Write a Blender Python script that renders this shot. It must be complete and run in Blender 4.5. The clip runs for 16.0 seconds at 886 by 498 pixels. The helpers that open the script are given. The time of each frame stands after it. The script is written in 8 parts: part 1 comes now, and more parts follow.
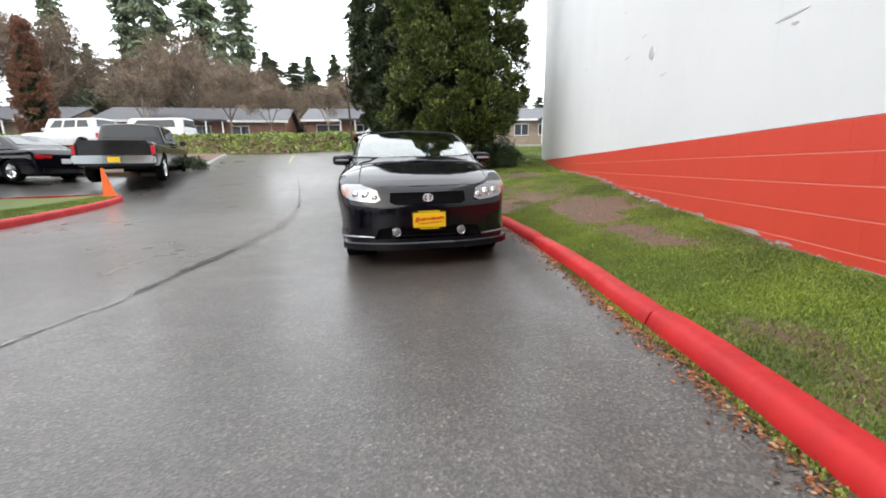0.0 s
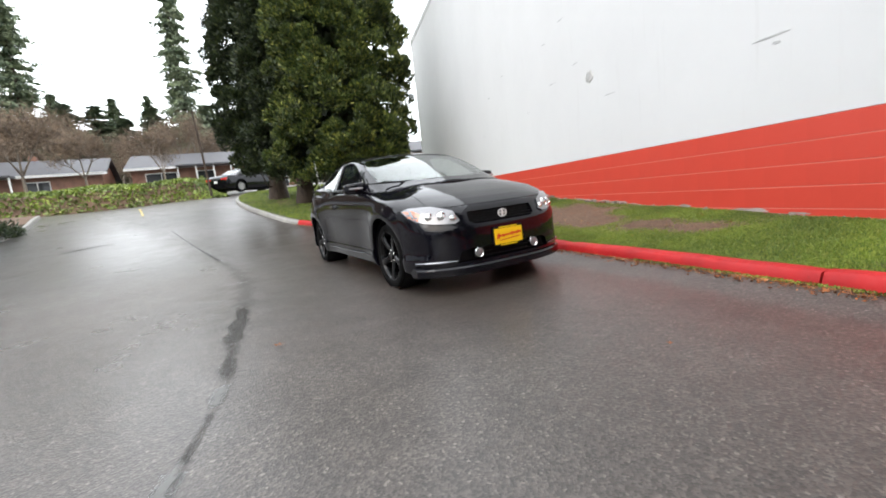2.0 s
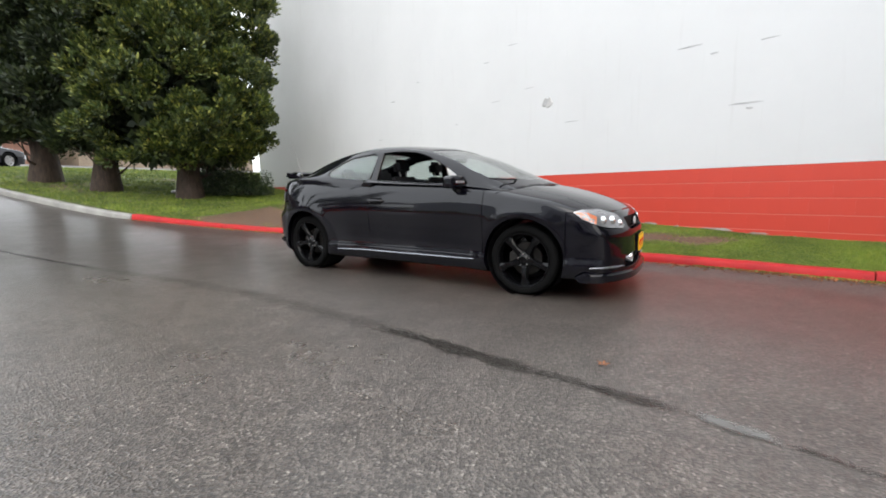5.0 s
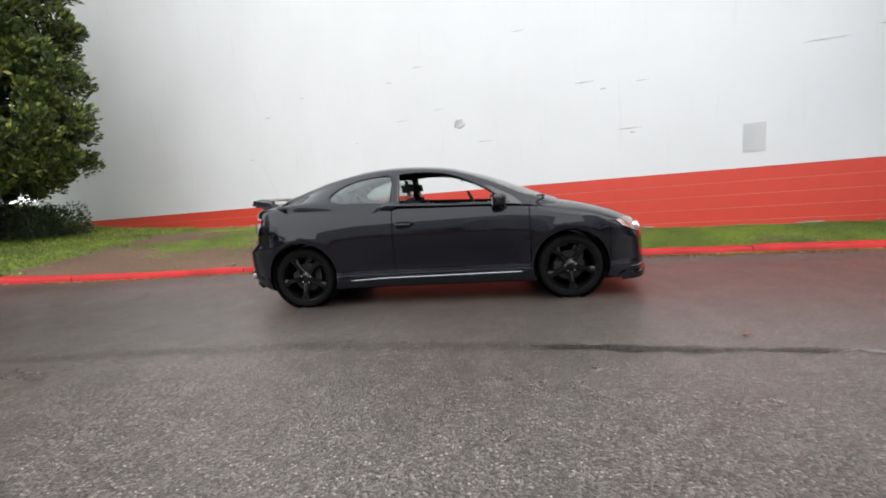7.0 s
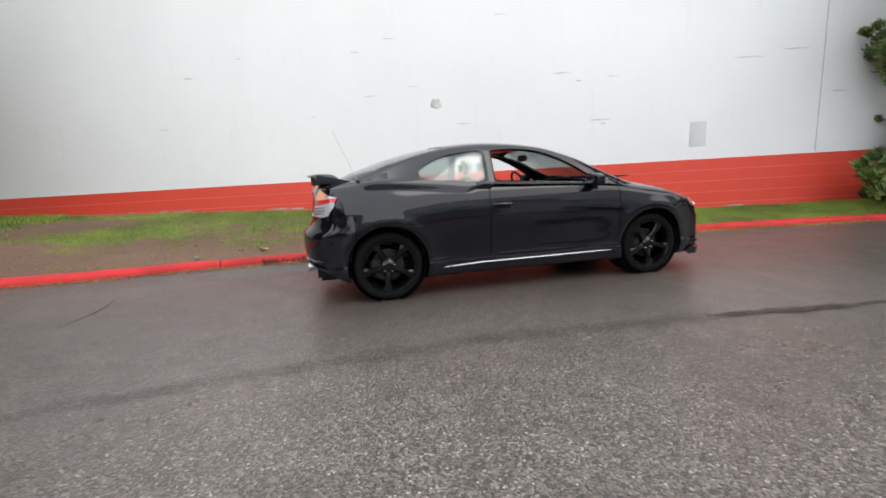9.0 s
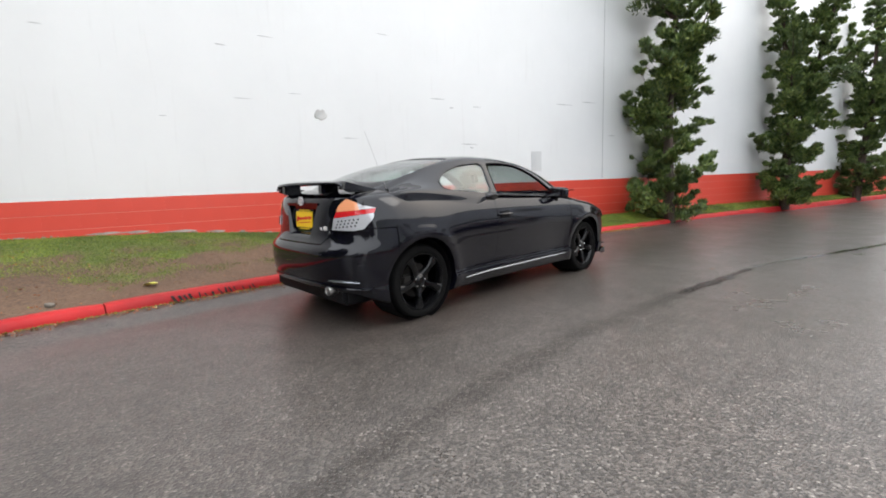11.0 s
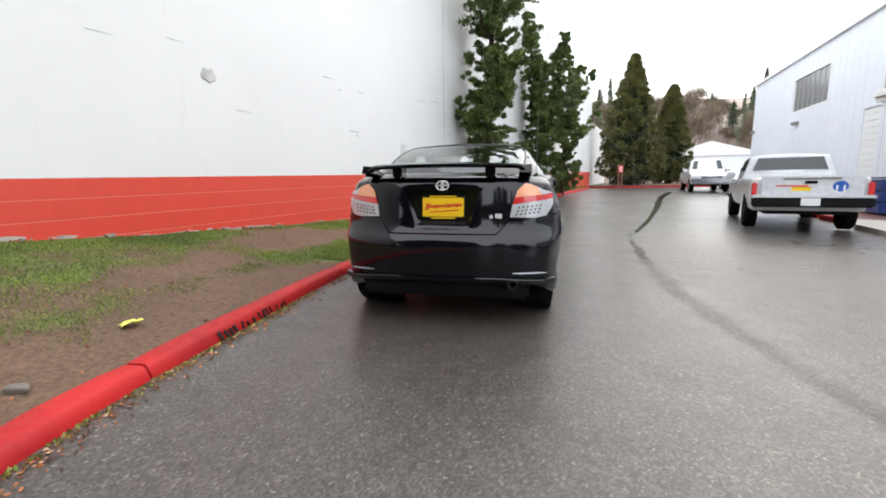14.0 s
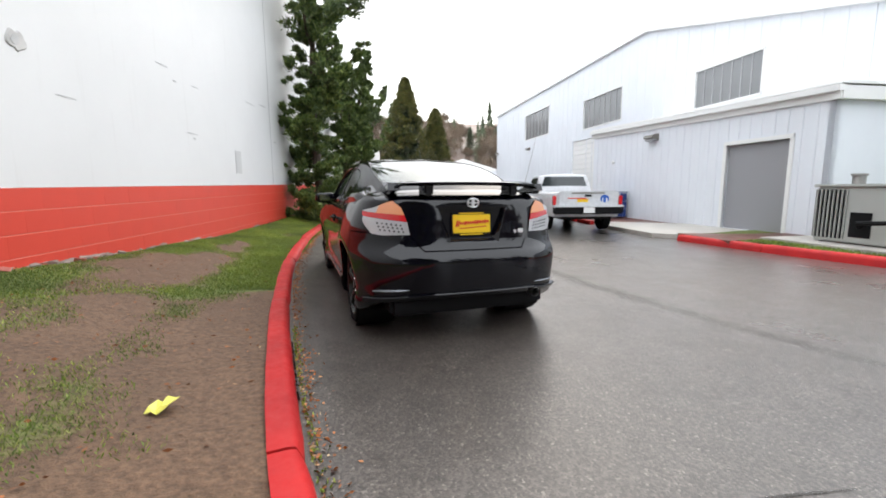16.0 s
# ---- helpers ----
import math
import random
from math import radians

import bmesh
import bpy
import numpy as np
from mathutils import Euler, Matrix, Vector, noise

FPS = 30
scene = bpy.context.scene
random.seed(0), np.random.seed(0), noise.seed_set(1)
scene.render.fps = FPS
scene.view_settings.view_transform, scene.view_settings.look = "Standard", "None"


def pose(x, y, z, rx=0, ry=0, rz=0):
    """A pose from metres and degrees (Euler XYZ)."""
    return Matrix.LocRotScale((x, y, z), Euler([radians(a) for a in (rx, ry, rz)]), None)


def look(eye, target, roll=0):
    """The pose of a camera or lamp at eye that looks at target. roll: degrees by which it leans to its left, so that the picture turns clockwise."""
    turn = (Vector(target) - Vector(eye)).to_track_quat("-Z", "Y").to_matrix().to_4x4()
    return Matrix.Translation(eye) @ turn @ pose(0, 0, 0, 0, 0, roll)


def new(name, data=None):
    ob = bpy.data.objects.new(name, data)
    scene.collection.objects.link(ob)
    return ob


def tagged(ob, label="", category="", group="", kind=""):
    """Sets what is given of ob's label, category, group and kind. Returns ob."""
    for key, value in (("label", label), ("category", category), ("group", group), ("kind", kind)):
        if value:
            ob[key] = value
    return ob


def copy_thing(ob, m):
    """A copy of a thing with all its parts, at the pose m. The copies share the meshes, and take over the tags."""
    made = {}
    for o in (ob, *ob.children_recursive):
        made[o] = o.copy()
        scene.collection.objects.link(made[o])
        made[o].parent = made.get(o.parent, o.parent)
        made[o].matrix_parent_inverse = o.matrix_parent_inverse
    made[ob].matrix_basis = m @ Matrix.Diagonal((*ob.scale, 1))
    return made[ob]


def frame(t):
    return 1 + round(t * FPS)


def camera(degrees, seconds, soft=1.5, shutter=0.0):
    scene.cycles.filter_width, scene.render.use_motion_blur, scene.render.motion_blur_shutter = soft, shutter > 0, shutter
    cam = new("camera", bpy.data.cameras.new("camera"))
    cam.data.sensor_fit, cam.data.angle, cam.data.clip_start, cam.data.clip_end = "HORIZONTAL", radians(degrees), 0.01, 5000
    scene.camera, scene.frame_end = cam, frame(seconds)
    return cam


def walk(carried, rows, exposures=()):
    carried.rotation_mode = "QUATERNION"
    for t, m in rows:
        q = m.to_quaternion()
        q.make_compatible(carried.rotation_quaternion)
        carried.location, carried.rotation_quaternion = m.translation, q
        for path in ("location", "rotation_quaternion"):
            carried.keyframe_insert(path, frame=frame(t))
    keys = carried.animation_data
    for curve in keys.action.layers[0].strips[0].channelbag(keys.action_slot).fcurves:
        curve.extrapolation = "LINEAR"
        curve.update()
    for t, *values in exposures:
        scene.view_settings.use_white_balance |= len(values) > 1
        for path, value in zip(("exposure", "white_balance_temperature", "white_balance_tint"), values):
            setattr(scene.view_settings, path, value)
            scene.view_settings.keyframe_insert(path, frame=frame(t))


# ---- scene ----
cam = camera(92.0, 16.0, soft=1.8)
PATH = [
    (0, (-0.467, -6.05, 0.958), (-0.171, -4.113, 0.56), -0.7),
    (0.5, (-0.883, -5.912, 0.928), (-0.455, -4.0, 0.523), -2.7),
    (1, (-1.334, -5.71, 0.946), (-0.766, -3.815, 0.649), -2.9),
    (1.5, (-1.828, -5.509, 0.934), (-0.961, -3.723, 0.69), -3.9),
    (2, (-2.29, -5.19, 0.903), (-1.347, -3.449, 0.624), -6.0),
    (2.5, (-2.731, -4.862, 0.897), (-1.535, -3.272, 0.696), -6.6),
    (3, (-3.137, -4.463, 0.888), (-1.823, -2.981, 0.611), -5.9),
    (3.5, (-3.493, -4.038, 0.892), (-2.119, -2.605, 0.653), -2.4),
    (4, (-3.816, -3.615, 0.907), (-2.284, -2.347, 0.692), -2.0),
    (4.5, (-4.072, -3.164, 0.928), (-2.459, -2.011, 0.664), -0.9),
    (7, (-5.011, -0.552, 1.066), (-3.036, -0.344, 0.822), -3.7),
    (7.5, (-5.06, 0.05, 1.094), (-3.077, -0.005, 0.842), -3.6),
    (8, (-4.946, 0.617, 1.097), (-2.975, 0.453, 0.8), -3.7),
    (10.5, (-3.821, 3.23, 1.036), (-2.201, 2.087, 0.771), -1.2),
    (11, (-3.472, 3.632, 1.048), (-2.033, 2.268, 0.783), -1.9),
    (11.5, (-3.017, 3.95, 1.03), (-1.735, 2.44, 0.754), -2.8),
    (12, (-2.592, 4.282, 1.034), (-1.57, 2.582, 0.783), -3.2),
    (12.5, (-2.088, 4.503, 1.006), (-1.21, 2.731, 0.709), -2.7),
    (13, (-1.586, 4.705, 1.02), (-0.86, 2.858, 0.772), -2.8),
    (13.5, (-1.096, 4.908, 1.022), (-0.553, 3.009, 0.707), -2.5),
    (14, (-0.585, 4.984, 1.04), (-0.208, 3.045, 0.726), -0.9),
    (14.5, (-0.086, 5.045, 1.054), (-0.046, 3.066, 0.767), -0.5),
    (15, (0.371, 4.972, 1.064), (0.245, 3.003, 0.738), -1.1),
    (15.5, (0.812, 4.942, 1.079), (0.361, 3.011, 0.818), -0.3),
    (16, (1.258, 4.871, 1.113), (0.594, 3.005, 0.833), -0.4),
]
walk(cam, [(t, look(eye, target, roll)) for t, eye, target, roll in PATH], exposures=[(0, 0.2), (2, 0.16), (4.5, 0.08), (8, 0.07), (16, 0.12)])

# ---- world and light: bright overcast sky ----
world = bpy.data.worlds.new("overcast_sky")
scene.world = world
world.use_nodes = True
wn, wl = world.node_tree.nodes, world.node_tree.links
wn.clear()
w_out = wn.new("ShaderNodeOutputWorld")
w_sky = wn.new("ShaderNodeTexSky")
w_sky.sky_type = 'NISHITA'
w_sky.sun_disc = False
w_sky.sun_elevation, w_sky.sun_rotation = radians(38), radians(215)
w_sky.air_density, w_sky.dust_density = 1.0, 4.0
w_geo = wn.new("ShaderNodeTexCoord")
w_sep = wn.new("ShaderNodeSeparateXYZ")
w_ramp = wn.new("ShaderNodeMapRange")
w_ramp.inputs["From Min"].default_value, w_ramp.inputs["From Max"].default_value = -0.05, 0.9
w_ramp.inputs["To Min"].default_value, w_ramp.inputs["To Max"].default_value = 1.85, 2.55
w_noise = wn.new("ShaderNodeTexNoise")
w_noise.inputs["Scale"].default_value, w_noise.inputs["Detail"].default_value = 2.2, 4.0
w_nr = wn.new("ShaderNodeMapRange")
w_nr.inputs["To Min"].default_value, w_nr.inputs["To Max"].default_value = 0.86, 1.14
w_mul = wn.new("ShaderNodeMath")
w_mul.operation = 'MULTIPLY'
w_cloud = wn.new("ShaderNodeBackground")
w_cloud.inputs["Color"].default_value = (0.93, 0.965, 1.0, 1)
w_bg = wn.new("ShaderNodeBackground")
w_bg.inputs["Strength"].default_value = 0.05
w_add = wn.new("ShaderNodeAddShader")
wl.new(w_geo.outputs["Generated"], w_sep.inputs[0])
wl.new(w_sep.outputs["Z"], w_ramp.inputs["Value"])
wl.new(w_geo.outputs["Generated"], w_noise.inputs["Vector"])
wl.new(w_noise.outputs["Fac"], w_nr.inputs["Value"])
w_side = wn.new("ShaderNodeMapRange")     # the cloud is thinner, so brighter, on the side of the street
w_side.inputs["From Min"].default_value, w_side.inputs["From Max"].default_value = -1.0, 1.0
w_side.inputs["To Min"].default_value, w_side.inputs["To Max"].default_value = 0.76, 1.32
w_both = wn.new("ShaderNodeMath")
w_both.operation = 'MULTIPLY'
wl.new(w_sep.outputs["Y"], w_side.inputs["Value"])
wl.new(w_ramp.outputs[0], w_both.inputs[0])
wl.new(w_side.outputs[0], w_both.inputs[1])
wl.new(w_both.outputs[0], w_mul.inputs[0])
wl.new(w_nr.outputs[0], w_mul.inputs[1])
wl.new(w_mul.outputs[0], w_cloud.inputs["Strength"])
wl.new(w_sky.outputs[0], w_bg.inputs["Color"])
wl.new(w_cloud.outputs[0], w_add.inputs[0])
wl.new(w_bg.outputs[0], w_add.inputs[1])
wl.new(w_add.outputs[0], w_out.inputs["Surface"])

sun = new("sun", bpy.data.lights.new("sun", 'SUN'))
sun.data.energy, sun.data.angle, sun.data.color = 0.6, radians(25), (1.0, 0.97, 0.93)
sun.matrix_world = look((-20, -12, 26), (0, 0, 0))

# ---- materials ----
def mat(name, color=(0.5, 0.5, 0.5), rough=0.5, metal=0.0, coat=0.0, spec=0.5):
    m = bpy.data.materials.new(name)
    m.use_nodes = True
    b = m.node_tree.nodes["Principled BSDF"]
    b.inputs["Base Color"].default_value = (*color, 1)
    b.inputs["Roughness"].default_value, b.inputs["Metallic"].default_value = rough, metal
    b.inputs["Coat Weight"].default_value, b.inputs["Specular IOR Level"].default_value = coat, spec
    if coat:
        b.inputs["Coat Roughness"].default_value = 0.03
    return m


def node(m, kind, **values):
    n = m.node_tree.nodes.new(kind)
    for k, v in values.items():
        n.inputs[k.replace("_", " ")].default_value = v
    return n


def link(m, a, b):
    m.node_tree.links.new(a, b)


def coords(m, scale=(1, 1, 1)):
    """World-size coordinates of the object, in metres."""
    tc = node(m, "ShaderNodeTexCoord")
    mp = node(m, "ShaderNodeMapping", Scale=scale)
    link(m, tc.outputs["Object"], mp.inputs["Vector"])
    return mp.outputs[0]


def noise_tex(m, vec, scale, detail=4.0, rough=0.55):
    n = node(m, "ShaderNodeTexNoise", Scale=scale, Detail=detail, Roughness=rough)
    link(m, vec, n.inputs["Vector"])
    return n.outputs["Fac"]


def ramp(m, fac, stops):
    r = m.node_tree.nodes.new("ShaderNodeValToRGB")
    e = r.color_ramp.elements
    while len(e) < len(stops):
        e.new(0.5)
    for el, (p, c) in zip(e, stops):
        el.position = p
        el.color = (*c, 1) if not isinstance(c, float) else (c, c, c, 1)
    link(m, fac, r.inputs[0])
    return r.outputs[0]


def mixc(m, fac, a, b, blend='MIX'):
    n = m.node_tree.nodes.new("ShaderNodeMix")
    n.data_type, n.blend_type = 'RGBA', blend
    if isinstance(fac, float):
        n.inputs[0].default_value = fac
    else:
        link(m, fac, n.inputs[0])
    for sock, v in ((n.inputs[6], a), (n.inputs[7], b)):
        if isinstance(v, tuple):
            sock.default_value = (*v, 1)
        else:
            link(m, v, sock)
    return n.outputs[2]


def bsdf(m):
    return m.node_tree.nodes["Principled BSDF"]


def bump(m, height, strength=0.3, distance=0.01):
    b = node(m, "ShaderNodeBump", Strength=strength, Distance=distance)
    link(m, height, b.inputs["Height"])
    link(m, b.outputs[0], bsdf(m).inputs["Normal"])
    return b


def rough_from(m, fac, lo, hi):
    r = node(m, "ShaderNodeMapRange")
    r.inputs["From Min"].default_value, r.inputs["From Max"].default_value = 0.3, 0.7
    r.inputs["To Min"].default_value, r.inputs["To Max"].default_value = lo, hi
    link(m, fac, r.inputs["Value"])
    link(m, r.outputs[0], bsdf(m).inputs["Roughness"])


def random_tint(m, color, amount=0.25, hue=0.02):
    """Varies a colour from object to object."""
    oi = node(m, "ShaderNodeObjectInfo")
    hs = node(m, "ShaderNodeHueSaturation")
    mr = node(m, "ShaderNodeMapRange")
    mr.inputs["To Min"].default_value, mr.inputs["To Max"].default_value = 1 - amount, 1 + amount
    link(m, oi.outputs["Random"], mr.inputs["Value"])
    link(m, mr.outputs[0], hs.inputs["Value"])
    if isinstance(color, tuple):
        hs.inputs["Color"].default_value = (*color, 1)
    else:
        link(m, color, hs.inputs["Color"])
    return hs.outputs[0]


def island_tint(m, stops):
    """A colour from a ramp, picked for each loose piece of a mesh."""
    g = m.node_tree.nodes.new("ShaderNodeNewGeometry")
    return ramp(m, g.outputs["Random Per Island"], stops)


def calc(m, op, a, b=None):
    """A math node; a and b are sockets or numbers."""
    n = node(m, "ShaderNodeMath")
    n.operation = op
    for k, v in enumerate((a, b)):
        if isinstance(v, (int, float)):
            n.inputs[k].default_value = v
        elif v is not None:
            link(m, v, n.inputs[k])
    return n.outputs[0]


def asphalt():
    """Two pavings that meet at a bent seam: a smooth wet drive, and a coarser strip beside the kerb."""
    m = mat("wet_asphalt", rough=0.3, spec=0.5)
    v = coords(m)
    xyz = node(m, "ShaderNodeSeparateXYZ")
    link(m, v, xyz.inputs[0])
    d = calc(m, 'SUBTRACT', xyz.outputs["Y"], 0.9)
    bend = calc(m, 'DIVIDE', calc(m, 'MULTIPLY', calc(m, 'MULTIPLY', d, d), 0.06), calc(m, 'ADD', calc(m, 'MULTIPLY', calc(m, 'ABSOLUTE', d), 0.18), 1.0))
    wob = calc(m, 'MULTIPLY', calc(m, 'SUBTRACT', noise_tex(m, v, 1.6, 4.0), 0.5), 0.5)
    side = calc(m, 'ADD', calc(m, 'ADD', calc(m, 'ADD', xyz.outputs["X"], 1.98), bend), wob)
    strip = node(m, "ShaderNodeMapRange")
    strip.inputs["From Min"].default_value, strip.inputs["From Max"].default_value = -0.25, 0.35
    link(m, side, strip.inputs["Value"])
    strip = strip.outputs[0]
    px, py = calc(m, 'DIVIDE', calc(m, 'ADD', xyz.outputs["X"], 3.1), 2.3), calc(m, 'DIVIDE', calc(m, 'SUBTRACT', xyz.outputs["Y"], 0.2), 4.0)
    far = calc(m, 'ADD', calc(m, 'SQRT', calc(m, 'ADD', calc(m, 'MULTIPLY', px, px), calc(m, 'MULTIPLY', py, py))), wob)
    worn = node(m, "ShaderNodeMapRange")     # the crown of the drive is worn down to its stones
    worn.inputs["From Min"].default_value, worn.inputs["From Max"].default_value = 1.30, 0.35
    link(m, far, worn.inputs["Value"])
    grain = calc(m, 'MAXIMUM', worn.outputs[0], calc(m, 'MULTIPLY', strip, 0.18))
    stones = node(m, "ShaderNodeTexVoronoi", Scale=95.0)
    link(m, v, stones.inputs["Vector"])
    chips = node(m, "ShaderNodeTexVoronoi", Scale=48.0)     # larger pale chips of the aggregate
    link(m, v, chips.inputs["Vector"])
    pick = ramp(m, chips.outputs["Color"], [(0.74, 0.0), (0.80, 1.0)])
    near = ramp(m, chips.outputs["Distance"], [(0.22, 1.0), (0.34, 0.0)])
    chip = calc(m, 'MULTIPLY', pick, near)
    smooth = ramp(m, stones.outputs["Color"], [(0.0, (0.050, 0.047, 0.044)), (0.55, (0.083, 0.078, 0.074)), (0.88, (0.11, 0.103, 0.097)), (0.955, (0.25, 0.24, 0.225))])
    coarse = ramp(m, stones.outputs["Color"], [(0.0, (0.018, 0.014, 0.011)), (0.40, (0.050, 0.042, 0.036)), (0.62, (0.098, 0.085, 0.075)), (0.80, (0.125, 0.109, 0.098)), (0.94, (0.24, 0.22, 0.20))])
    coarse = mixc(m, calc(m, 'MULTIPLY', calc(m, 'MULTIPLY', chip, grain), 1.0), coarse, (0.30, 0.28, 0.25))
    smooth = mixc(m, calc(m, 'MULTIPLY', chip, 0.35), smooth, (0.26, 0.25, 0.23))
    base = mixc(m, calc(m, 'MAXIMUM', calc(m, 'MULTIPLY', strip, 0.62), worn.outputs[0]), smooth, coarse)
    big = noise_tex(m, v, 0.35, 5.0)
    tone = ramp(m, big, [(0.25, (0.77, 0.745, 0.725)), (0.75, (1.19, 1.155, 1.13))])
    mottle = ramp(m, noise_tex(m, v, 5.0, 6.0, 0.7), [(0.30, (0.74, 0.73, 0.72)), (0.70, (1.22, 1.21, 1.20))])
    base = mixc(m, 1.0, mixc(m, 1.0, base, tone, 'MULTIPLY'), mottle, 'MULTIPLY')
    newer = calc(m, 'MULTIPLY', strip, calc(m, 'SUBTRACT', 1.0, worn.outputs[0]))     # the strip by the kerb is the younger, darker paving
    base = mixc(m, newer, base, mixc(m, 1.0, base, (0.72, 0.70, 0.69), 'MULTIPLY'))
    link(m, base, bsdf(m).inputs["Base Color"])
    fine = noise_tex(m, v, 160.0, 3.0)
    mid = noise_tex(m, v, 26.0, 3.0)
    wet = noise_tex(m, v, 0.5, 5.0, 0.6)
    damp = noise_tex(m, v, 3.2, 5.0, 0.65)
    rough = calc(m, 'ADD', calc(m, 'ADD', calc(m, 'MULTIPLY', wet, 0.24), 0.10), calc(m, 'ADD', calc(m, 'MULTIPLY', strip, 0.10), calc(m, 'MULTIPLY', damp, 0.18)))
    link(m, rough, bsdf(m).inputs["Roughness"])
    b = bsdf(m)
    b.inputs["Coat IOR"].default_value, b.inputs["Coat Roughness"].default_value = 1.33, 0.23
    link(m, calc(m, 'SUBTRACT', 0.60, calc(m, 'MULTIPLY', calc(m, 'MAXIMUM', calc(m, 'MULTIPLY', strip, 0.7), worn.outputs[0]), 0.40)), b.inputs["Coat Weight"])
    height = calc(m, 'MULTIPLY', calc(m, 'ADD', calc(m, 'ADD', fine, mid), calc(m, 'MULTIPLY', stones.outputs["Distance"], 1.6)), calc(m, 'ADD', calc(m, 'MULTIPLY', grain, 1.15), 0.22))
    bump(m, height, 0.34, 0.006)
    return m


def kerb_paint():
    m = mat("red_kerb_paint", rough=0.45)
    v = coords(m)
    n1 = noise_tex(m, v, 3.0, 6.0)
    n2 = noise_tex(m, v, 22.0, 5.0, 0.7)
    red = ramp(m, n1, [(0.3, (0.30, 0.008, 0.010)), (0.7, (0.45, 0.014, 0.014))])
    chips = ramp(m, n2, [(0.66, 0.0), (0.72, 1.0)])
    base = mixc(m, chips, red, (0.15, 0.03, 0.025))
    link(m, random_tint(m, base, 0.08), bsdf(m).inputs["Base Color"])
    bsdf(m).inputs["Specular IOR Level"].default_value = 0.3
    rough_from(m, n2, 0.45, 0.7)
    bump(m, n2, 0.35, 0.004)
    return m


def concrete(name="grey_concrete", dark=(0.16, 0.15, 0.14), light=(0.34, 0.33, 0.30)):
    m = mat(name, rough=0.6)
    v = coords(m)
    n1 = noise_tex(m, v, 2.0, 6.0, 0.65)
    n2 = noise_tex(m, v, 60.0, 3.0)
    link(m, ramp(m, n1, [(0.3, dark), (0.7, light)]), bsdf(m).inputs["Base Color"])
    rough_from(m, n1, 0.35, 0.65)
    bump(m, n2, 0.3, 0.003)
    return m


def lawn_soil():
    m = mat("lawn_soil", rough=0.8)
    v = coords(m)
    n1 = noise_tex(m, v, 0.9, 5.0, 0.6)
    n2 = noise_tex(m, v, 30.0, 4.0, 0.7)
    soil = ramp(m, n2, [(0.3, (0.055, 0.031, 0.018)), (0.7, (0.165, 0.098, 0.058))])
    green = ramp(m, n2, [(0.3, (0.055, 0.085, 0.012)), (0.7, (0.13, 0.19, 0.03))])
    cover = node(m, "ShaderNodeAttribute")
    cover.attribute_name = "cover"
    edge = node(m, "ShaderNodeMath")
    edge.operation = 'MULTIPLY_ADD'
    edge.inputs[1].default_value, edge.inputs[2].default_value = 0.5, -0.25
    link(m, n2, edge.inputs[0])
    both = node(m, "ShaderNodeMath")
    link(m, cover.outputs["Fac"], both.inputs[0])
    link(m, edge.outputs[0], both.inputs[1])
    mask = ramp(m, both.outputs[0], [(0.38, 0.0), (0.62, 0.85)])
    soil = mixc(m, 1.0, soil, ramp(m, n1, [(0.3, (0.8, 0.78, 0.76)), (0.7, (1.2, 1.18, 1.15))]), 'MULTIPLY')
    link(m, mixc(m, mask, soil, green), bsdf(m).inputs["Base Color"])
    n3 = noise_tex(m, v, 7.0, 6.0, 0.7)
    bump(m, calc(m, 'ADD', n2, calc(m, 'MULTIPLY', n3, 2.0)), 0.8, 0.02)
    return m


def wall_paint(name, color, dirt=(0.45, 0.43, 0.40), rough=0.5):
    m = mat(name, color, rough)
    v = coords(m)
    n1 = noise_tex(m, v, 0.5, 6.0, 0.6)
    n2 = noise_tex(m, v, 9.0, 6.0, 0.75)
    n3 = noise_tex(m, coords(m, (9, 9, 0.7)), 1.0, 4.0)
    c = ramp(m, n1, [(0.3, tuple(0.93 * k for k in color)), (0.7, color)])
    c = mixc(m, ramp(m, n2, [(0.70, 0.0), (0.80, 0.35)]), c, dirt)
    c = mixc(m, ramp(m, n3, [(0.60, 0.0), (0.80, 0.18)]), c, dirt)
    link(m, c, bsdf(m).inputs["Base Color"])
    bump(m, n2, 0.25, 0.004)
    return m


def leaf(name, stops, rough=0.55):
    m = mat(name, rough=rough)
    c = island_tint(m, stops)
    n = noise_tex(m, coords(m), 1.3, 2.0)
    c = mixc(m, 1.0, c, ramp(m, n, [(0.3, (0.55, 0.58, 0.62)), (0.7, (1.35, 1.3, 1.1))]), 'MULTIPLY')
    link(m, c, bsdf(m).inputs["Base Color"])
    return m


def bark():
    m = mat("brown_bark", rough=0.85)
    v = coords(m, (6, 6, 1.2))
    n = noise_tex(m, v, 3.0, 5.0, 0.7)
    link(m, ramp(m, n, [(0.3, (0.024, 0.017, 0.013)), (0.7, (0.085, 0.056, 0.040))]), bsdf(m).inputs["Base Color"])
    bump(m, n, 0.8, 0.03)
    return m


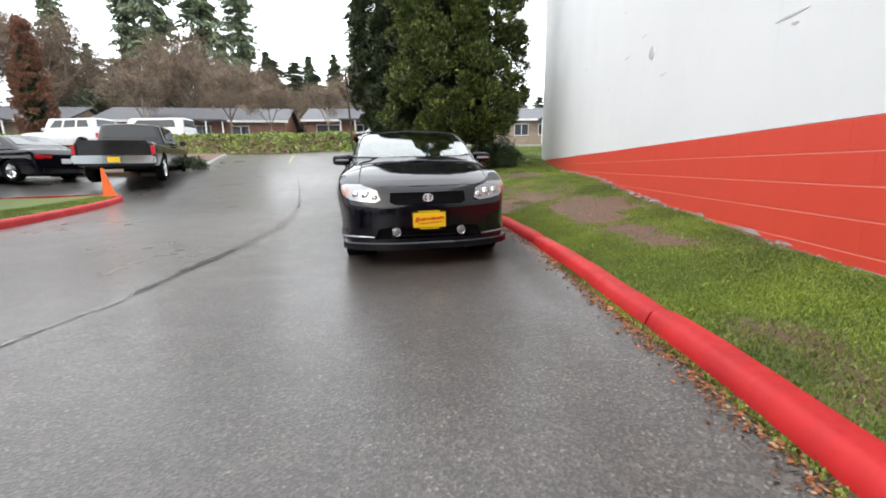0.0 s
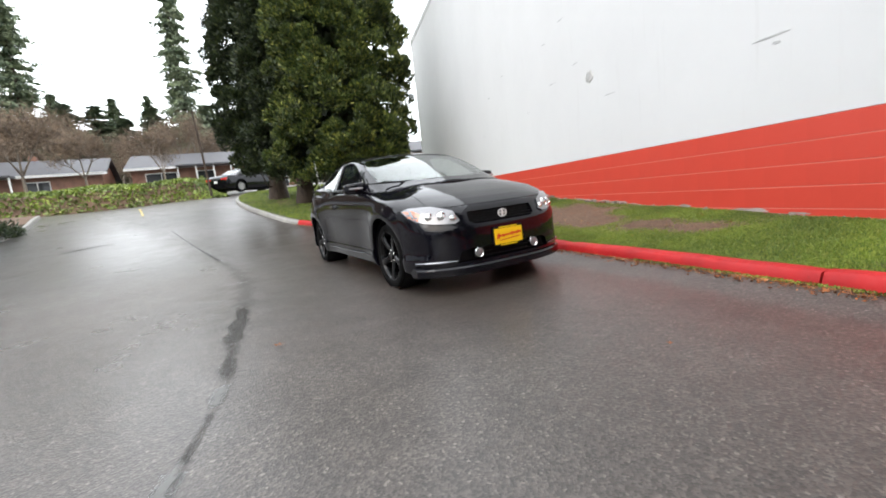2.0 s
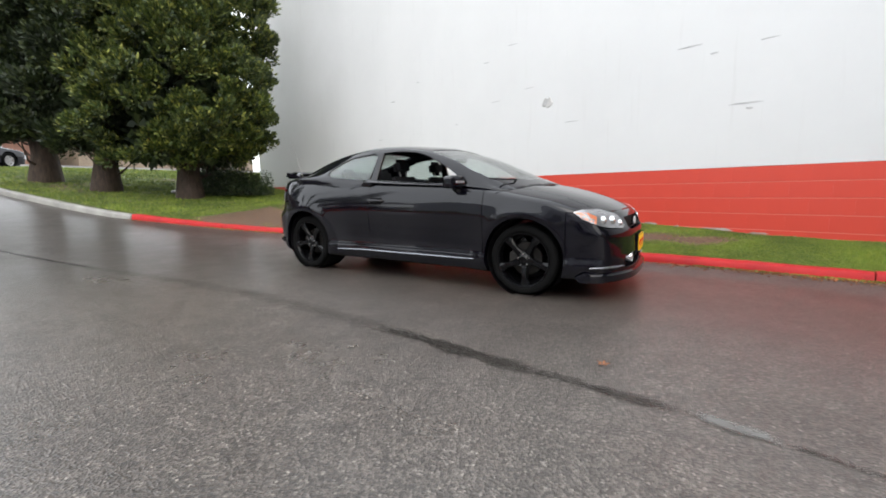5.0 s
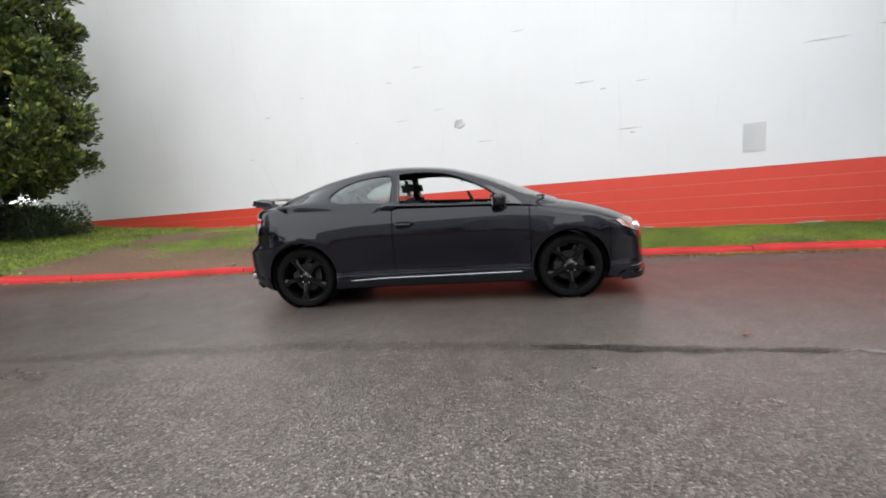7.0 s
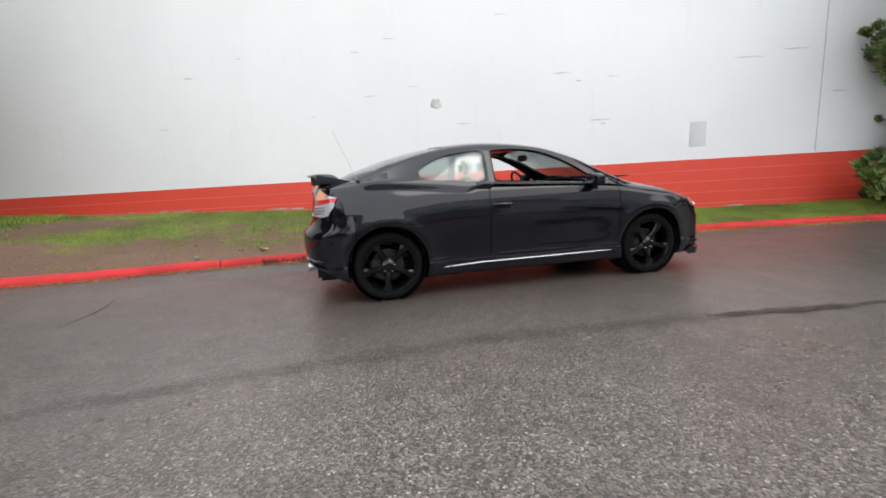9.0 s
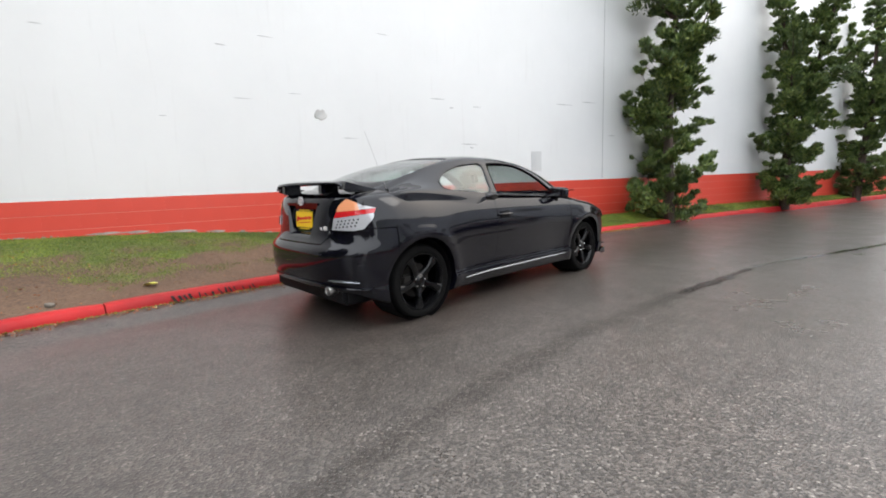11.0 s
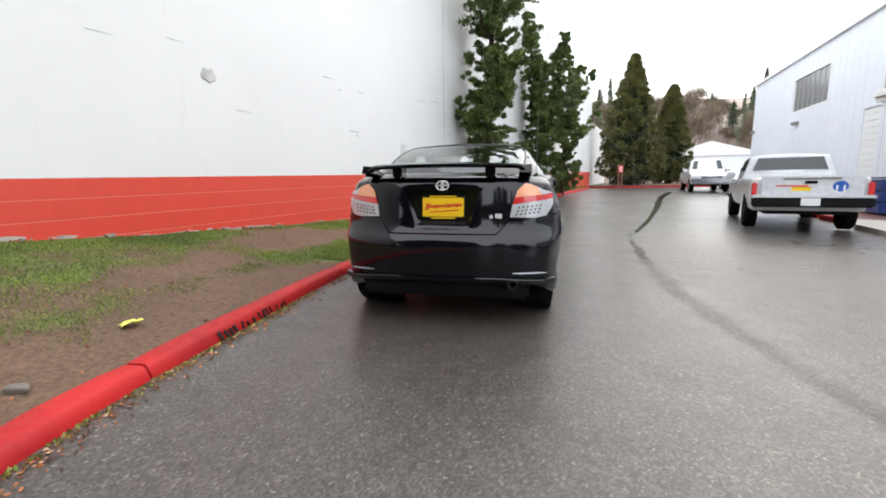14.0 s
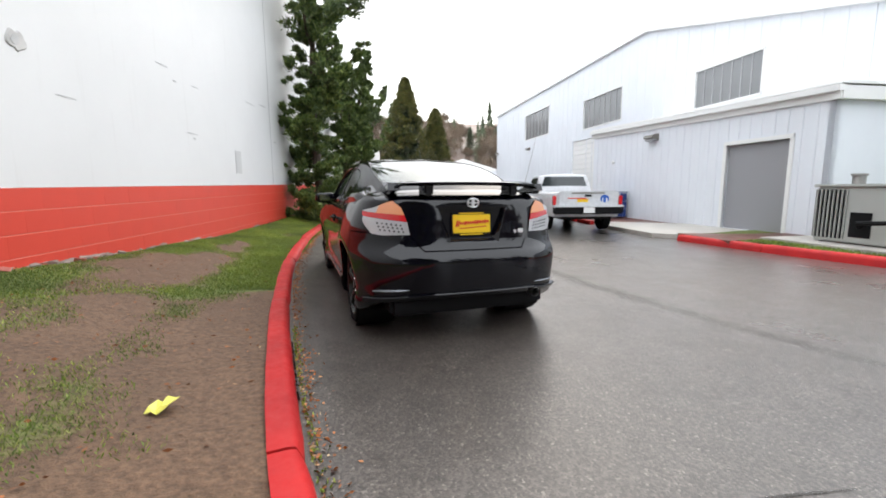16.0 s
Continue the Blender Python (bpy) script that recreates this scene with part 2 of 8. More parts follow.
def car_paint(name, color, coat=1.0, rough=0.5, metal=0.0):
    m = mat(name, color, rough, metal, coat, 0.0)
    v = coords(m)
    n = noise_tex(m, v, 14.0, 4.0, 0.7)
    link(m, ramp(m, n, [(0.3, tuple(0.85 * k for k in color)), (0.7, tuple(1.15 * k for k in color))]), bsdf(m).inputs["Base Color"])
    drops = node(m, "ShaderNodeTexVoronoi", Scale=130.0)
    link(m, v, drops.inputs["Vector"])
    b = bump(m, ramp(m, drops.outputs["Distance"], [(0.0, 1.0), (0.30, 0.0)]), 0.05, 0.002)
    cb = node(m, "ShaderNodeBump", Strength=0.02, Distance=0.002)
    link(m, n, cb.inputs["Height"])
    link(m, cb.outputs[0], bsdf(m).inputs["Coat Normal"])
    bsdf(m).inputs["Coat Roughness"].default_value = 0.07
    return m


def glass(name="car_glass", tint=(0.75, 0.80, 0.78), rough=0.0):
    m = bpy.data.materials.new(name)
    m.use_nodes = True
    n, l = m.node_tree.nodes, m.node_tree.links
    n.clear()
    out = n.new("ShaderNodeOutputMaterial")
    tr, gl, mx, fr = n.new("ShaderNodeBsdfTransparent"), n.new("ShaderNodeBsdfGlossy"), n.new("ShaderNodeMixShader"), n.new("ShaderNodeLayerWeight")
    tr.inputs["Color"].default_value = (*tint, 1)
    gl.inputs["Roughness"].default_value = rough
    # gloss grows from 6 per cent face-on to all at a glance
    fr.inputs["Blend"].default_value = 0.5
    power, share = n.new("ShaderNodeMath"), n.new("ShaderNodeMath")
    power.operation, share.operation = 'POWER', 'MULTIPLY_ADD'
    power.inputs[1].default_value = 4.0
    share.inputs[1].default_value, share.inputs[2].default_value = 0.94, 0.06
    l.new(fr.outputs["Facing"], power.inputs[0])
    l.new(power.outputs[0], share.inputs[0])
    l.new(share.outputs[0], mx.inputs[0])
    l.new(tr.outputs[0], mx.inputs[1])
    l.new(gl.outputs[0], mx.inputs[2])
    l.new(mx.outputs[0], out.inputs["Surface"])
    return m


M = {}
M["asphalt"] = asphalt()
M["kerb"] = kerb_paint()
M["concrete"] = concrete()
M["apron"] = concrete("pale_concrete", (0.30, 0.28, 0.25), (0.48, 0.45, 0.41))
M["soil"] = lawn_soil()
M["white_wall"] = wall_paint("white_wall_paint", (0.70, 0.70, 0.695))
M["red_wall"] = wall_paint("red_wall_paint", (0.62, 0.060, 0.035), (0.36, 0.10, 0.07), 0.42)
M["siding"] = wall_paint("white_siding_paint", (0.74, 0.77, 0.82), rough=0.4)
M["bark"] = bark()
M["paint_black"] = car_paint("black_metallic_paint", (0.0030, 0.0029, 0.0056))
bsdf(M["paint_black"]).inputs["Coat IOR"].default_value = 1.45
M["glass"] = glass()
M["rubber"] = mat("black_rubber", (0.006, 0.006, 0.006), 0.8, spec=0.06)
M["plastic"] = mat("black_plastic", (0.008, 0.008, 0.009), 0.55, spec=0.12)
M["wheel_black"] = mat("gloss_black_wheel", (0.0025, 0.0025, 0.003), 0.3, 0.0, 0.5, 0.03)
M["chrome"] = mat("chrome", (0.78, 0.78, 0.79), 0.12, 1.0)
M["steel"] = mat("steel", (0.42, 0.41, 0.40), 0.35, 1.0)
M["dark_steel"] = mat("dark_brake_iron", (0.04, 0.037, 0.034), 0.55, 0.7)
M["interior"] = mat("dark_cloth", (0.018, 0.018, 0.020), 0.9, spec=0.1)
M["yellow"] = mat("yellow_sign_paint", (0.85, 0.55, 0.01), 0.4)
M["red_ink"] = mat("red_ink", (0.60, 0.02, 0.015), 0.5)
M["amber"] = mat("amber_lens", (0.55, 0.17, 0.08), 0.12, coat=1.0)
M["red_lens"] = mat("red_lens", (0.55, 0.015, 0.02), 0.1, coat=1.0)
M["clear_lens"] = mat("silver_reflector", (0.48, 0.48, 0.50), 0.3, 0.3, 1.0)
M["white_ink"] = mat("white_ink", (0.75, 0.75, 0.75), 0.5)



# ---- helpers for meshes ----
def mesh_ob(name, bm, material, parent=None, label="", smooth=True, angle=40):
    me = bpy.data.meshes.new(name)
    bm.to_mesh(me)
    bm.free()
    if smooth:
        me.shade_smooth()
        me.set_sharp_from_angle(angle=radians(angle))
    for mm in (material if isinstance(material, (list, tuple)) else [material]):
        me.materials.append(mm)
    ob = new(name, me)
    if parent is not None:
        ob.parent = parent
    if label:
        tagged(ob, label)
    return ob


def part(name, bm, material, parent, label=""):
    return mesh_ob(name, bm, material, parent, label)


def py_ob(name, verts, faces, material, parent=None, smooth=False, angle=40):
    me = bpy.data.meshes.new(name)
    me.from_pydata(verts, [], faces)
    me.update()
    if smooth:
        me.shade_smooth()
        me.set_sharp_from_angle(angle=radians(angle))
    me.materials.append(material)
    ob = new(name, me)
    if parent is not None:
        ob.parent = parent
    return ob


def thing(name, m, label, category, group="", kind=""):
    ob = new(name)
    ob.empty_display_size = 0.2
    ob.matrix_world = m
    return tagged(ob, label, category, group, kind)


def box(bm, x0, x1, y0, y1, z0, z1, bevel=0.0, m=None):
    """A bevelled block added to bm."""
    vs = [bm.verts.new((x, y, z)) for x in (x0, x1) for y in (y0, y1) for z in (z0, z1)]
    fs = [bm.faces.new([vs[i] for i in f]) for f in ((0, 1, 3, 2), (4, 6, 7, 5), (0, 4, 5, 1), (2, 3, 7, 6), (0, 2, 6, 4), (1, 5, 7, 3))]
    if bevel:
        r = bmesh.ops.bevel(bm, geom=list({e for f in fs for e in f.edges}), offset=bevel, segments=2, affect='EDGES')
        vs = [v for v in vs if v.is_valid] + [v for v in r["verts"] if v.is_valid]
    if m is not None:
        bmesh.ops.transform(bm, matrix=m, verts=list(set(vs)))
    return bm


def block(x0, x1, y0, y1, z0, z1, bevel=0.0, m=None):
    return box(bmesh.new(), x0, x1, y0, y1, z0, z1, bevel, m)


def tube(bm, pts, radii, sides=8, cap=True):
    """A round bar along points."""
    pts = [Vector(p) for p in pts]
    if not isinstance(radii, (list, tuple)):
        radii = [radii] * len(pts)
    rings = []
    for i, p in enumerate(pts):
        d = (pts[min(i + 1, len(pts) - 1)] - pts[max(i - 1, 0)]).normalized()
        a = d.cross(Vector((0, 0, 1)) if abs(d.z) < 0.9 else Vector((1, 0, 0))).normalized()
        b = d.cross(a)
        rings.append([bm.verts.new(p + radii[i] * (math.cos(2 * math.pi * k / sides) * a + math.sin(2 * math.pi * k / sides) * b)) for k in range(sides)])
    for r0, r1 in zip(rings, rings[1:]):
        for k in range(sides):
            bm.faces.new((r0[k], r0[(k + 1) % sides], r1[(k + 1) % sides], r1[k]))
    if cap:
        bm.faces.new(rings[0][::-1])
        bm.faces.new(rings[-1])
    return bm


def lathe(bm, profile, sides=40, axis='X'):
    """Turns (along, radius) points round an axis."""
    rings = []
    for a, r in profile:
        ring = []
        for k in range(sides):
            c, s = r * math.cos(2 * math.pi * k / sides), r * math.sin(2 * math.pi * k / sides)
            ring.append(bm.verts.new({'X': (a, c, s), 'Y': (c, a, s), 'Z': (c, s, a)}[axis]))
        rings.append(ring)
    for r0, r1 in zip(rings, rings[1:]):
        for k in range(sides):
            bm.faces.new((r0[k], r0[(k + 1) % sides], r1[(k + 1) % sides], r1[k]))
    bmesh.ops.recalc_face_normals(bm, faces=bm.faces)
    return bm


def prism(poly, lo, hi, axis='X'):
    """A polygon drawn out along an axis."""
    bm = bmesh.new()
    place = {'X': lambda p, h: (h, p[0], p[1]), 'Y': lambda p, h: (p[0], h, p[1]), 'Z': lambda p, h: (p[0], p[1], h)}[axis]
    a = [bm.verts.new(place(p, lo)) for p in poly]
    b = [bm.verts.new(place(p, hi)) for p in poly]
    bm.faces.new(a)
    bm.faces.new(b[::-1])
    n = len(poly)
    for i in range(n):
        bm.faces.new((a[i], a[(i + 1) % n], b[(i + 1) % n], b[i]))
    bmesh.ops.recalc_face_normals(bm, faces=bm.faces)
    return bm


def interp(x, xs, ys):
    return float(np.interp(x, xs, ys))


def curve(x, xs, ys):
    """A smooth curve through points (Catmull-Rom)."""
    if x <= xs[0]:
        return ys[0]
    if x >= xs[-1]:
        return ys[-1]
    i = max(j for j in range(len(xs) - 1) if xs[j] <= x)
    def slope(k):
        if k == 0 or k == len(xs) - 1:
            j = min(max(k, 1), len(xs) - 1)
            return (ys[j] - ys[j - 1]) / (xs[j] - xs[j - 1])
        return (ys[k + 1] - ys[k - 1]) / (xs[k + 1] - xs[k - 1])
    h = xs[i + 1] - xs[i]
    t = (x - xs[i]) / h
    a, b, m0, m1 = ys[i], ys[i + 1], slope(i) * h, slope(i + 1) * h
    return (2 * t ** 3 - 3 * t ** 2 + 1) * a + (t ** 3 - 2 * t ** 2 + t) * m0 + (-2 * t ** 3 + 3 * t ** 2) * b + (t ** 3 - t ** 2) * m1


def smooth01(t):
    t = min(max(t, 0.0), 1.0)
    return t * t * (3 - 2 * t)


# ---- the lie of the land ----
RISE_Y = [-120, -32, -22, -10, -4, 3, 5, 8, 12, 17, 21, 30, 45, 90]
RISE_Z = [0.9, 0.24, 0.17, 0.05, 0.0, 0.0, 0.05, 0.27, 0.72, 1.32, 1.66, 2.3, 3.0, 3.4]


LAND_STEPS = np.arange(-125, 125.01, 0.25)
LAND_TABLE = np.array([curve(float(y), RISE_Y, RISE_Z) for y in LAND_STEPS])


KERB_Y = [-33, -24, -15, -9.5, -7.5, -5.15, -4.6, -3.48, -2.75, -1.0, 1.0, 2.0, 3.4, 4.0, 5.2, 6.5, 8.0, 9.7, 12.5, 15, 17, 18.7, 20.5, 22, 24]
KERB_X = [-5.95, -3.75, -1.45, 0.0, 0.33, 0.76, 0.86, 0.995, 1.09, 1.24, 1.29, 1.28, 1.22, 1.12, 0.78, 0.42, 0.06, -0.28, -0.72, -0.98, -0.90, -0.55, 0.2, 1.3, 3.4]


KERB_STEPS = np.arange(-33, 24.01, 0.1)
KERB_TABLE = np.array([curve(float(y), KERB_Y, KERB_X) for y in KERB_STEPS])


def kerb_x(y):
    return float(np.interp(y, KERB_STEPS, KERB_TABLE))


def flat(x, y):
    """The lie of the land without the rise of the drive towards its kerb."""
    h = float(np.interp(y, LAND_STEPS, LAND_TABLE))
    if y > 3:
        h *= 1 - 0.08 * smooth01((-x - 2.5) / 4.5)
    return h


def land(x, y):
    """The height of the road and the ground: the paving rises a little under the car and swells up to the kerb."""
    h = flat(x, y)
    if -15 < y < 10 and x > -0.8:
        near = smooth01((y + 14) / 3) * smooth01((9.5 - y) / 3)
        h += near * (0.018 * smooth01((x + 0.8) / 1.7) + 0.055 * smooth01((x - kerb_x(y) + 0.42) / 0.42))
    return h


def axis_steps(lo, hi, fine_lo, fine_hi, step, grow=1.35):
    v = list(np.arange(fine_lo, fine_hi + 1e-6, step))
    s, p = step, fine_hi
    while p < hi:
        s *= grow
        p += s
        v.append(min(p, hi))
    s, p = step, fine_lo
    while p > lo:
        s *= grow
        p -= s
        v.insert(0, max(p, lo))
    return v


def sheet(name, xs, ys, height, material, parent=None):
    verts = [(x, y, height(x, y)) for y in ys for x in xs]
    n = len(xs)
    faces = [(j * n + i, j * n + i + 1, (j + 1) * n + i + 1, (j + 1) * n + i) for j in range(len(ys) - 1) for i in range(n - 1)]
    return py_ob(name, verts, faces, material, parent, smooth=True)


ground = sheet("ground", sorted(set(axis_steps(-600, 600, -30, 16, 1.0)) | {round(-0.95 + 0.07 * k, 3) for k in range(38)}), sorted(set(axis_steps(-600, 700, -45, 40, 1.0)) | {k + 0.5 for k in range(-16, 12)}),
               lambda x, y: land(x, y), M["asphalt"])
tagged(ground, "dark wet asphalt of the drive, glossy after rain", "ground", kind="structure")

# ---- the long painted block wall ----
WALL_TURN = -15.5
WALL = pose(3.449, -0.132, 0, 0, 0, WALL_TURN)   # local y runs along the wall, local x into the building
WALL_S0, WALL_S1, WALL_TOP = -35.0, 14.0, 7.75


def on_wall(s, off=0.0, z=0.0):
    return WALL @ Vector((off, s, z))


def red_top(s):
    return 1.15 - 0.0125 * s


LAWN_S = [-40, -20, -8, -4, -0.6, 1.0, 2.4, 4.2, 8, 10.5, 14]
LAWN_Z = [0.45, 0.40, 0.34, 0.29, 0.40, 0.47, 0.57, 0.61, 0.66, 0.76, 1.05]

def wall_s_at(y):
    return (y + 0.132) / math.cos(radians(WALL_TURN))


def wall_x_at(y):
    return 3.449 + (y + 0.132) * math.tan(radians(-WALL_TURN))


def lawn_height(x, y):
    kx, wx = kerb_x(y), wall_x_at(y)
    base = flat(kx, y) + 0.135
    s = wall_s_at(y)
    top = max(interp(s, LAWN_S, LAWN_Z), base + 0.02)
    t = (x - kx) / max(wx - kx, 0.3)
    bumps = 0.018 * noise.noise((x * 1.7, y * 1.7, 0)) + 0.008 * noise.noise((x * 6, y * 6, 3))
    return base + (top - base) * smooth01(t) + bumps * smooth01(t * 6) * smooth01((1.3 - t) * 3)


# wall: a red band of courses below, white above
def wall_mesh():
    """White upper wall with thickness."""
    bm = bmesh.new()
    n = 40
    ring = []
    for i in range(n + 1):
        s = WALL_S0 + (WALL_S1 - WALL_S0) * i / n
        ring.append([bm.verts.new((x, s, z)) for x, z in ((0, red_top(s)), (0, WALL_TOP - 0.0125 * s), (0.3, WALL_TOP - 0.0125 * s), (0.3, red_top(s)))])
    for a, b in zip(ring, ring[1:]):
        for k in range(4):
            bm.faces.new((a[k], a[(k + 1) % 4], b[(k + 1) % 4], b[k]))
    bm.faces.new(ring[0])
    bm.faces.new(ring[-1][::-1])
    bmesh.ops.recalc_face_normals(bm, faces=bm.faces)
    return bm


wall = mesh_ob("wall_long", wall_mesh(), M["white_wall"], smooth=False)
wall.matrix_world = WALL
tagged(wall, "tall white painted block wall with red base band", "wall", kind="structure")
bm = bmesh.new()
box(bm, -0.02, 0.34, WALL_S0, WALL_S1, WALL_TOP - 0.2, WALL_TOP + 0.0, 0.01)
for v in bm.verts:
    v.co.z += -0.0125 * v.co.y + 0.16
coping = mesh_ob("coping", bm, M["white_wall"], wall)
# the back of the building and its far end, closing it
bm = bmesh.new()
box(bm, 0.3, 30, WALL_S1 - 0.3, WALL_S1, -1, WALL_TOP - 0.4)
box(bm, 0.3, 30, WALL_S0, WALL_S0 + 0.3, -1, WALL_TOP - 0.4)
box(bm, 0.3, 30, WALL_S0, WALL_S1, WALL_TOP - 0.4, WALL_TOP - 0.2)
mesh_ob("building_body", bm, M["white_wall"], wall, smooth=False)


def kerb_run(name, pts, material, label, width=0.13, height=0.135, seg=2.4, group="kerb stones"):
    """A run of kerb stones along a line, each a stone with a rounded nose."""
    pts = [Vector((x, y, 0)) for x, y in pts]
    run = thing(name, Matrix(), label, "kerb", kind="structure")
    d = [0.0]
    for a, b in zip(pts, pts[1:]):
        d.append(d[-1] + (b - a).length)
    def at(s):
        return Vector((interp(s, d, [p.x for p in pts]), interp(s, d, [p.y for p in pts]), 0))
    count = max(1, round(d[-1] / seg))
    step = d[-1] / count
    prof = [(0.0, -0.3), (0.012, height * 0.55), (0.03, height - 0.025), (0.05, height - 0.006), (0.075, height), (width, height), (width, -0.3)]
    for k in range(count):
        bm = bmesh.new()
        rows = []
        lift = random.uniform(-0.006, 0.006)
        side = random.uniform(-0.006, 0.006)
        n = 16
        for i in range(n + 1):
            s = k * step + 0.006 + (step - 0.012) * i / n
            p = at(s)
            t = (at(min(s + 0.3, d[-1])) - at(max(s - 0.3, 0))).normalized()
            out = Vector((t.y, -t.x, 0))
            z = flat(p.x, p.y)
            e = 0.01 if i in (0, n) else 0.0
            rows.append([bm.verts.new(p + out * (w + side + 0.006 * noise.noise(p * 6 + Vector((0, 0, w * 20))) + (e if w < 0.05 else 0)) + Vector((0, 0, z + h + lift + 0.006 * noise.noise(p * 3) + 0.004 * noise.noise(p * 11) - (e if h > 0.05 else 0)))) for w, h in prof])
        for a, b in zip(rows, rows[1:]):
            for j in range(len(prof) - 1):
                bm.faces.new((a[j], a[j + 1], b[j + 1], b[j]))
        bm.faces.new(rows[0][::-1])
        bm.faces.new(rows[-1])
        bmesh.ops.recalc_face_normals(bm, faces=bm.faces)
        mesh_ob("kerb_stone", bm, material, run, angle=50)
    return run


# right-hand kerb: red to y = 8, bare grey beyond
right = [(kerb_x(y), y) for y in np.arange(-32.5, 8.01, 0.25)]
kerb_run("kerb_red", right, M["kerb"], "worn red painted concrete kerb along the lawn", width=0.155, height=0.158)
grey = [(kerb_x(y), y) for y in np.arange(8.02, 23.8, 0.25)]
kerb_run("kerb_grey", grey, M["concrete"], "bare grey concrete kerb round the lawn")

# lawn strip between kerb and wall
ys = list(np.arange(-33, 24, 0.2))
fr = [0, 0.04, 0.1] + list(np.linspace(0.17, 1.0, 18))
def lawn_far(y):
    return min(wall_x_at(y) + 0.1, 14.0) if y < 13.4 else 7.0 + (y - 13.4) * 1.2
def lawn_point(f, y):
    x0 = kerb_x(y) + 0.145
    x = x0 + (max(lawn_far(y), x0 + 0.4) - x0) * f
    return (x, y, lawn_height(x, y) if y < 12 else land(x, y) + 0.14 + (lawn_height(x, 12.0) - land(x, 12) - 0.14) * smooth01((16 - y) / 4))
verts = [lawn_point(f, y) for y in ys for f in fr]
n = len(fr)
faces = [(j * n + i, j * n + i + 1, (j + 1) * n + i + 1, (j + 1) * n + i) for j in range(len(ys) - 1) for i in range(n - 1)]
LAWN_VERTS = verts
lawn = tagged(py_ob("lawn", verts, faces, M["soil"], smooth=True), "patchy lawn with bare brown soil beside the wall", "lawn", kind="structure")



# ---- the black coupe ----
def evaluated(ob):
    """The mesh of ob with its modifiers, as a bmesh."""
    dg = bpy.context.evaluated_depsgraph_get()
    me = bpy.data.meshes.new_from_object(ob.evaluated_get(dg))
    bm = bmesh.new()
    bm.from_mesh(me)
    bpy.data.meshes.remove(me)
    return bm


def discard(ob):
    me = ob.data
    bpy.data.objects.remove(ob)
    bpy.data.meshes.remove(me)


def carve(bm, cutters, operation='DIFFERENCE'):
    """bm less (or meeting) each cutter, all bmeshes; frees them."""
    me = bpy.data.meshes.new("work")
    bm.to_mesh(me)
    bm.free()
    ob = new("work", me)
    tools = []
    for c in cutters:
        cm = bpy.data.meshes.new("tool")
        c.to_mesh(cm)
        c.free()
        t = new("tool", cm)
        mod = ob.modifiers.new("cut", 'BOOLEAN')
        mod.operation, mod.solver, mod.object = operation, 'EXACT', t
        tools.append(t)
    out = evaluated(ob)
    for t in tools + [ob]:
        discard(t)
    return out


def table(xs, ys, n=400):
    """A quick look-up of the smooth curve through points."""
    lo, step = xs[0], (xs[-1] - xs[0]) / n
    vals = [curve(lo + step * i, xs, ys) for i in range(n + 1)] + [ys[-1]]
    def at(x):
        k = (x - lo) / step
        if k <= 0:
            return vals[0]
        if k >= n:
            return vals[n]
        i = int(k)
        return vals[i] + (vals[i + 1] - vals[i]) * (k - i)
    return at


def shell_box(shape, nx, ny, nz, r=0.14):
    """A rounded box, each of whose points (a, b, c in -1..1) goes to shape(a, b, c)."""
    bm = bmesh.new()
    seen = {}
    def vert(a, b, c):
        key = (round(a, 5), round(b, 5), round(c, 5))
        if key not in seen:
            p = Vector((a, b, c))
            q = Vector([max(-1 + r, min(1 - r, k)) for k in p])
            d = p - q
            if d.length > 1e-9:
                p = q + d.normalized() * r
            seen[key] = bm.verts.new(shape(p.x, p.y, p.z))
        return seen[key]
    def grid(n):
        inner = list(np.linspace(-1 + r, 1 - r, n))
        cap = [r * (1 - math.tan((1 - k / 4) * math.pi / 4)) for k in range(4)]
        return [-1 + c for c in cap] + inner + [1 - c for c in cap[::-1]]
    A, B, C = grid(nx), grid(ny), grid(nz)
    def face(u, v, f):
        for i in range(len(u) - 1):
            for j in range(len(v) - 1):
                bm.faces.new((f(u[i], v[j]), f(u[i + 1], v[j]), f(u[i + 1], v[j + 1]), f(u[i], v[j + 1])))
    for e in (-1, 1):
        face(A, B, lambda a, b: vert(a, b, e))
        face(A, C, lambda a, c: vert(a, e, c))
        face(B, C, lambda b, c: vert(e, b, c))
    bmesh.ops.recalc_face_normals(bm, faces=bm.faces)
    return bm


COUPE_X = 0.005
NOSE_Z = [0.15, 0.20, 0.30, 0.42, 0.52, 0.56, 0.62, 0.70, 0.76, 0.82]
NOSE_Y = [-2.14, -2.17, -2.18, -2.175, -2.17, -2.165, -2.135, -2.09, -2.03, -1.96]
TAIL_Z = [0.25, 0.34, 0.46, 0.58, 0.625, 0.66, 0.70, 0.75, 0.90, 1.02, 1.08]
TAIL_Y = [2.06, 2.08, 2.105, 2.108, 2.095, 2.06, 2.03, 2.015, 1.995, 1.965, 1.91]
TOP_Y = [-2.1, -2.0, -1.94, -1.78, -1.56, -1.34, -1.12, -0.9, -0.5, 0.0, 0.5, 1.0, 1.43, 1.7, 1.9, 2.0]
TOP_Z = [0.735, 0.775, 0.80, 0.85, 0.91, 0.955, 0.985, 1.0, 1.01, 1.03, 1.055, 1.08, 1.105, 1.10, 1.075, 1.05]
BELT_Y = [-2.1, -1.9, -1.6, -1.3, -1.0, -0.7, 0.3, 1.0, 1.43, 1.77, 2.0]
BELT_Z = [0.66, 0.72, 0.82, 0.87, 0.925, 0.965, 1.015, 1.055, 1.07, 1.04, 1.0]
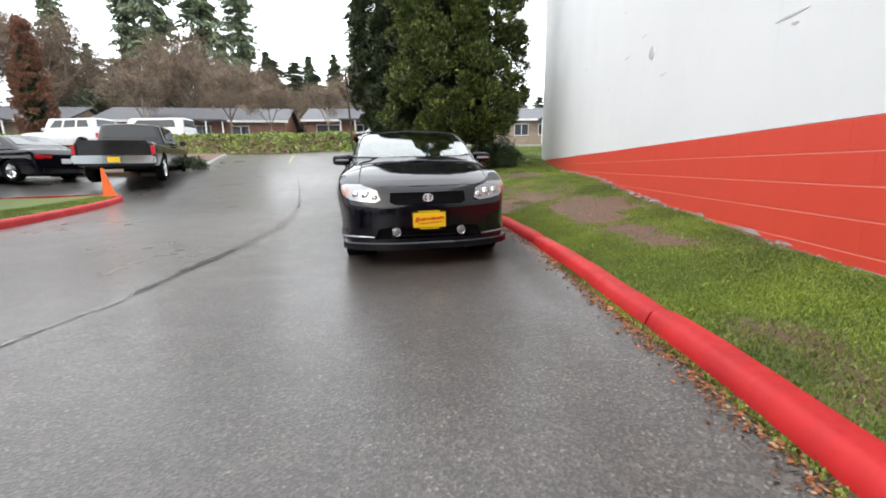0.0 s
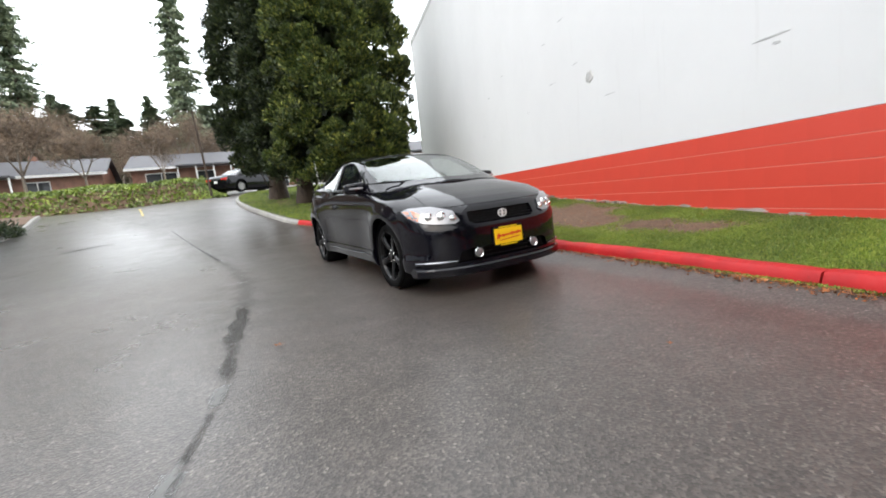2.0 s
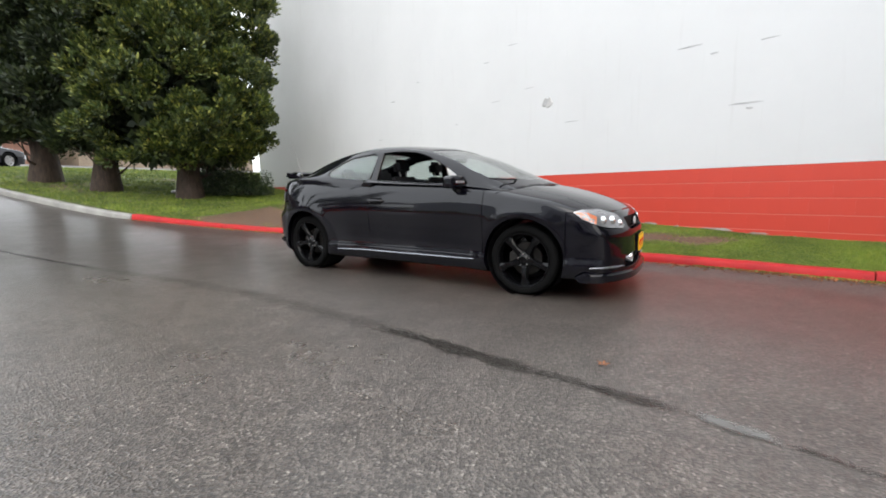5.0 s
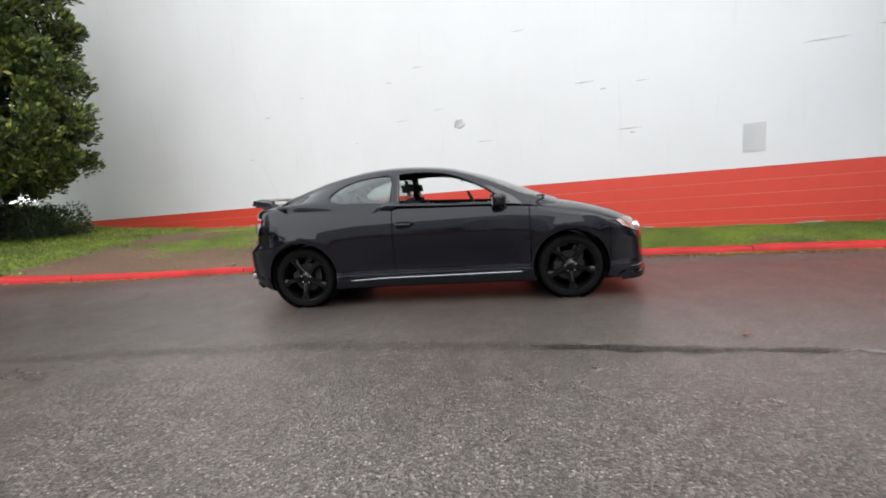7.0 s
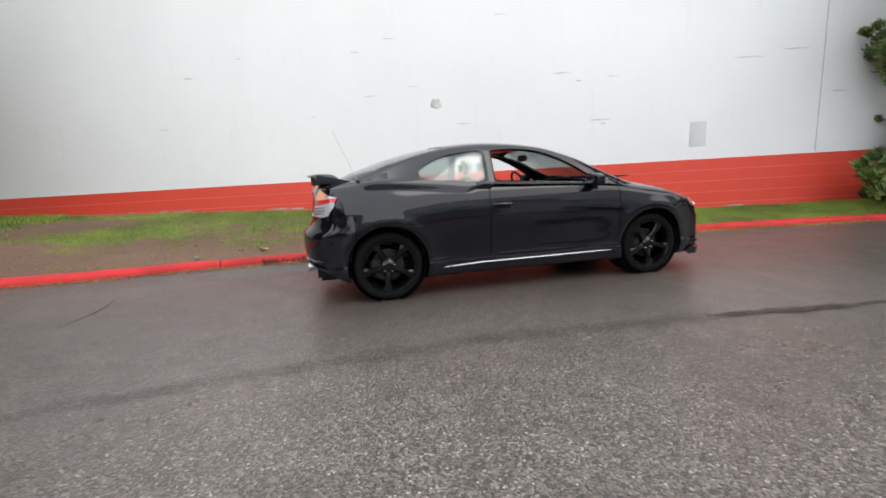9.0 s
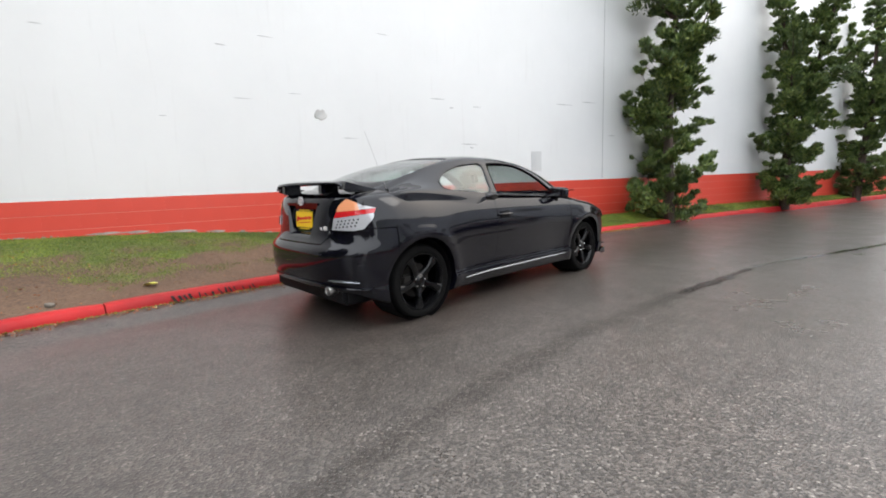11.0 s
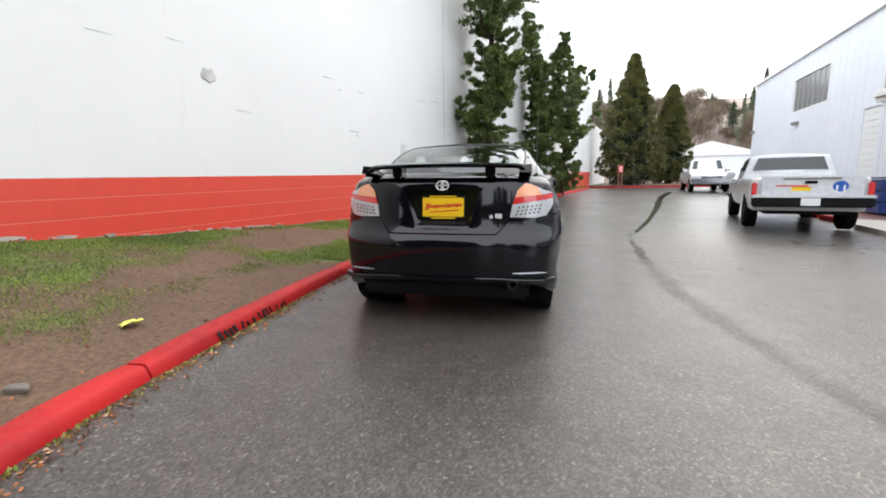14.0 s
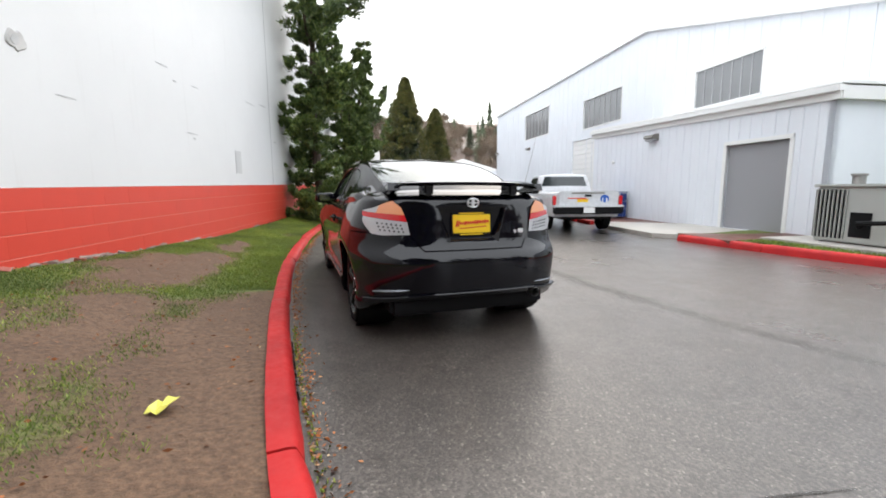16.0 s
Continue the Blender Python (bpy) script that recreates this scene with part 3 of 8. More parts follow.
WIDE_Y = [-2.2, -1.9, -1.6, -1.35, -1.0, -0.5, 0.5, 1.0, 1.35, 1.7, 2.1]
WIDE_X = [0.77, 0.805, 0.832, 0.842, 0.838, 0.838, 0.842, 0.852, 0.858, 0.838, 0.80]
SIDE_Z = [0.15, 0.22, 0.30, 0.36, 0.50, 0.60, 0.68, 0.76, 0.84, 0.92, 1.0, 1.08]
SIDE_K = [0.925, 0.955, 0.972, 0.955, 0.968, 0.985, 0.998, 0.997, 0.982, 0.955, 0.915, 0.86]


NOSE, TAIL, TOP, BELT = table(NOSE_Z, NOSE_Y), table(TAIL_Z, TAIL_Y), table(TOP_Y, TOP_Z), table(BELT_Y, BELT_Z)
WIDE, SIDE = table(WIDE_Y, WIDE_X), table(SIDE_Z, SIDE_K)


def hip_flare(y, z):
    """How far the wheel arches swell the flank."""
    d = math.hypot(abs(y) - 1.35, z - 0.325)
    return 0.016 * math.exp(-((d - 0.39) / 0.06) ** 2) + 0.014 * math.exp(-((d - 0.40) / 0.20) ** 2)


def coupe_point(a, b, c):
    """The lower body: a across, b along, c up."""
    x, y, z = a * 0.85, b * 2.1, 0.2 + (c + 1) * 0.4
    for _ in range(6):
        u = min(abs(x) / 0.86, 1.05)
        front = NOSE(z) + 0.30 * u ** 3.0
        rear = TAIL(z) - 0.30 * u ** 3.2
        y = front + (rear - front) * (b + 1) / 2
        wide = WIDE(y) * SIDE(z)
        x = a * (wide + hip_flare(y, z))
        low = 0.17 + ((0.07 + 0.085 * (1 - min(abs(a), 1.0) ** 3)) * smooth01((y - 1.6) / 0.35) if y > 0 else -0.015 * smooth01((-y - 1.7) / 0.4))
        tuck = 0.055 * smooth01((y - 0.42) / 0.15) * smooth01((1.60 - y) / 0.14)     # under the skin of the cabin
        mid, belt = TOP(y) - tuck, BELT(y) - tuck
        high = mid + (belt - mid) * min(abs(a), 1.0) ** 3.5
        z = low + (high - low) * (c + 1) / 2
    return (x, y, z)


ROOF_Y = [-1.20, -1.05, -0.8, -0.57, -0.4, -0.23, 0.01, 0.25, 0.49, 0.74, 0.99, 1.20, 1.38, 1.55, 1.66]
ROOF_Z = [0.955, 1.01, 1.125, 1.235, 1.30, 1.35, 1.385, 1.40, 1.40, 1.375, 1.325, 1.26, 1.19, 1.125, 1.08]
RAIL_X = [0.725, 0.715, 0.70, 0.68, 0.66, 0.64, 0.625, 0.615, 0.61, 0.605, 0.605, 0.61, 0.615, 0.62, 0.63]


def roof_section(y, inset=0.0):
    """Half of the cabin's outline across the car at y, from the belt up to the middle."""
    zr, rail = curve(y, ROOF_Y, ROOF_Z) - inset, curve(y, ROOF_Y, RAIL_X) - inset
    belt = curve(y, BELT_Y, BELT_Z)
    base = curve(y, WIDE_Y, WIDE_X) * 0.925 - inset
    ze = max(zr + inset - 0.075, belt - 0.02) - inset * 1.01
    low = belt - 0.10 - (0.08 if inset else 0.0)
    belt -= inset * 0.5
    k = 0.0 if inset else smooth01((y - 0.40) / 0.28)     # behind the door the skin runs down over the shoulder
    if k:
        hip = curve(y, WIDE_Y, WIDE_X)
        under = belt - 0.17
        foot = (hip * curve(under, SIDE_Z, SIDE_K) + hip_flare(y, under) - 0.004, under)
        shoulder = (hip * curve(belt - 0.085, SIDE_Z, SIDE_K) + 0.002, belt - 0.085)
        sill = (base - 0.014, belt - 0.005)
        pts = [(base + (foot[0] - base) * k, low + (foot[1] - low) * k), (base + (shoulder[0] - base) * k, belt - 0.02 + (shoulder[1] - belt + 0.02) * k),
               (base + (sill[0] - base) * k, belt - 0.02 + 0.015 * k), (base + (rail - base) * 0.55, belt + (ze - belt) * 0.55), (rail, ze), (rail * 0.90, zr - 0.030), (rail * 0.6, zr - 0.006), (0.0, zr + 0.012)]
    else:
        pts = [(base, low), (base, belt - 0.03), (base, belt - 0.02), (base + (rail - base) * 0.55, belt + (ze - belt) * 0.55), (rail, ze), (rail * 0.90, zr - 0.030), (rail * 0.6, zr - 0.006), (0.0, zr + 0.012)]
    xs, zs = [p[0] for p in pts], [p[1] for p in pts]
    return [(curve(q, list(range(8)), xs), curve(q, list(range(8)), zs)) for q in np.linspace(0, 7, 43)]


def cabin(inset=0.0):
    """The outer skin of the cabin."""
    bm = bmesh.new()
    ys = list(np.linspace(-1.19, 1.65, 72))
    rows = []
    for y in ys:
        sec = roof_section(y, inset)
        full = [(-x, z) for x, z in sec] + [(x, z) for x, z in sec[-2::-1]]
        k = smooth01((-y - 0.1) / 1.0) * -0.16 + smooth01((y - 0.6) / 1.0) * 0.12
        sink = smooth01((y - 1.46) / 0.17)     # the hind end dips into the deck
        rows.append([bm.verts.new((x * (1 - 0.045 * sink), (y + k * (1 - (x / 0.8) ** 2)) * (1 - inset / 1.65), z - 0.012 * sink)) for x, z in full])
    for a, b in zip(rows, rows[1:]):
        for j in range(len(a) - 1):
            bm.faces.new((a[j], a[j + 1], b[j + 1], b[j]))
    bmesh.ops.recalc_face_normals(bm, faces=bm.faces)
    return bm


DOOR_WINDOW = [(0.31, 1.31), (0.15, 1.322), (-0.01, 1.315), (-0.14, 1.298), (-0.25, 1.268), (-0.40, 1.205), (-0.55, 1.125), (-0.68, 1.045), (-0.79, 0.975), (-0.3, 0.992), (0.31, 1.022)]
QUARTER_WINDOW = [(1.03, 1.14), (0.97, 1.19), (0.88, 1.235), (0.75, 1.275), (0.60, 1.30), (0.45, 1.31), (0.395, 1.295), (0.385, 1.25), (0.405, 1.035), (0.44, 1.025), (0.7, 1.043), (0.95, 1.062), (1.02, 1.085)]
WINDSCREEN = [(-0.665, -0.80), (-0.66, -0.96), (-0.5, -1.10), (-0.25, -1.19), (0, -1.215), (0.25, -1.19), (0.5, -1.10), (0.66, -0.96), (0.665, -0.80), (0.60, -0.33), (0.55, -0.275), (0.25, -0.265), (0, -0.26), (-0.25, -0.265), (-0.55, -0.275), (-0.60, -0.33)]
REAR_WINDOW = [(-0.52, 0.74), (-0.25, 0.77), (0, 0.78), (0.25, 0.77), (0.52, 0.74), (0.56, 0.95), (0.575, 1.2), (0.56, 1.42), (0.48, 1.52), (0.25, 1.585), (0, 1.60), (-0.25, 1.585), (-0.48, 1.52), (-0.56, 1.42), (-0.575, 1.2), (-0.56, 0.95)]


def wheel_arch(y, side, r=0.362):
    bm = bmesh.new()
    lathe(bm, [(0.55 * side, 0.001), (0.55 * side, r), (1.1 * side, r), (1.1 * side, 0.001)], 56)
    bmesh.ops.remove_doubles(bm, verts=bm.verts, dist=0.002)
    bmesh.ops.translate(bm, verts=bm.verts, vec=(0, y, 0.325))
    bmesh.ops.recalc_face_normals(bm, faces=bm.faces)
    return bm


def plane_cut(bm, co, no):
    bmesh.ops.bisect_plane(bm, geom=bm.verts[:] + bm.edges[:] + bm.faces[:], plane_co=co, plane_no=no, dist=1e-5)


def coupe_panel(p):
    """The panel of the bodywork to which a point belongs."""
    ax = abs(p.x)
    if p.z < 0.335 and -1.0 < p.y < 1.0 and ax > 0.6:
        return "side_skirt"
    if p.y < -1.0 and ax < 0.60 - 0.03 * (p.y + 1.0) and p.z > 0.735:
        return "bonnet"
    if p.y < -1.72 and p.z < 0.735:
        return "front_bumper"
    if p.y > 1.56 and p.z >= 0.664 and ax < min(0.385 + (p.z - 0.664) * 0.92, 0.50 + (p.z - 0.79) * 0.42):
        return "boot_lid"
    if p.y > 1.62 and p.z < 0.79:
        return "rear_bumper"
    if -0.97 < p.y < 0.385 and ax > 0.55:
        return "door"
    if p.y < -0.97 and ax > 0.45:
        return "front_wing"
    return "body_shell"


def build_coupe():
    car = thing("coupe_car", pose(COUPE_X, 0, 0.008, 0, -0.55, 0), "black two-door coupe with black wheels parked by the kerb", "car")
    paint = M["paint_black"]
    body = shell_box(coupe_point, 34, 96, 34, 0.09)
    tub = block(-0.70, 0.70, -0.80, 1.25, 0.36, 1.5, 0.02)
    niche = prism([(-0.262, 0.962), (0.262, 0.962), (0.182, 0.757), (-0.182, 0.757)], 1.945, 2.3, 'Y')
    panel_step = prism([(-0.30, 1.046), (0.30, 1.046), (0.262, 0.955), (0.166, 0.742), (-0.166, 0.742), (-0.262, 0.955)], 1.972, 2.052, 'Y')
    for v in panel_step.verts:     # flared towards the outside
        if v.co.y > 2.0:
            v.co.x *= 1.28
            v.co.z = 0.90 + (v.co.z - 0.90) * 1.32
    mouth = prism([(-0.46, 0.355), (-0.36, 0.375), (0.36, 0.375), (0.46, 0.355), (0.50, 0.265), (-0.50, 0.265)], -2.4, -2.06, 'Y')
    grille = prism([(-0.345, 0.682), (0.345, 0.682), (0.35, 0.60), (0.30, 0.575), (-0.30, 0.575), (-0.35, 0.60)], -2.4, -2.045, 'Y')
    cuts = [wheel_arch(y, s) for y in (-1.35, 1.35) for s in (-1, 1)] + [tub, panel_step, niche, mouth, grille]
    body = carve(body, cuts)
    for co, no in (((0, -0.97, 0), (0, 1, 0)), ((0, 0.385, 0), (0, 1, 0)), ((0, 0, 0.335), (0, 0, 1)), ((0, -1.0, 0), (0, 1, 0)), ((0, -1.72, 0), (0, 1, 0)),
                   ((0, 0, 0.735), (0, 0, 1)), ((0, 0, 0.664), (0, 0, 1)), ((0, 0, 0.79), (0, 0, 1)), ((0, 1.62, 0), (0, 1, 0)), ((0, 1.56, 0), (0, 1, 0)), ((0.385, 0, 0.664), (1, 0, -0.92)), ((-0.385, 0, 0.664), (-1, 0, -0.92)), ((0.50, 0, 0.79), (1, 0, -0.42)), ((-0.50, 0, 0.79), (-1, 0, -0.42)),
                   ((0.60, -1.0, 0), (1, 0.03, 0)), ((-0.60, -1.0, 0), (-1, 0.03, 0))):
        n = Vector(no).normalized() * 0.005
        for k in (-1, 0, 1):
            plane_cut(body, Vector(co) + n * k, no)
    body.normal_update()
    panel = {f: coupe_panel(f.calc_center_median()) for f in body.faces}
    for v in body.verts:
        if len({(panel[f], f.calc_center_median().x > 0) if panel[f] in ("door", "front_wing") else panel[f] for f in v.link_faces}) > 1 and v.co.z > 0.3:
            v.co -= v.normal * 0.006
    names = {"side_skirt": 2, "bonnet": 1, "front_bumper": 1, "rear_bumper": 1, "boot_lid": 1, "door": 2, "front_wing": 2, "body_shell": 1}
    for kind, sides in names.items():
        for side in ((-1, 1) if sides == 2 else (0,)):
            piece = body.copy()
            piece.faces.ensure_lookup_table()
            drop = [f for f in piece.faces if coupe_panel(f.calc_center_median()) != kind or (side and f.calc_center_median().x * side < 0)]
            bmesh.ops.delete(piece, geom=drop, context='FACES')
            mesh_ob(kind, piece, paint, car, angle=38)
    body.free()

    # cabin: roof and pillars, then the panes
    skin = cabin()
    for poly, place in ((DOOR_WINDOW, lambda p: (0, p[0], p[1])), (QUARTER_WINDOW, lambda p: (0, p[0], p[1])), (WINDSCREEN, lambda p: (p[0], p[1], 0)), (REAR_WINDOW, lambda p: (p[0], p[1], 0))):
        out = Vector((1, 0, 0)) if place((1, 1))[0] == 0 else Vector((0, 0, 1))
        c = sum((Vector(place(q)) for q in poly), Vector()) / len(poly)
        for p, q in zip(poly, poly[1:] + poly[:1]):
            p, q = Vector(place(p)), Vector(place(q))
            reach = max((Vector(place(k)) - c).length for k in poly) + 0.15
            near = {f for f in skin.faces if ((f.calc_center_median() - c) * Vector((1 - out.x, 1, 1 - out.z))).length < reach}
            geom = list(near) + list({e for f in near for e in f.edges}) + list({v for f in near for v in f.verts})
            bmesh.ops.bisect_plane(skin, geom=geom, plane_co=p, plane_no=(q - p).cross(out), dist=1e-5)
    def window_of(p):
        for name, poly, u, v in (("quarter_window", QUARTER_WINDOW, p.y, p.z), ("door_window", DOOR_WINDOW, p.y, p.z), ("windscreen", WINDSCREEN, p.x, p.y), ("rear_window", REAR_WINDOW, p.x, p.y)):
            if name in ("quarter_window", "door_window") and abs(p.x) < 0.5:
                continue
            if name == "windscreen" and p.z < 0.95:
                continue
            hit = False
            for (ax, ay), (bx, by) in zip(poly, poly[1:] + poly[:1]):
                if (ay > v) != (by > v) and u < ax + (v - ay) * (bx - ax) / (by - ay):
                    hit = not hit
            if hit:
                return name
        return "roof"
    def share(name, material, side=0, thick=0.03, sink=0.0):
        piece = skin.copy()
        bmesh.ops.delete(piece, geom=[f for f in piece.faces if window_of(f.calc_center_median()) != name or (side and f.calc_center_median().x * side < 0)], context='FACES')
        piece.normal_update()
        for v in piece.verts:
            v.co -= v.normal * sink
        ob = mesh_ob(name, piece, material, car, angle=60)
        so = ob.modifiers.new("thickness", 'SOLIDIFY')
        so.thickness, so.offset = thick, -1
        return ob
    share("roof", paint)
    for name in ("windscreen", "rear_window"):
        share(name, M["glass"], 0, 0.005, 0.006).visible_shadow = False
    for side in (-1, 1):
        share("quarter_window", M["glass"], side, 0.005, 0.006).visible_shadow = False
    skin.free()
    dash = block(-0.66, 0.66, -1.02, -0.52, 0.72, 0.955, 0.05)
    mesh_ob("dashboard", dash, M["plastic"], car)
    bm = bmesh.new()
    for k in range(24):
        a0, a1 = 2 * math.pi * k / 24, 2 * math.pi * (k + 1) / 24
        tube(bm, [(0.36 + 0.18 * math.cos(a0), 0, 0.18 * math.sin(a0)), (0.36 + 0.18 * math.cos(a1), 0, 0.18 * math.sin(a1))], 0.014, 6)
    for a in (0.0, math.pi, -math.pi / 2):
        tube(bm, [(0.36, 0, 0), (0.36 + 0.18 * math.cos(a), 0, 0.18 * math.sin(a))], 0.018, 6)
    bmesh.ops.transform(bm, matrix=pose(0, -0.42, 0.93, -25), verts=bm.verts)
    mesh_ob("steering_wheel", bm, M["plastic"], car)
    bm = block(-0.12, 0.12, -0.31, -0.285, 1.21, 1.275, 0.012)
    mesh_ob("interior_mirror", bm, M["plastic"], car)

    def seat(x, y, rear=False):
        st = new("seat")
        st.parent = car
        st.matrix_basis = pose(x, y, 0)
        st_back = block(-0.24, 0.24, -0.07, 0.07, 0.0, 0.56, 0.05)
        bmesh.ops.transform(st_back, matrix=pose(0, 0.12, 0.52, -16), verts=st_back.verts)
        mesh_ob("backrest", st_back, M["interior"], st)
        mesh_ob("seat_cushion", block(-0.25, 0.25, -0.42, 0.12, 0.40, 0.56, 0.05), M["interior"], st)
        head = block(-0.13, 0.13, -0.05, 0.05, 0.0, 0.17, 0.045)
        bmesh.ops.transform(head, matrix=pose(0, 0.285, 1.085 if not rear else 1.0, -10), verts=head.verts)
        mesh_ob("headrest", head, M["interior"], st)
        for dx in (-0.06, 0.06):
            mesh_ob("headrest_post", tube(bmesh.new(), [(dx, 0.25, 1.02), (dx, 0.285, 1.12)], 0.007, 6), M["steel"], st)
    for x in (-0.36, 0.36):
        seat(x, -0.02)
        seat(x * 0.95, 0.80, True)
    mesh_ob("cabin_floor", block(-0.69, 0.69, -0.79, 1.24, 0.362, 0.40, 0.0), M["interior"], car)

    # wheels
    def wheel(y, side):
        w = new("wheel")
        w.parent = car
        w.matrix_basis = pose(0.80 * side, y, 0.312, 0, 0, 0 if side < 0 else 180)
        bm = bmesh.new()     # outward is -x
        lathe(bm, [(0.015, 0.236), (0.0, 0.240), (-0.008, 0.250), (-0.012, 0.270), (-0.006, 0.292), (0.008, 0.305), (0.03, 0.311), (0.11, 0.312), (0.18, 0.311), (0.205, 0.303), (0.215, 0.28), (0.21, 0.24)], 64)
        mesh_ob("tyre", bm, M["rubber"], w, angle=30)
        bm = bmesh.new()
        for k in range(4):
            lathe(bm, [(0.05 + 0.035 * k, 0.3118), (0.052 + 0.035 * k, 0.3135), (0.07 + 0.035 * k, 0.3135), (0.072 + 0.035 * k, 0.3118)], 64)
        mesh_ob("tread", bm, M["rubber"], w)
        rim = bmesh.new()
        lathe(rim, [(0.0, 0.241), (-0.006, 0.238), (-0.004, 0.230), (0.012, 0.222), (0.03, 0.214), (0.12, 0.205), (0.20, 0.20)], 64)
        rim_ob = mesh_ob("rim", rim, M["wheel_black"], w, angle=30)
        for k in range(5):
            a = 2 * math.pi * k / 5 + 0.3 * side + y
            bm = bmesh.new()
            n = 7
            rows = []
            for i in range(n + 1):
                t = i / n
                r = 0.05 + 0.178 * t
                half = 0.034 - 0.010 * math.sin(math.pi * t) + 0.010 * t ** 3
                xo = 0.006 - 0.0 * t - 0.012 * math.sin(math.pi * t * 0.9) + 0.022 * (1 - t)
                rows.append([bm.verts.new((xo + dx, r, dz)) for dx, dz in ((0.05, -half * 0.9), (0.012, -half), (0.0, -half * 0.62), (-0.002, 0), (0.0, half * 0.62), (0.012, half), (0.05, half * 0.9))])
            for p, q in zip(rows, rows[1:]):
                for j in range(7):
                    bm.faces.new((p[j], p[(j + 1) % 7], q[(j + 1) % 7], q[j]))
            bm.faces.new(rows[0])
            bm.faces.new(rows[-1][::-1])
            bmesh.ops.recalc_face_normals(bm, faces=bm.faces)
            bmesh.ops.transform(bm, matrix=pose(0, 0, 0, math.degrees(a)), verts=bm.verts)
            mesh_ob("spoke", bm, M["wheel_black"], w, angle=35)
        bm = bmesh.new()
        lathe(bm, [(0.01, 0.001), (0.008, 0.03), (0.014, 0.036), (0.03, 0.068), (0.08, 0.07)], 32)
        mesh_ob("hub_cap", bm, M["wheel_black"], w, angle=40)
        for k in range(5):
            a = 2 * math.pi * (k + 0.5) / 5 + 0.3 * side + y
            bm = bmesh.new()
            lathe(bm, [(-0.002, 0.001), (-0.002, 0.007), (0.003, 0.010), (0.03, 0.010)], 6)
            bmesh.ops.translate(bm, verts=bm.verts, vec=(0.018, 0.053 * math.cos(a), 0.053 * math.sin(a)))
            mesh_ob("wheel_nut", bm, M["chrome"], w)
        bm = bmesh.new()
        lathe(bm, [(0.095, 0.07), (0.09, 0.075), (0.09, 0.145), (0.115, 0.145), (0.115, 0.07)], 48)
        mesh_ob("brake_disc", bm, M["dark_steel"], w)
        bm = block(0.06, 0.13, 0.06, 0.155, -0.06, 0.06, 0.015)
        mesh_ob("brake_caliper", bm, M["dark_steel"], w)
    for y in (-1.35, 1.35):
        for s in (-1, 1):
            wheel(y, s)
    for y in (-1.35, 1.35):
        for s in (-1, 1):
            bm = bmesh.new()
            lathe(bm, [(0.50 * s, 0.02), (0.50 * s, 0.345), (0.80 * s, 0.345)], 40)
            bmesh.ops.translate(bm, verts=bm.verts, vec=(0, y, 0.325))
            mesh_ob("wheel_housing", bm, M["plastic"], car)
    mesh_ob("underbody", block(-0.62, 0.62, -1.95, 1.98, 0.19, 0.33, 0.03), M["plastic"], car)

    # body surface finders for the fittings
    def nose(x, z):
        return NOSE(z) + 0.30 * min(abs(x) / 0.86, 1.05) ** 3.0 + 0.11 * max(0.0, abs(x) / 0.80 - 0.90) ** 1.5 * 10
    def stern(x, z):
        return TAIL(z) - 0.30 * min(abs(x) / 0.86, 1.05) ** 3.2

    whole = shell_box(coupe_point, 34, 96, 34, 0.09)

    def corner_patch(poly, s, end, lift):
        """A lens cut out of the body's skin round a corner of the car: a polygon in (way round the corner, z); end is -1 in front, 1 behind."""
        e_axis, out, up = Vector((s, -end, 0)).normalized(), Vector((s, end, 0)).normalized(), Vector((0, 0, 1))
        bm = whole.copy()
        bmesh.ops.delete(bm, geom=[f for f in bm.faces if f.calc_center_median().y * end < 1.45 or f.calc_center_median().x * s < 0.2 or not 0.5 < f.calc_center_median().z < 1.1], context='FACES')
        spots = [e_axis * e + up * z for e, z in poly]
        for p, q in zip(spots, spots[1:] + spots[:1]):
            bmesh.ops.bisect_plane(bm, geom=bm.verts[:] + bm.edges[:] + bm.faces[:], plane_co=p, plane_no=(q - p).cross(out), dist=1e-5)
        def inside(f):
            c = f.calc_center_median()
            u, v, hit = c.dot(e_axis), c.z, False
            for (ax, ay), (bx, by) in zip(poly, poly[1:] + poly[:1]):
                if (ay > v) != (by > v) and u < ax + (v - ay) * (bx - ax) / (by - ay):
                    hit = not hit
            return hit
        bmesh.ops.delete(bm, geom=[f for f in bm.faces if not inside(f)], context='FACES')
        bm.normal_update()
        r = bmesh.ops.extrude_face_region(bm, geom=bm.faces[:])
        front = [v for v in r["geom"] if isinstance(v, bmesh.types.BMVert)]
        shift = {v: v.normal.copy() for v in front}
        for v in front:
            v.co += shift[v] * lift
        for v in bm.verts:
            if v not in shift:
                v.co -= v.normal * 0.012
        bmesh.ops.recalc_face_normals(bm, faces=bm.faces)
        return bm

    for s in (-1, 1):
        lamp = new("headlight")
        lamp.parent = car
        outline = [(-0.685, 0.738), (-0.756, 0.752), (-0.937, 0.750), (-1.054, 0.720), (-1.121, 0.700), (-1.181, 0.615), (-1.144, 0.593), (-0.994, 0.604), (-0.902, 0.619), (-0.834, 0.641), (-0.745, 0.682)]
        mesh_ob("lens", corner_patch(outline, s, -1, 0.006), M["headlight_bowl"], lamp, "clear lens over a silver bowl")
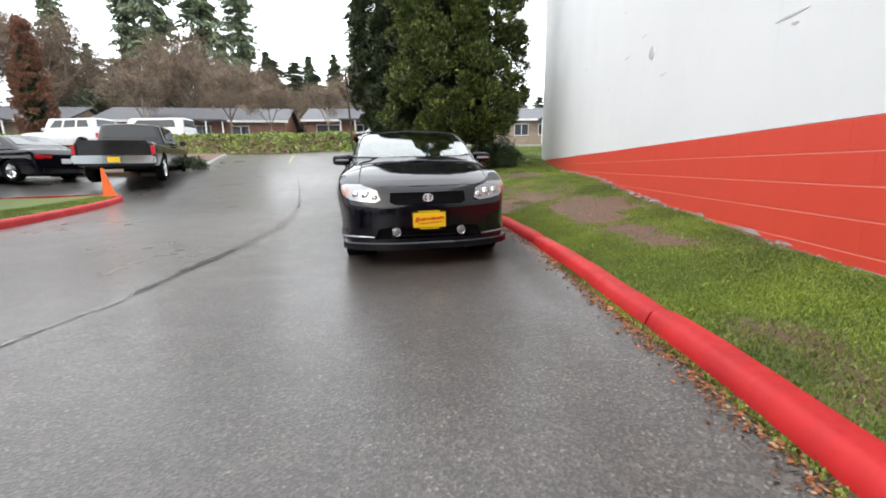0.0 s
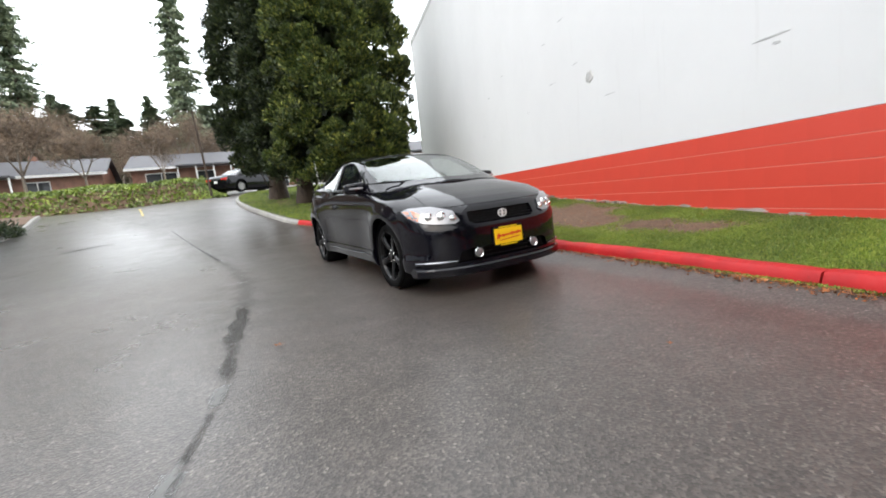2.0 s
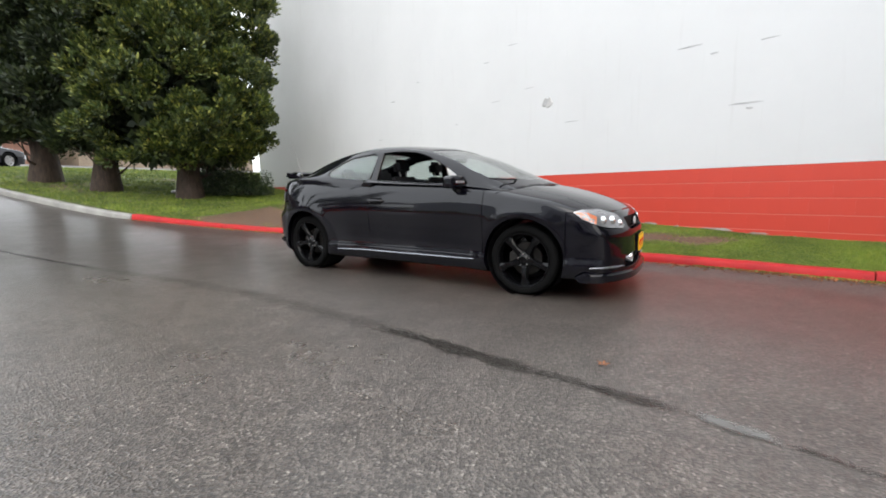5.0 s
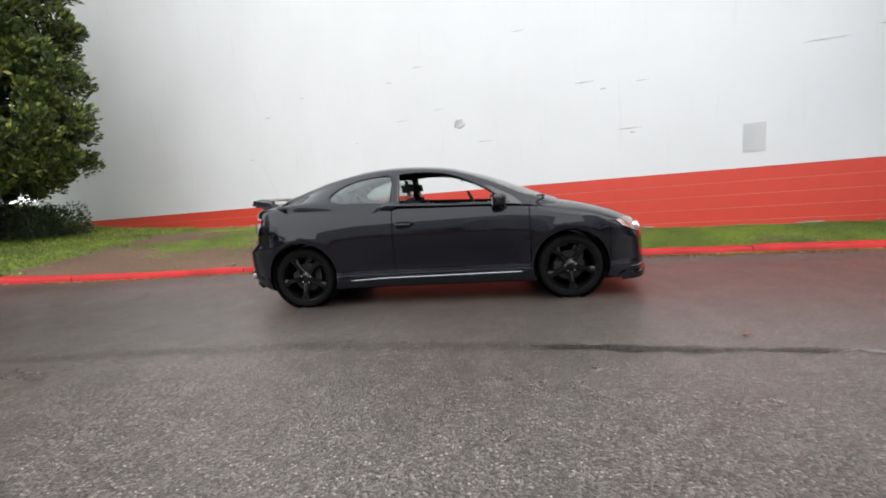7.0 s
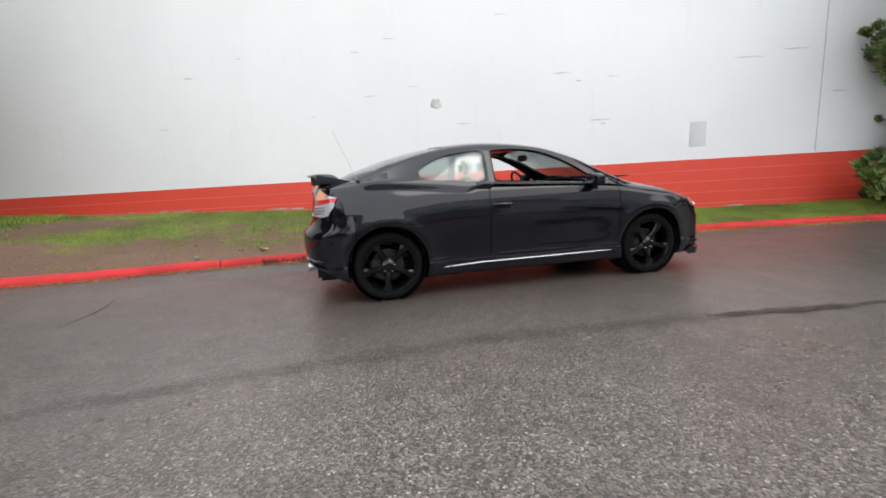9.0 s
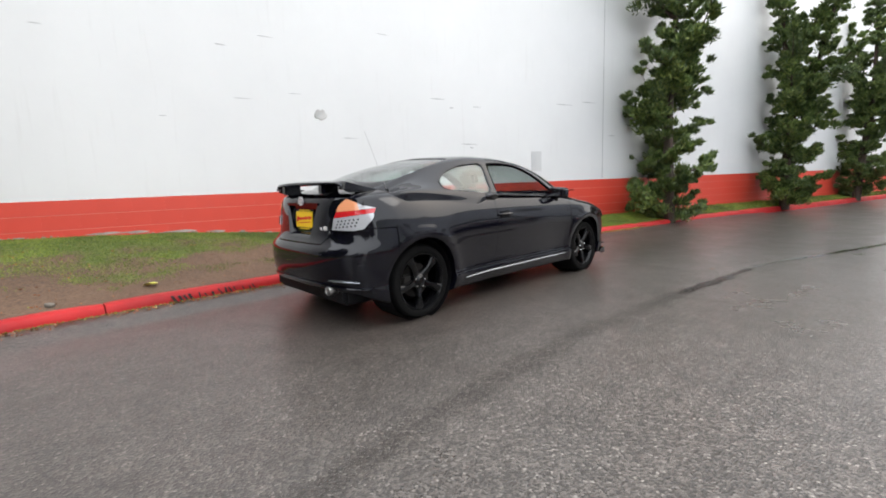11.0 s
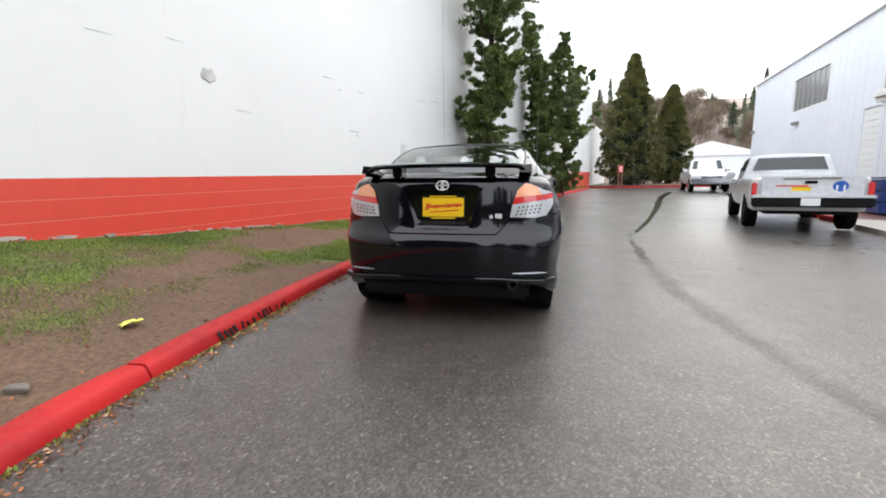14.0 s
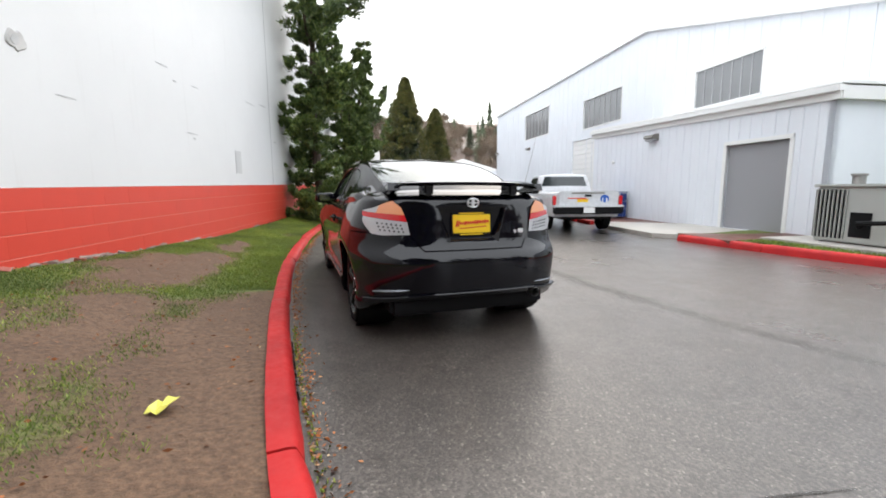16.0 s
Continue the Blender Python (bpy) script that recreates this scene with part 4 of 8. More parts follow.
        for x, z, r in ((0.480, 0.638, 0.028), (0.560, 0.662, 0.038), (0.652, 0.668, 0.033)):
            bm = bmesh.new()
            lathe(bm, [(-0.018, 0.001), (-0.014, r * 0.6), (-0.004, r * 0.85), (-0.010, r), (-0.004, r * 1.12), (0.02, r * 1.15)], 24, 'Y')
            bmesh.ops.translate(bm, verts=bm.verts, vec=(x * s, nose(x, z) - 0.008, z))
            mesh_ob("projector", bm, M["chrome"], lamp)
        amber = [(-0.700, 0.735), (-0.800, 0.729), (-0.868, 0.695), (-0.850, 0.640), (-0.748, 0.685)]
        mesh_ob("indicator", corner_patch(amber, s, -1, 0.009), M["amber"], lamp, "amber indicator")

        tail = new("tail_light")
        tail.parent = car
        for name, poly, mm, words in (
                ("lower_lens", [(-1.055, 0.778), (-1.035, 0.866), (-0.715, 0.905), (-0.715, 0.87), (-0.79, 0.785), (-0.875, 0.772)], "clear_lens", "clear reversing lens"),
                ("middle_lens", [(-1.034, 0.867), (-1.014, 0.914), (-0.700, 0.940), (-0.714, 0.906)], "red_lens", "red brake lens"),
                ("upper_lens", [(-1.013, 0.915), (-0.99, 0.965), (-0.93, 1.012), (-0.885, 1.0), (-0.84, 0.982), (-0.82, 0.930)], "tail_amber", "amber lens"),
                ("side_lens", [(-0.819, 0.931), (-0.839, 0.981), (-0.80, 0.965), (-0.700, 0.942)], "clear_lens", "clear side lens")):
            mesh_ob(name, corner_patch(poly, s, 1, 0.006), M[mm], tail, words)
        for i in range(6):
            for j in range(3):
                x, z = 0.520 + 0.030 * i + 0.008 * j, 0.797 + 0.024 * j + 0.003 * i
                bm = bmesh.new()
                lathe(bm, [(0.003, 0.001), (0.002, 0.005), (-0.002, 0.007), (-0.01, 0.007)], 10, 'Y')
                bmesh.ops.translate(bm, verts=bm.verts, vec=(x * s, stern(x, z) + 0.016, z))
                mesh_ob("light_dot", bm, M["plastic"], tail)

        # mirror
        mir = new("wing_mirror")
        mir.parent = car
        mir.matrix_basis = pose(0.755 * s, -0.70, 0.985)
        shell = shell_box(lambda a, b, c: (s * (0.09 + 0.115 * a), 0.068 * b * (1 - 0.25 * abs(a)) + 0.03 * (a + 1) / 2, 0.068 * c * (1 - 0.18 * (a + 1) / 2) + 0.01), 6, 5, 5, 0.5)
        mesh_ob("mirror_shell", shell, paint, mir)
        bm = bmesh.new()
        tube(bm, [(-0.03 * s, -0.02, -0.09), (0.02 * s, -0.01, -0.075), (0.05 * s, 0, -0.035)], [0.05, 0.04, 0.03], 10)
        mesh_ob("mirror_arm", bm, paint, mir)
        mesh_ob("mirror_glass", block(s * 0.095 - 0.068, s * 0.095 + 0.068, 0.05, 0.088, -0.034, 0.050, 0.008), M["chrome"], mir)
        bm = block(s * 0.10 - 0.07, s * 0.10 + 0.085, -0.062, -0.046, 0.0, 0.022, 0.006)
        mesh_ob("repeater_lamp", bm, M["clear_lens"], mir)

        # door handle
        hd = new("door_handle")
        hd.parent = car
        hd.matrix_basis = pose(0.832 * s, 0.272, 0.812)
        bm = bmesh.new()
        tube(bm, [(0.0, -0.10, 0), (0.028 * s, -0.075, 0.002), (0.034 * s, 0.0, 0.004), (0.028 * s, 0.075, 0.004), (0.0, 0.10, 0.004)], [0.010, 0.014, 0.015, 0.014, 0.010], 8)
        mesh_ob("grip", bm, paint, hd)
        mesh_ob("recess", block(-0.01, 0.01, -0.075, 0.075, -0.045, 0.03, 0.008), M["plastic"], hd)

        # side skirt lip and bumper blades
        bm = bmesh.new()
        tube(bm, [(0.828 * s, 0.98, 0.262), (0.828 * s, 0.5, 0.282), (0.826 * s, -0.6, 0.286), (0.824 * s, -0.95, 0.288)], [0.005, 0.009, 0.009, 0.004], 6)
        mesh_ob("skirt_blade", bm, M["skirt_trim"], car, "bright-edged sill blade")
        bm = bmesh.new()
        pts = [(x * s, nose(x, 0.28) - 0.012, 0.285 + 0.02 * max(0, x - 0.6)) for x in (0.50, 0.58, 0.66, 0.74, 0.80)]
        tube(bm, pts, [0.004, 0.010, 0.012, 0.010, 0.005], 6)
        mesh_ob("bumper_blade", bm, M["skirt_trim"], car)
        bm = bmesh.new()
        pts = [(x * s, stern(x, 0.40) + 0.006, 0.395 - 0.05 * (x - 0.5)) for x in (0.50, 0.56, 0.62, 0.68, 0.74)]
        tube(bm, pts, [0.004, 0.009, 0.010, 0.009, 0.004], 6)
        mesh_ob("bumper_blade", bm, M["skirt_trim"], car)
        fog = new("fog_light")
        fog.parent = car
        fog.matrix_basis = pose(0.30 * s, nose(0.30, 0.33) + 0.012, 0.33)
        bm = bmesh.new()
        lathe(bm, [(-0.012, 0.001), (-0.010, 0.022), (-0.004, 0.036)], 28, 'Y')
        mesh_ob("fog_lens", bm, M["headlight_bowl"], fog)
        bm = bmesh.new()
        lathe(bm, [(-0.004, 0.036), (-0.010, 0.041), (-0.004, 0.046), (0.05, 0.046)], 28, 'Y')
        mesh_ob("fog_ring", bm, M["chrome"], fog)
        # wipers
        bm = bmesh.new()
        x0 = 0.30 if s > 0 else -0.28
        tube(bm, [(x0, -1.10, 1.005), (x0 - 0.25, -1.155, 1.012), (x0 - 0.55, -1.04 if s < 0 else -1.15, 1.02)], [0.012, 0.009, 0.006], 6)
        mesh_ob("wiper", bm, M["plastic"], car)

    whole.free()

    # front lip
    bm = bmesh.new()
    xs = np.linspace(-0.80, 0.80, 33)
    rows = []
    for x in xs:
        y = nose(x, 0.22)
        rows.append([bm.verts.new((x, y + dy, z)) for dy, z in ((0.03, 0.245), (-0.022, 0.235), (-0.034, 0.222), (-0.028, 0.165), (0.06, 0.16), (0.10, 0.20))])
    for p, q in zip(rows, rows[1:]):
        for j in range(6):
            bm.faces.new((p[j], p[(j + 1) % 6], q[(j + 1) % 6], q[j]))
    bm.faces.new(rows[0]), bm.faces.new(rows[-1][::-1])
    bmesh.ops.recalc_face_normals(bm, faces=bm.faces)
    mesh_ob("front_lip", bm, paint, car, angle=30)
    # rear valance lip
    bm = bmesh.new()
    rows = []
    for x in np.linspace(-0.80, 0.80, 33):
        y = stern(x, 0.40)
        dip = -0.03 * smooth01((abs(x) - 0.35) / 0.4)
        rows.append([bm.verts.new((x, y + dy, z + dip)) for dy, z in ((-0.03, 0.372), (0.004, 0.366), (0.008, 0.358), (0.002, 0.350), (-0.02, 0.325), (-0.08, 0.320))])
    for p, q in zip(rows, rows[1:]):
        for j in range(6):
            bm.faces.new((p[j], p[(j + 1) % 6], q[(j + 1) % 6], q[j]))
    bm.faces.new(rows[0]), bm.faces.new(rows[-1][::-1])
    bmesh.ops.recalc_face_normals(bm, faces=bm.faces)
    mesh_ob("rear_valance", bm, paint, car, angle=30)

    # grille bars and mouth mesh
    for k in range(4):
        bm = bmesh.new()
        z = 0.592 + 0.022 * k
        tube(bm, [(x, nose(x, z) + 0.02, z) for x in np.linspace(-0.345, 0.345, 11)], 0.0045, 6)
        mesh_ob("grille_bar", bm, M["plastic"], car)
    mesh_ob("grille_back", block(-0.36, 0.36, -2.052, -2.04, 0.57, 0.69), M["plastic"], car)
    mesh_ob("intake_back", block(-0.54, 0.54, -2.072, -2.055, 0.25, 0.39), M["plastic"], car)
    for k in range(3):
        bm = bmesh.new()
        z = 0.285 + 0.034 * k
        tube(bm, [(x, nose(x, z) + 0.05, z) for x in np.linspace(-0.26, 0.26, 9)], 0.006, 6)
        mesh_ob("intake_bar", bm, M["plastic"], car)

    def emblem(y, z, facing):
        em = new("emblem")
        em.parent = car
        em.matrix_basis = pose(0, y, z, 0, 0, 0 if facing < 0 else 180)
        bm = bmesh.new()
        for k in range(28):
            a0, a1 = 2 * math.pi * k / 28, 2 * math.pi * (k + 1) / 28
            tube(bm, [(0.044 * math.cos(a0), -0.006, 0.032 * math.sin(a0)), (0.044 * math.cos(a1), -0.006, 0.032 * math.sin(a1))], 0.005, 6, False)
        mesh_ob("ring", bm, M["badge"], em)
        bm = block(-0.04, 0.04, -0.009, -0.002, -0.005, 0.005, 0.002)
        mesh_ob("cross_bar", bm, M["badge"], em)
        bm = block(-0.012, 0.012, -0.0095, -0.003, -0.027, 0.027, 0.002)
        mesh_ob("upright_bar", bm, M["badge"], em)
    emblem(nose(0, 0.63) + 0.008, 0.632, -1)
    emblem(1.980, 1.000, 1)

    def plate(y, z, facing, tilt):
        pl = new("number_plate")
        pl.parent = car
        pl.matrix_basis = pose(0, y, z, tilt * facing, 0, 0 if facing < 0 else 180)
        mesh_ob("plate_frame", block(-0.162, 0.162, -0.004, 0.010, -0.086, 0.086, 0.006), M["plastic"], pl)
        mesh_ob("plate_face", block(-0.150, 0.150, -0.009, -0.002, -0.068, 0.068, 0.004), M["yellow"], pl, "yellow dealer plate with red lettering")
        mesh_ob("frame_bar", block(-0.09, 0.09, -0.0065, -0.002, -0.083, -0.073, 0.002), M["yellow"], pl)
        mesh_ob("frame_bar", block(-0.10, 0.10, -0.0065, -0.002, 0.072, 0.082, 0.002), M["yellow"], pl)
        # illegible script as plain slanting bars
        rng = random.Random(4)
        x = -0.125
        while x < 0.125:
            w = rng.uniform(0.010, 0.02)
            h = rng.uniform(0.018, 0.03) if x > -0.10 else 0.05
            bm = block(0, w, -0.0125, -0.007, -h * 0.5, h * 0.5, 0.002)
            bmesh.ops.transform(bm, matrix=Matrix.Translation((x, 0, 0.004 + (x + 0.12) * 0.06)) @ pose(0, 0, 0, 0, 14, 0), verts=bm.verts)
            mesh_ob("letter_bar", bm, M["red_ink"], pl)
            x += w + 0.004
        bm = block(-0.10, 0.12, -0.0115, -0.007, -0.004, 0.004, 0.002)
        bmesh.ops.transform(bm, matrix=Matrix.Translation((0, 0, -0.028)) @ pose(0, 0, 0, 0, -4, 0), verts=bm.verts)
        mesh_ob("underline_bar", bm, M["red_ink"], pl)
    plate(nose(0, 0.435) - 0.011, 0.435, -1, 0)
    plate(1.945 + 0.014, 0.846, 1, -4)
    # boot lid garnish above the plate
    mesh_ob("plate_garnish", block(-0.285, 0.285, 1.95, 1.985, 0.965, 0.985, 0.006), paint, car)
    for dx, w in ((-0.345, 0.026), (-0.395, 0.052)):
        x, z = dx, 0.787
        bm = block(x - w / 2, x + w / 2, stern(x, z) - 0.004, stern(x, z) + 0.006, z - 0.017, z + 0.017 if w > 0.04 else z + 0.008, 0.004)
        mesh_ob("badge_bar", bm, M["badge"], car)

    # rear wing
    wing = new("rear_wing")
    wing.parent = car
    bm = bmesh.new()
    rows = []
    for x in np.linspace(-0.60, 0.60, 31):
        u = abs(x) / 0.60
        back = 2.03 - 0.12 * u ** 3
        zc = 1.150 - 0.012 * u ** 2 - 0.05 * max(0, u - 0.9) / 0.1
        rows.append([bm.verts.new((x, back + dy, zc + dz)) for dy, dz in ((0.0, 0.0), (-0.06, 0.012), (-0.16, 0.006), (-0.20, -0.012), (-0.15, -0.024), (-0.03, -0.024), (0.0, -0.014))])
    for p, q in zip(rows, rows[1:]):
        for j in range(7):
            bm.faces.new((p[j], p[(j + 1) % 7], q[(j + 1) % 7], q[j]))
    bm.faces.new(rows[0]), bm.faces.new(rows[-1][::-1])
    bmesh.ops.recalc_face_normals(bm, faces=bm.faces)
    mesh_ob("wing_blade", bm, paint, wing, angle=40)
    for s in (-1, 1):
        bm = bmesh.new()
        rows = []
        for t in np.linspace(0, 1, 7):
            x = s * (0.60 - 0.01 * t)
            yb = 1.91 - 0.36 * t
            rows.append([bm.verts.new((x + s * dx, yb + dy, 1.09 + dz - 0.035 * t)) for dx, dy, dz in ((0.02, 0.02, 0.0), (0.015, 0.0, 0.055 * (1 - t * 0.8)), (-0.06, 0.0, 0.05 * (1 - t * 0.8)), (-0.07, 0.02, 0.0))])
        for p, q in zip(rows, rows[1:]):
            for j in range(4):
                bm.faces.new((p[j], p[(j + 1) % 4], q[(j + 1) % 4], q[j]))
        bm.faces.new(rows[0]), bm.faces.new(rows[-1][::-1])
        bmesh.ops.recalc_face_normals(bm, faces=bm.faces)
        mesh_ob("wing_end", bm, paint, wing)
        bm = block(s * 0.335 - 0.035, s * 0.335 + 0.035, 1.83, 1.98, 1.05, 1.14, 0.012)
        mesh_ob("wing_foot", bm, paint, wing)

    bm = bmesh.new()
    tube(bm, [(-0.655, 1.56, 1.05), (-0.655, 1.565, 1.085)], [0.018, 0.012], 10)
    mesh_ob("aerial_base", bm, M["plastic"], car)
    bm = bmesh.new()
    tube(bm, [(-0.655, 1.565, 1.08), (-0.655, 1.75, 1.52)], [0.0022, 0.0014], 6)
    mesh_ob("aerial_rod", bm, M["steel"], car)
    bm = bmesh.new()
    lathe(bm, [(1.95, 0.030), (2.03, 0.032), (2.055, 0.036), (2.06, 0.034), (2.04, 0.029), (1.97, 0.028)], 28, 'Y')
    bmesh.ops.translate(bm, verts=bm.verts, vec=(-0.505, 0.0, 0.312))
    mesh_ob("exhaust_tip", bm, M["steel"], car)
    return car


M["badge"] = mat("satin_silver_badge", (0.72, 0.72, 0.73), 0.3, 0.35)
M["headlight_bowl"] = mat("silver_headlight_bowl", (0.26, 0.26, 0.27), 0.22, 0.6, 1.0)
M["tail_amber"] = mat("tail_amber_lens", (0.80, 0.33, 0.16), 0.12, coat=1.0)
M["skirt_trim"] = mat("bright_edge_trim", (0.22, 0.23, 0.25), 0.25, 0.8)
coupe = build_coupe()



# ---- red base band: painted blocks with recessed joints ----
bm = bmesh.new()
ring = []
for i in range(41):
    s = WALL_S0 + (WALL_S1 - WALL_S0) * i / 40
    ring.append([bm.verts.new((x, s, z)) for x, z in ((0.0005, -0.6), (0.0005, red_top(s) - 0.004), (0.28, red_top(s) - 0.004), (0.28, -0.6))])
for a, b in zip(ring, ring[1:]):
    for k in range(4):
        bm.faces.new((a[k], a[(k + 1) % 4], b[(k + 1) % 4], b[k]))
bm.faces.new(ring[0]), bm.faces.new(ring[-1][::-1])
bmesh.ops.recalc_face_normals(bm, faces=bm.faces)
M["red_joint"] = wall_paint("pale_red_joint", (0.66, 0.20, 0.15), (0.55, 0.38, 0.32), 0.6)
red_core = mesh_ob("red_band", bm, M["red_joint"], wall, smooth=False)

BLOCK_L, BLOCK_H = 0.41, 0.205


def face_block(length):
    bm = bmesh.new()
    y, z, e = length / 2 - 0.0002, BLOCK_H / 2 - 0.0040, 0.003
    front = [bm.verts.new((-0.0035, yy, zz)) for yy, zz in ((-y, -z + e), (y, -z + e), (y, z - e), (-y, z - e))]
    edge = [bm.verts.new((0.0, yy, zz)) for yy, zz in ((-y, -z), (y, -z), (y, z), (-y, z))]
    back = [bm.verts.new((0.012, yy, zz)) for yy, zz in ((-y, -z), (y, -z), (y, z), (-y, z))]
    bm.faces.new(front[::-1])
    for a, b in ((front, edge), (edge, back)):
        for k in range(4):
            bm.faces.new((a[k], a[(k + 1) % 4], b[(k + 1) % 4], b[k]))
    bmesh.ops.recalc_face_normals(bm, faces=bm.faces)
    me = bpy.data.meshes.new("block")
    bm.to_mesh(me)
    bm.free()
    me.materials.append(M["red_wall"])
    return me


block_mesh = face_block(BLOCK_L)
far_v, far_f = [], []
for row in range(6):
    s = WALL_S0 + 0.3 + (0.205 if row % 2 else 0.0)
    while s < WALL_S1 - 0.3:
        z = red_top(s) - BLOCK_H * (row + 0.5)
        base = curve(s, LAWN_S, LAWN_Z)
        if z + 0.1 > base - 0.05:
            tilt = math.degrees(math.atan(-0.0125))
            dx = random.uniform(-0.0004, 0.0004)
            if -6.5 < s < 7.5:
                b = new("block", block_mesh)
                b.parent = wall
                b.matrix_basis = pose(dx, s, z, tilt)
            else:
                k = len(far_v)
                y, h = BLOCK_L / 2 - 0.0005, BLOCK_H / 2 - 0.004
                far_v += [(dx + fx, s + fy, z + fz - 0.0125 * fy) for fx in (-0.004, 0.012) for fy, fz in ((-y, -h), (y, -h), (y, h), (-y, h))]
                far_f += [(k + 3, k + 2, k + 1, k), (k, k + 1, k + 5, k + 4), (k + 1, k + 2, k + 6, k + 5), (k + 2, k + 3, k + 7, k + 6), (k + 3, k, k + 4, k + 7)]
        s += BLOCK_L
tagged(py_ob("far_blocks", far_v, far_f, M["red_wall"], wall), kind="stuff")

# repaired hole, vent patch and scuffs on the white wall
M["plaster"] = concrete("bare_plaster", (0.30, 0.29, 0.28), (0.62, 0.61, 0.59))
M["scuff"] = concrete("grey_scuff", (0.32, 0.32, 0.32), (0.55, 0.55, 0.54))


def wall_blob(name, s, z, w, h, material, label, seed, depth=0.006):
    rng = random.Random(seed)
    bm = bmesh.new()
    n = 22
    ph = [rng.uniform(0, 6.28) for _ in range(3)]
    edge, top = [], []
    for k in range(n):
        a = 2 * math.pi * k / n
        r = 1 + 0.16 * math.sin(2 * a + ph[0]) + 0.12 * math.sin(5 * a + ph[1]) + 0.06 * rng.uniform(-1, 1)
        edge.append(bm.verts.new((0.003, 0.5 * w * r * math.cos(a), 0.5 * h * r * math.sin(a))))
        top.append(bm.verts.new((-depth, 0.42 * w * r * math.cos(a), 0.42 * h * r * math.sin(a))))
    for k in range(n):
        bm.faces.new((edge[k], edge[(k + 1) % n], top[(k + 1) % n], top[k]))
    bm.faces.new(top)
    bmesh.ops.recalc_face_normals(bm, faces=bm.faces)
    ob = mesh_ob(name, bm, material, None, smooth=False)
    ob.matrix_world = WALL @ pose(0, s, z)
    return tagged(ob, label, "wall mark")


wall_blob("plaster_patch", 0.0, 2.43, 0.19, 0.21, M["plaster"], "round rough plaster patch on the white wall", 3, 0.012)
wall_blob("plaster_chip", 0.02, 2.43, 0.09, 0.10, M["scuff"], "grey chipped spot on the white wall", 9, 0.016)
bm = block(-0.006, 0.01, -0.15, 0.15, -0.22, 0.22, 0.004)
M["vent"] = concrete("pale_grey_vent_paint", (0.50, 0.50, 0.50), (0.60, 0.60, 0.59))
ob = mesh_ob("vent_cover", bm, M["vent"])
ob.matrix_world = WALL @ pose(0, -4.76, 1.66)
tagged(ob, "pale grey vent cover flush with the white wall", "vent cover")
for k in range(8):
    mesh_ob("vent_slat", block(-0.011, -0.004, -0.13, 0.13, -0.018, 0.018, 0.003), M["vent"], ob).matrix_basis = pose(0, 0, -0.18 + 0.05 * k)
rng = random.Random(21)
for k, (s, z, l) in enumerate(((-3.2, 2.75, 0.20), (-2.3, 2.85, 0.30), (-2.6, 2.7, 0.12), (1.45, 3.4, 0.16), (2.3, 2.3, 0.10), (-3.0, 2.0, 0.35), (-3.05, 1.93, 0.10), (-5.6, 2.95, 0.5), (-6.4, 3.05, 0.5), (3.6, 3.4, 0.14), (0.4, 2.75, 0.22), (-0.5, 2.05, 0.25), (-7.2, 2.3, 0.3), (1.2, 2.62, 0.3), (4.6, 3.1, 0.2), (-1.2, 3.9, 0.2), (0.8, 3.6, 0.25), (5.2, 2.2, 0.2))):
    wall_blob("scuff_mark", s, z, l, rng.uniform(0.012, 0.03), M["scuff"], "thin grey scuff on the white wall paint", 40 + k, 0.004)
bm = block(-0.004, 0.004, -0.009, 0.009, 1.26, WALL_TOP + 0.05)
ob = mesh_ob("movement_joint", bm, M["scuff"], None, smooth=False)
ob.matrix_world = WALL @ pose(0, -6.87, 0)
tagged(ob, "upright sealed joint in the white block wall", "wall joint")
M["bare_footing"] = concrete("bare_block_footing", (0.20, 0.16, 0.14), (0.44, 0.40, 0.37))
for k in range(26):
    s0 = -5.8 + 12.0 * k / 26 + rng.uniform(-0.3, 0.3)
    w = rng.uniform(0.10, 0.55)
    wall_blob("peeled_patch", s0, curve(s0, LAWN_S, LAWN_Z) + rng.uniform(0.0, 0.03), w, rng.uniform(0.02, 0.06), M["bare_footing"], "pale patch where red paint has peeled at the wall foot", 300 + k, 0.0045)
# rubble and moss along the foot of the wall
rv, rf = [], []
for k in range(240):
    s = rng.uniform(-6, 8)
    c = on_wall(s, -rng.uniform(0.0, 0.10) ** 1.0, 0)
    z = curve(s, LAWN_S, LAWN_Z) + 0.01
    r = rng.uniform(0.006, 0.022)
    i0 = len(rv)
    for d in ((1, 0, 0), (0, 1, 0), (-1, 0, 0), (0, -1, 0), (0, 0, 0.8), (0, 0, -0.6)):
        rv.append((c.x + d[0] * r * rng.uniform(0.7, 1.3), c.y + d[1] * r * rng.uniform(0.7, 1.3), z + d[2] * r))
    rf += [(i0 + a, i0 + b, i0 + 4) for a, b in ((0, 1), (1, 2), (2, 3), (3, 0))] + [(i0 + b, i0 + a, i0 + 5) for a, b in ((0, 1), (1, 2), (2, 3), (3, 0))]
M["rubble"] = concrete("pale_rubble", (0.14, 0.12, 0.10), (0.36, 0.32, 0.28))
tagged(py_ob("wall_rubble", rv, rf, M["rubble"]), "flaked paint and mortar crumbs along the wall foot", "rubble", kind="stuff")



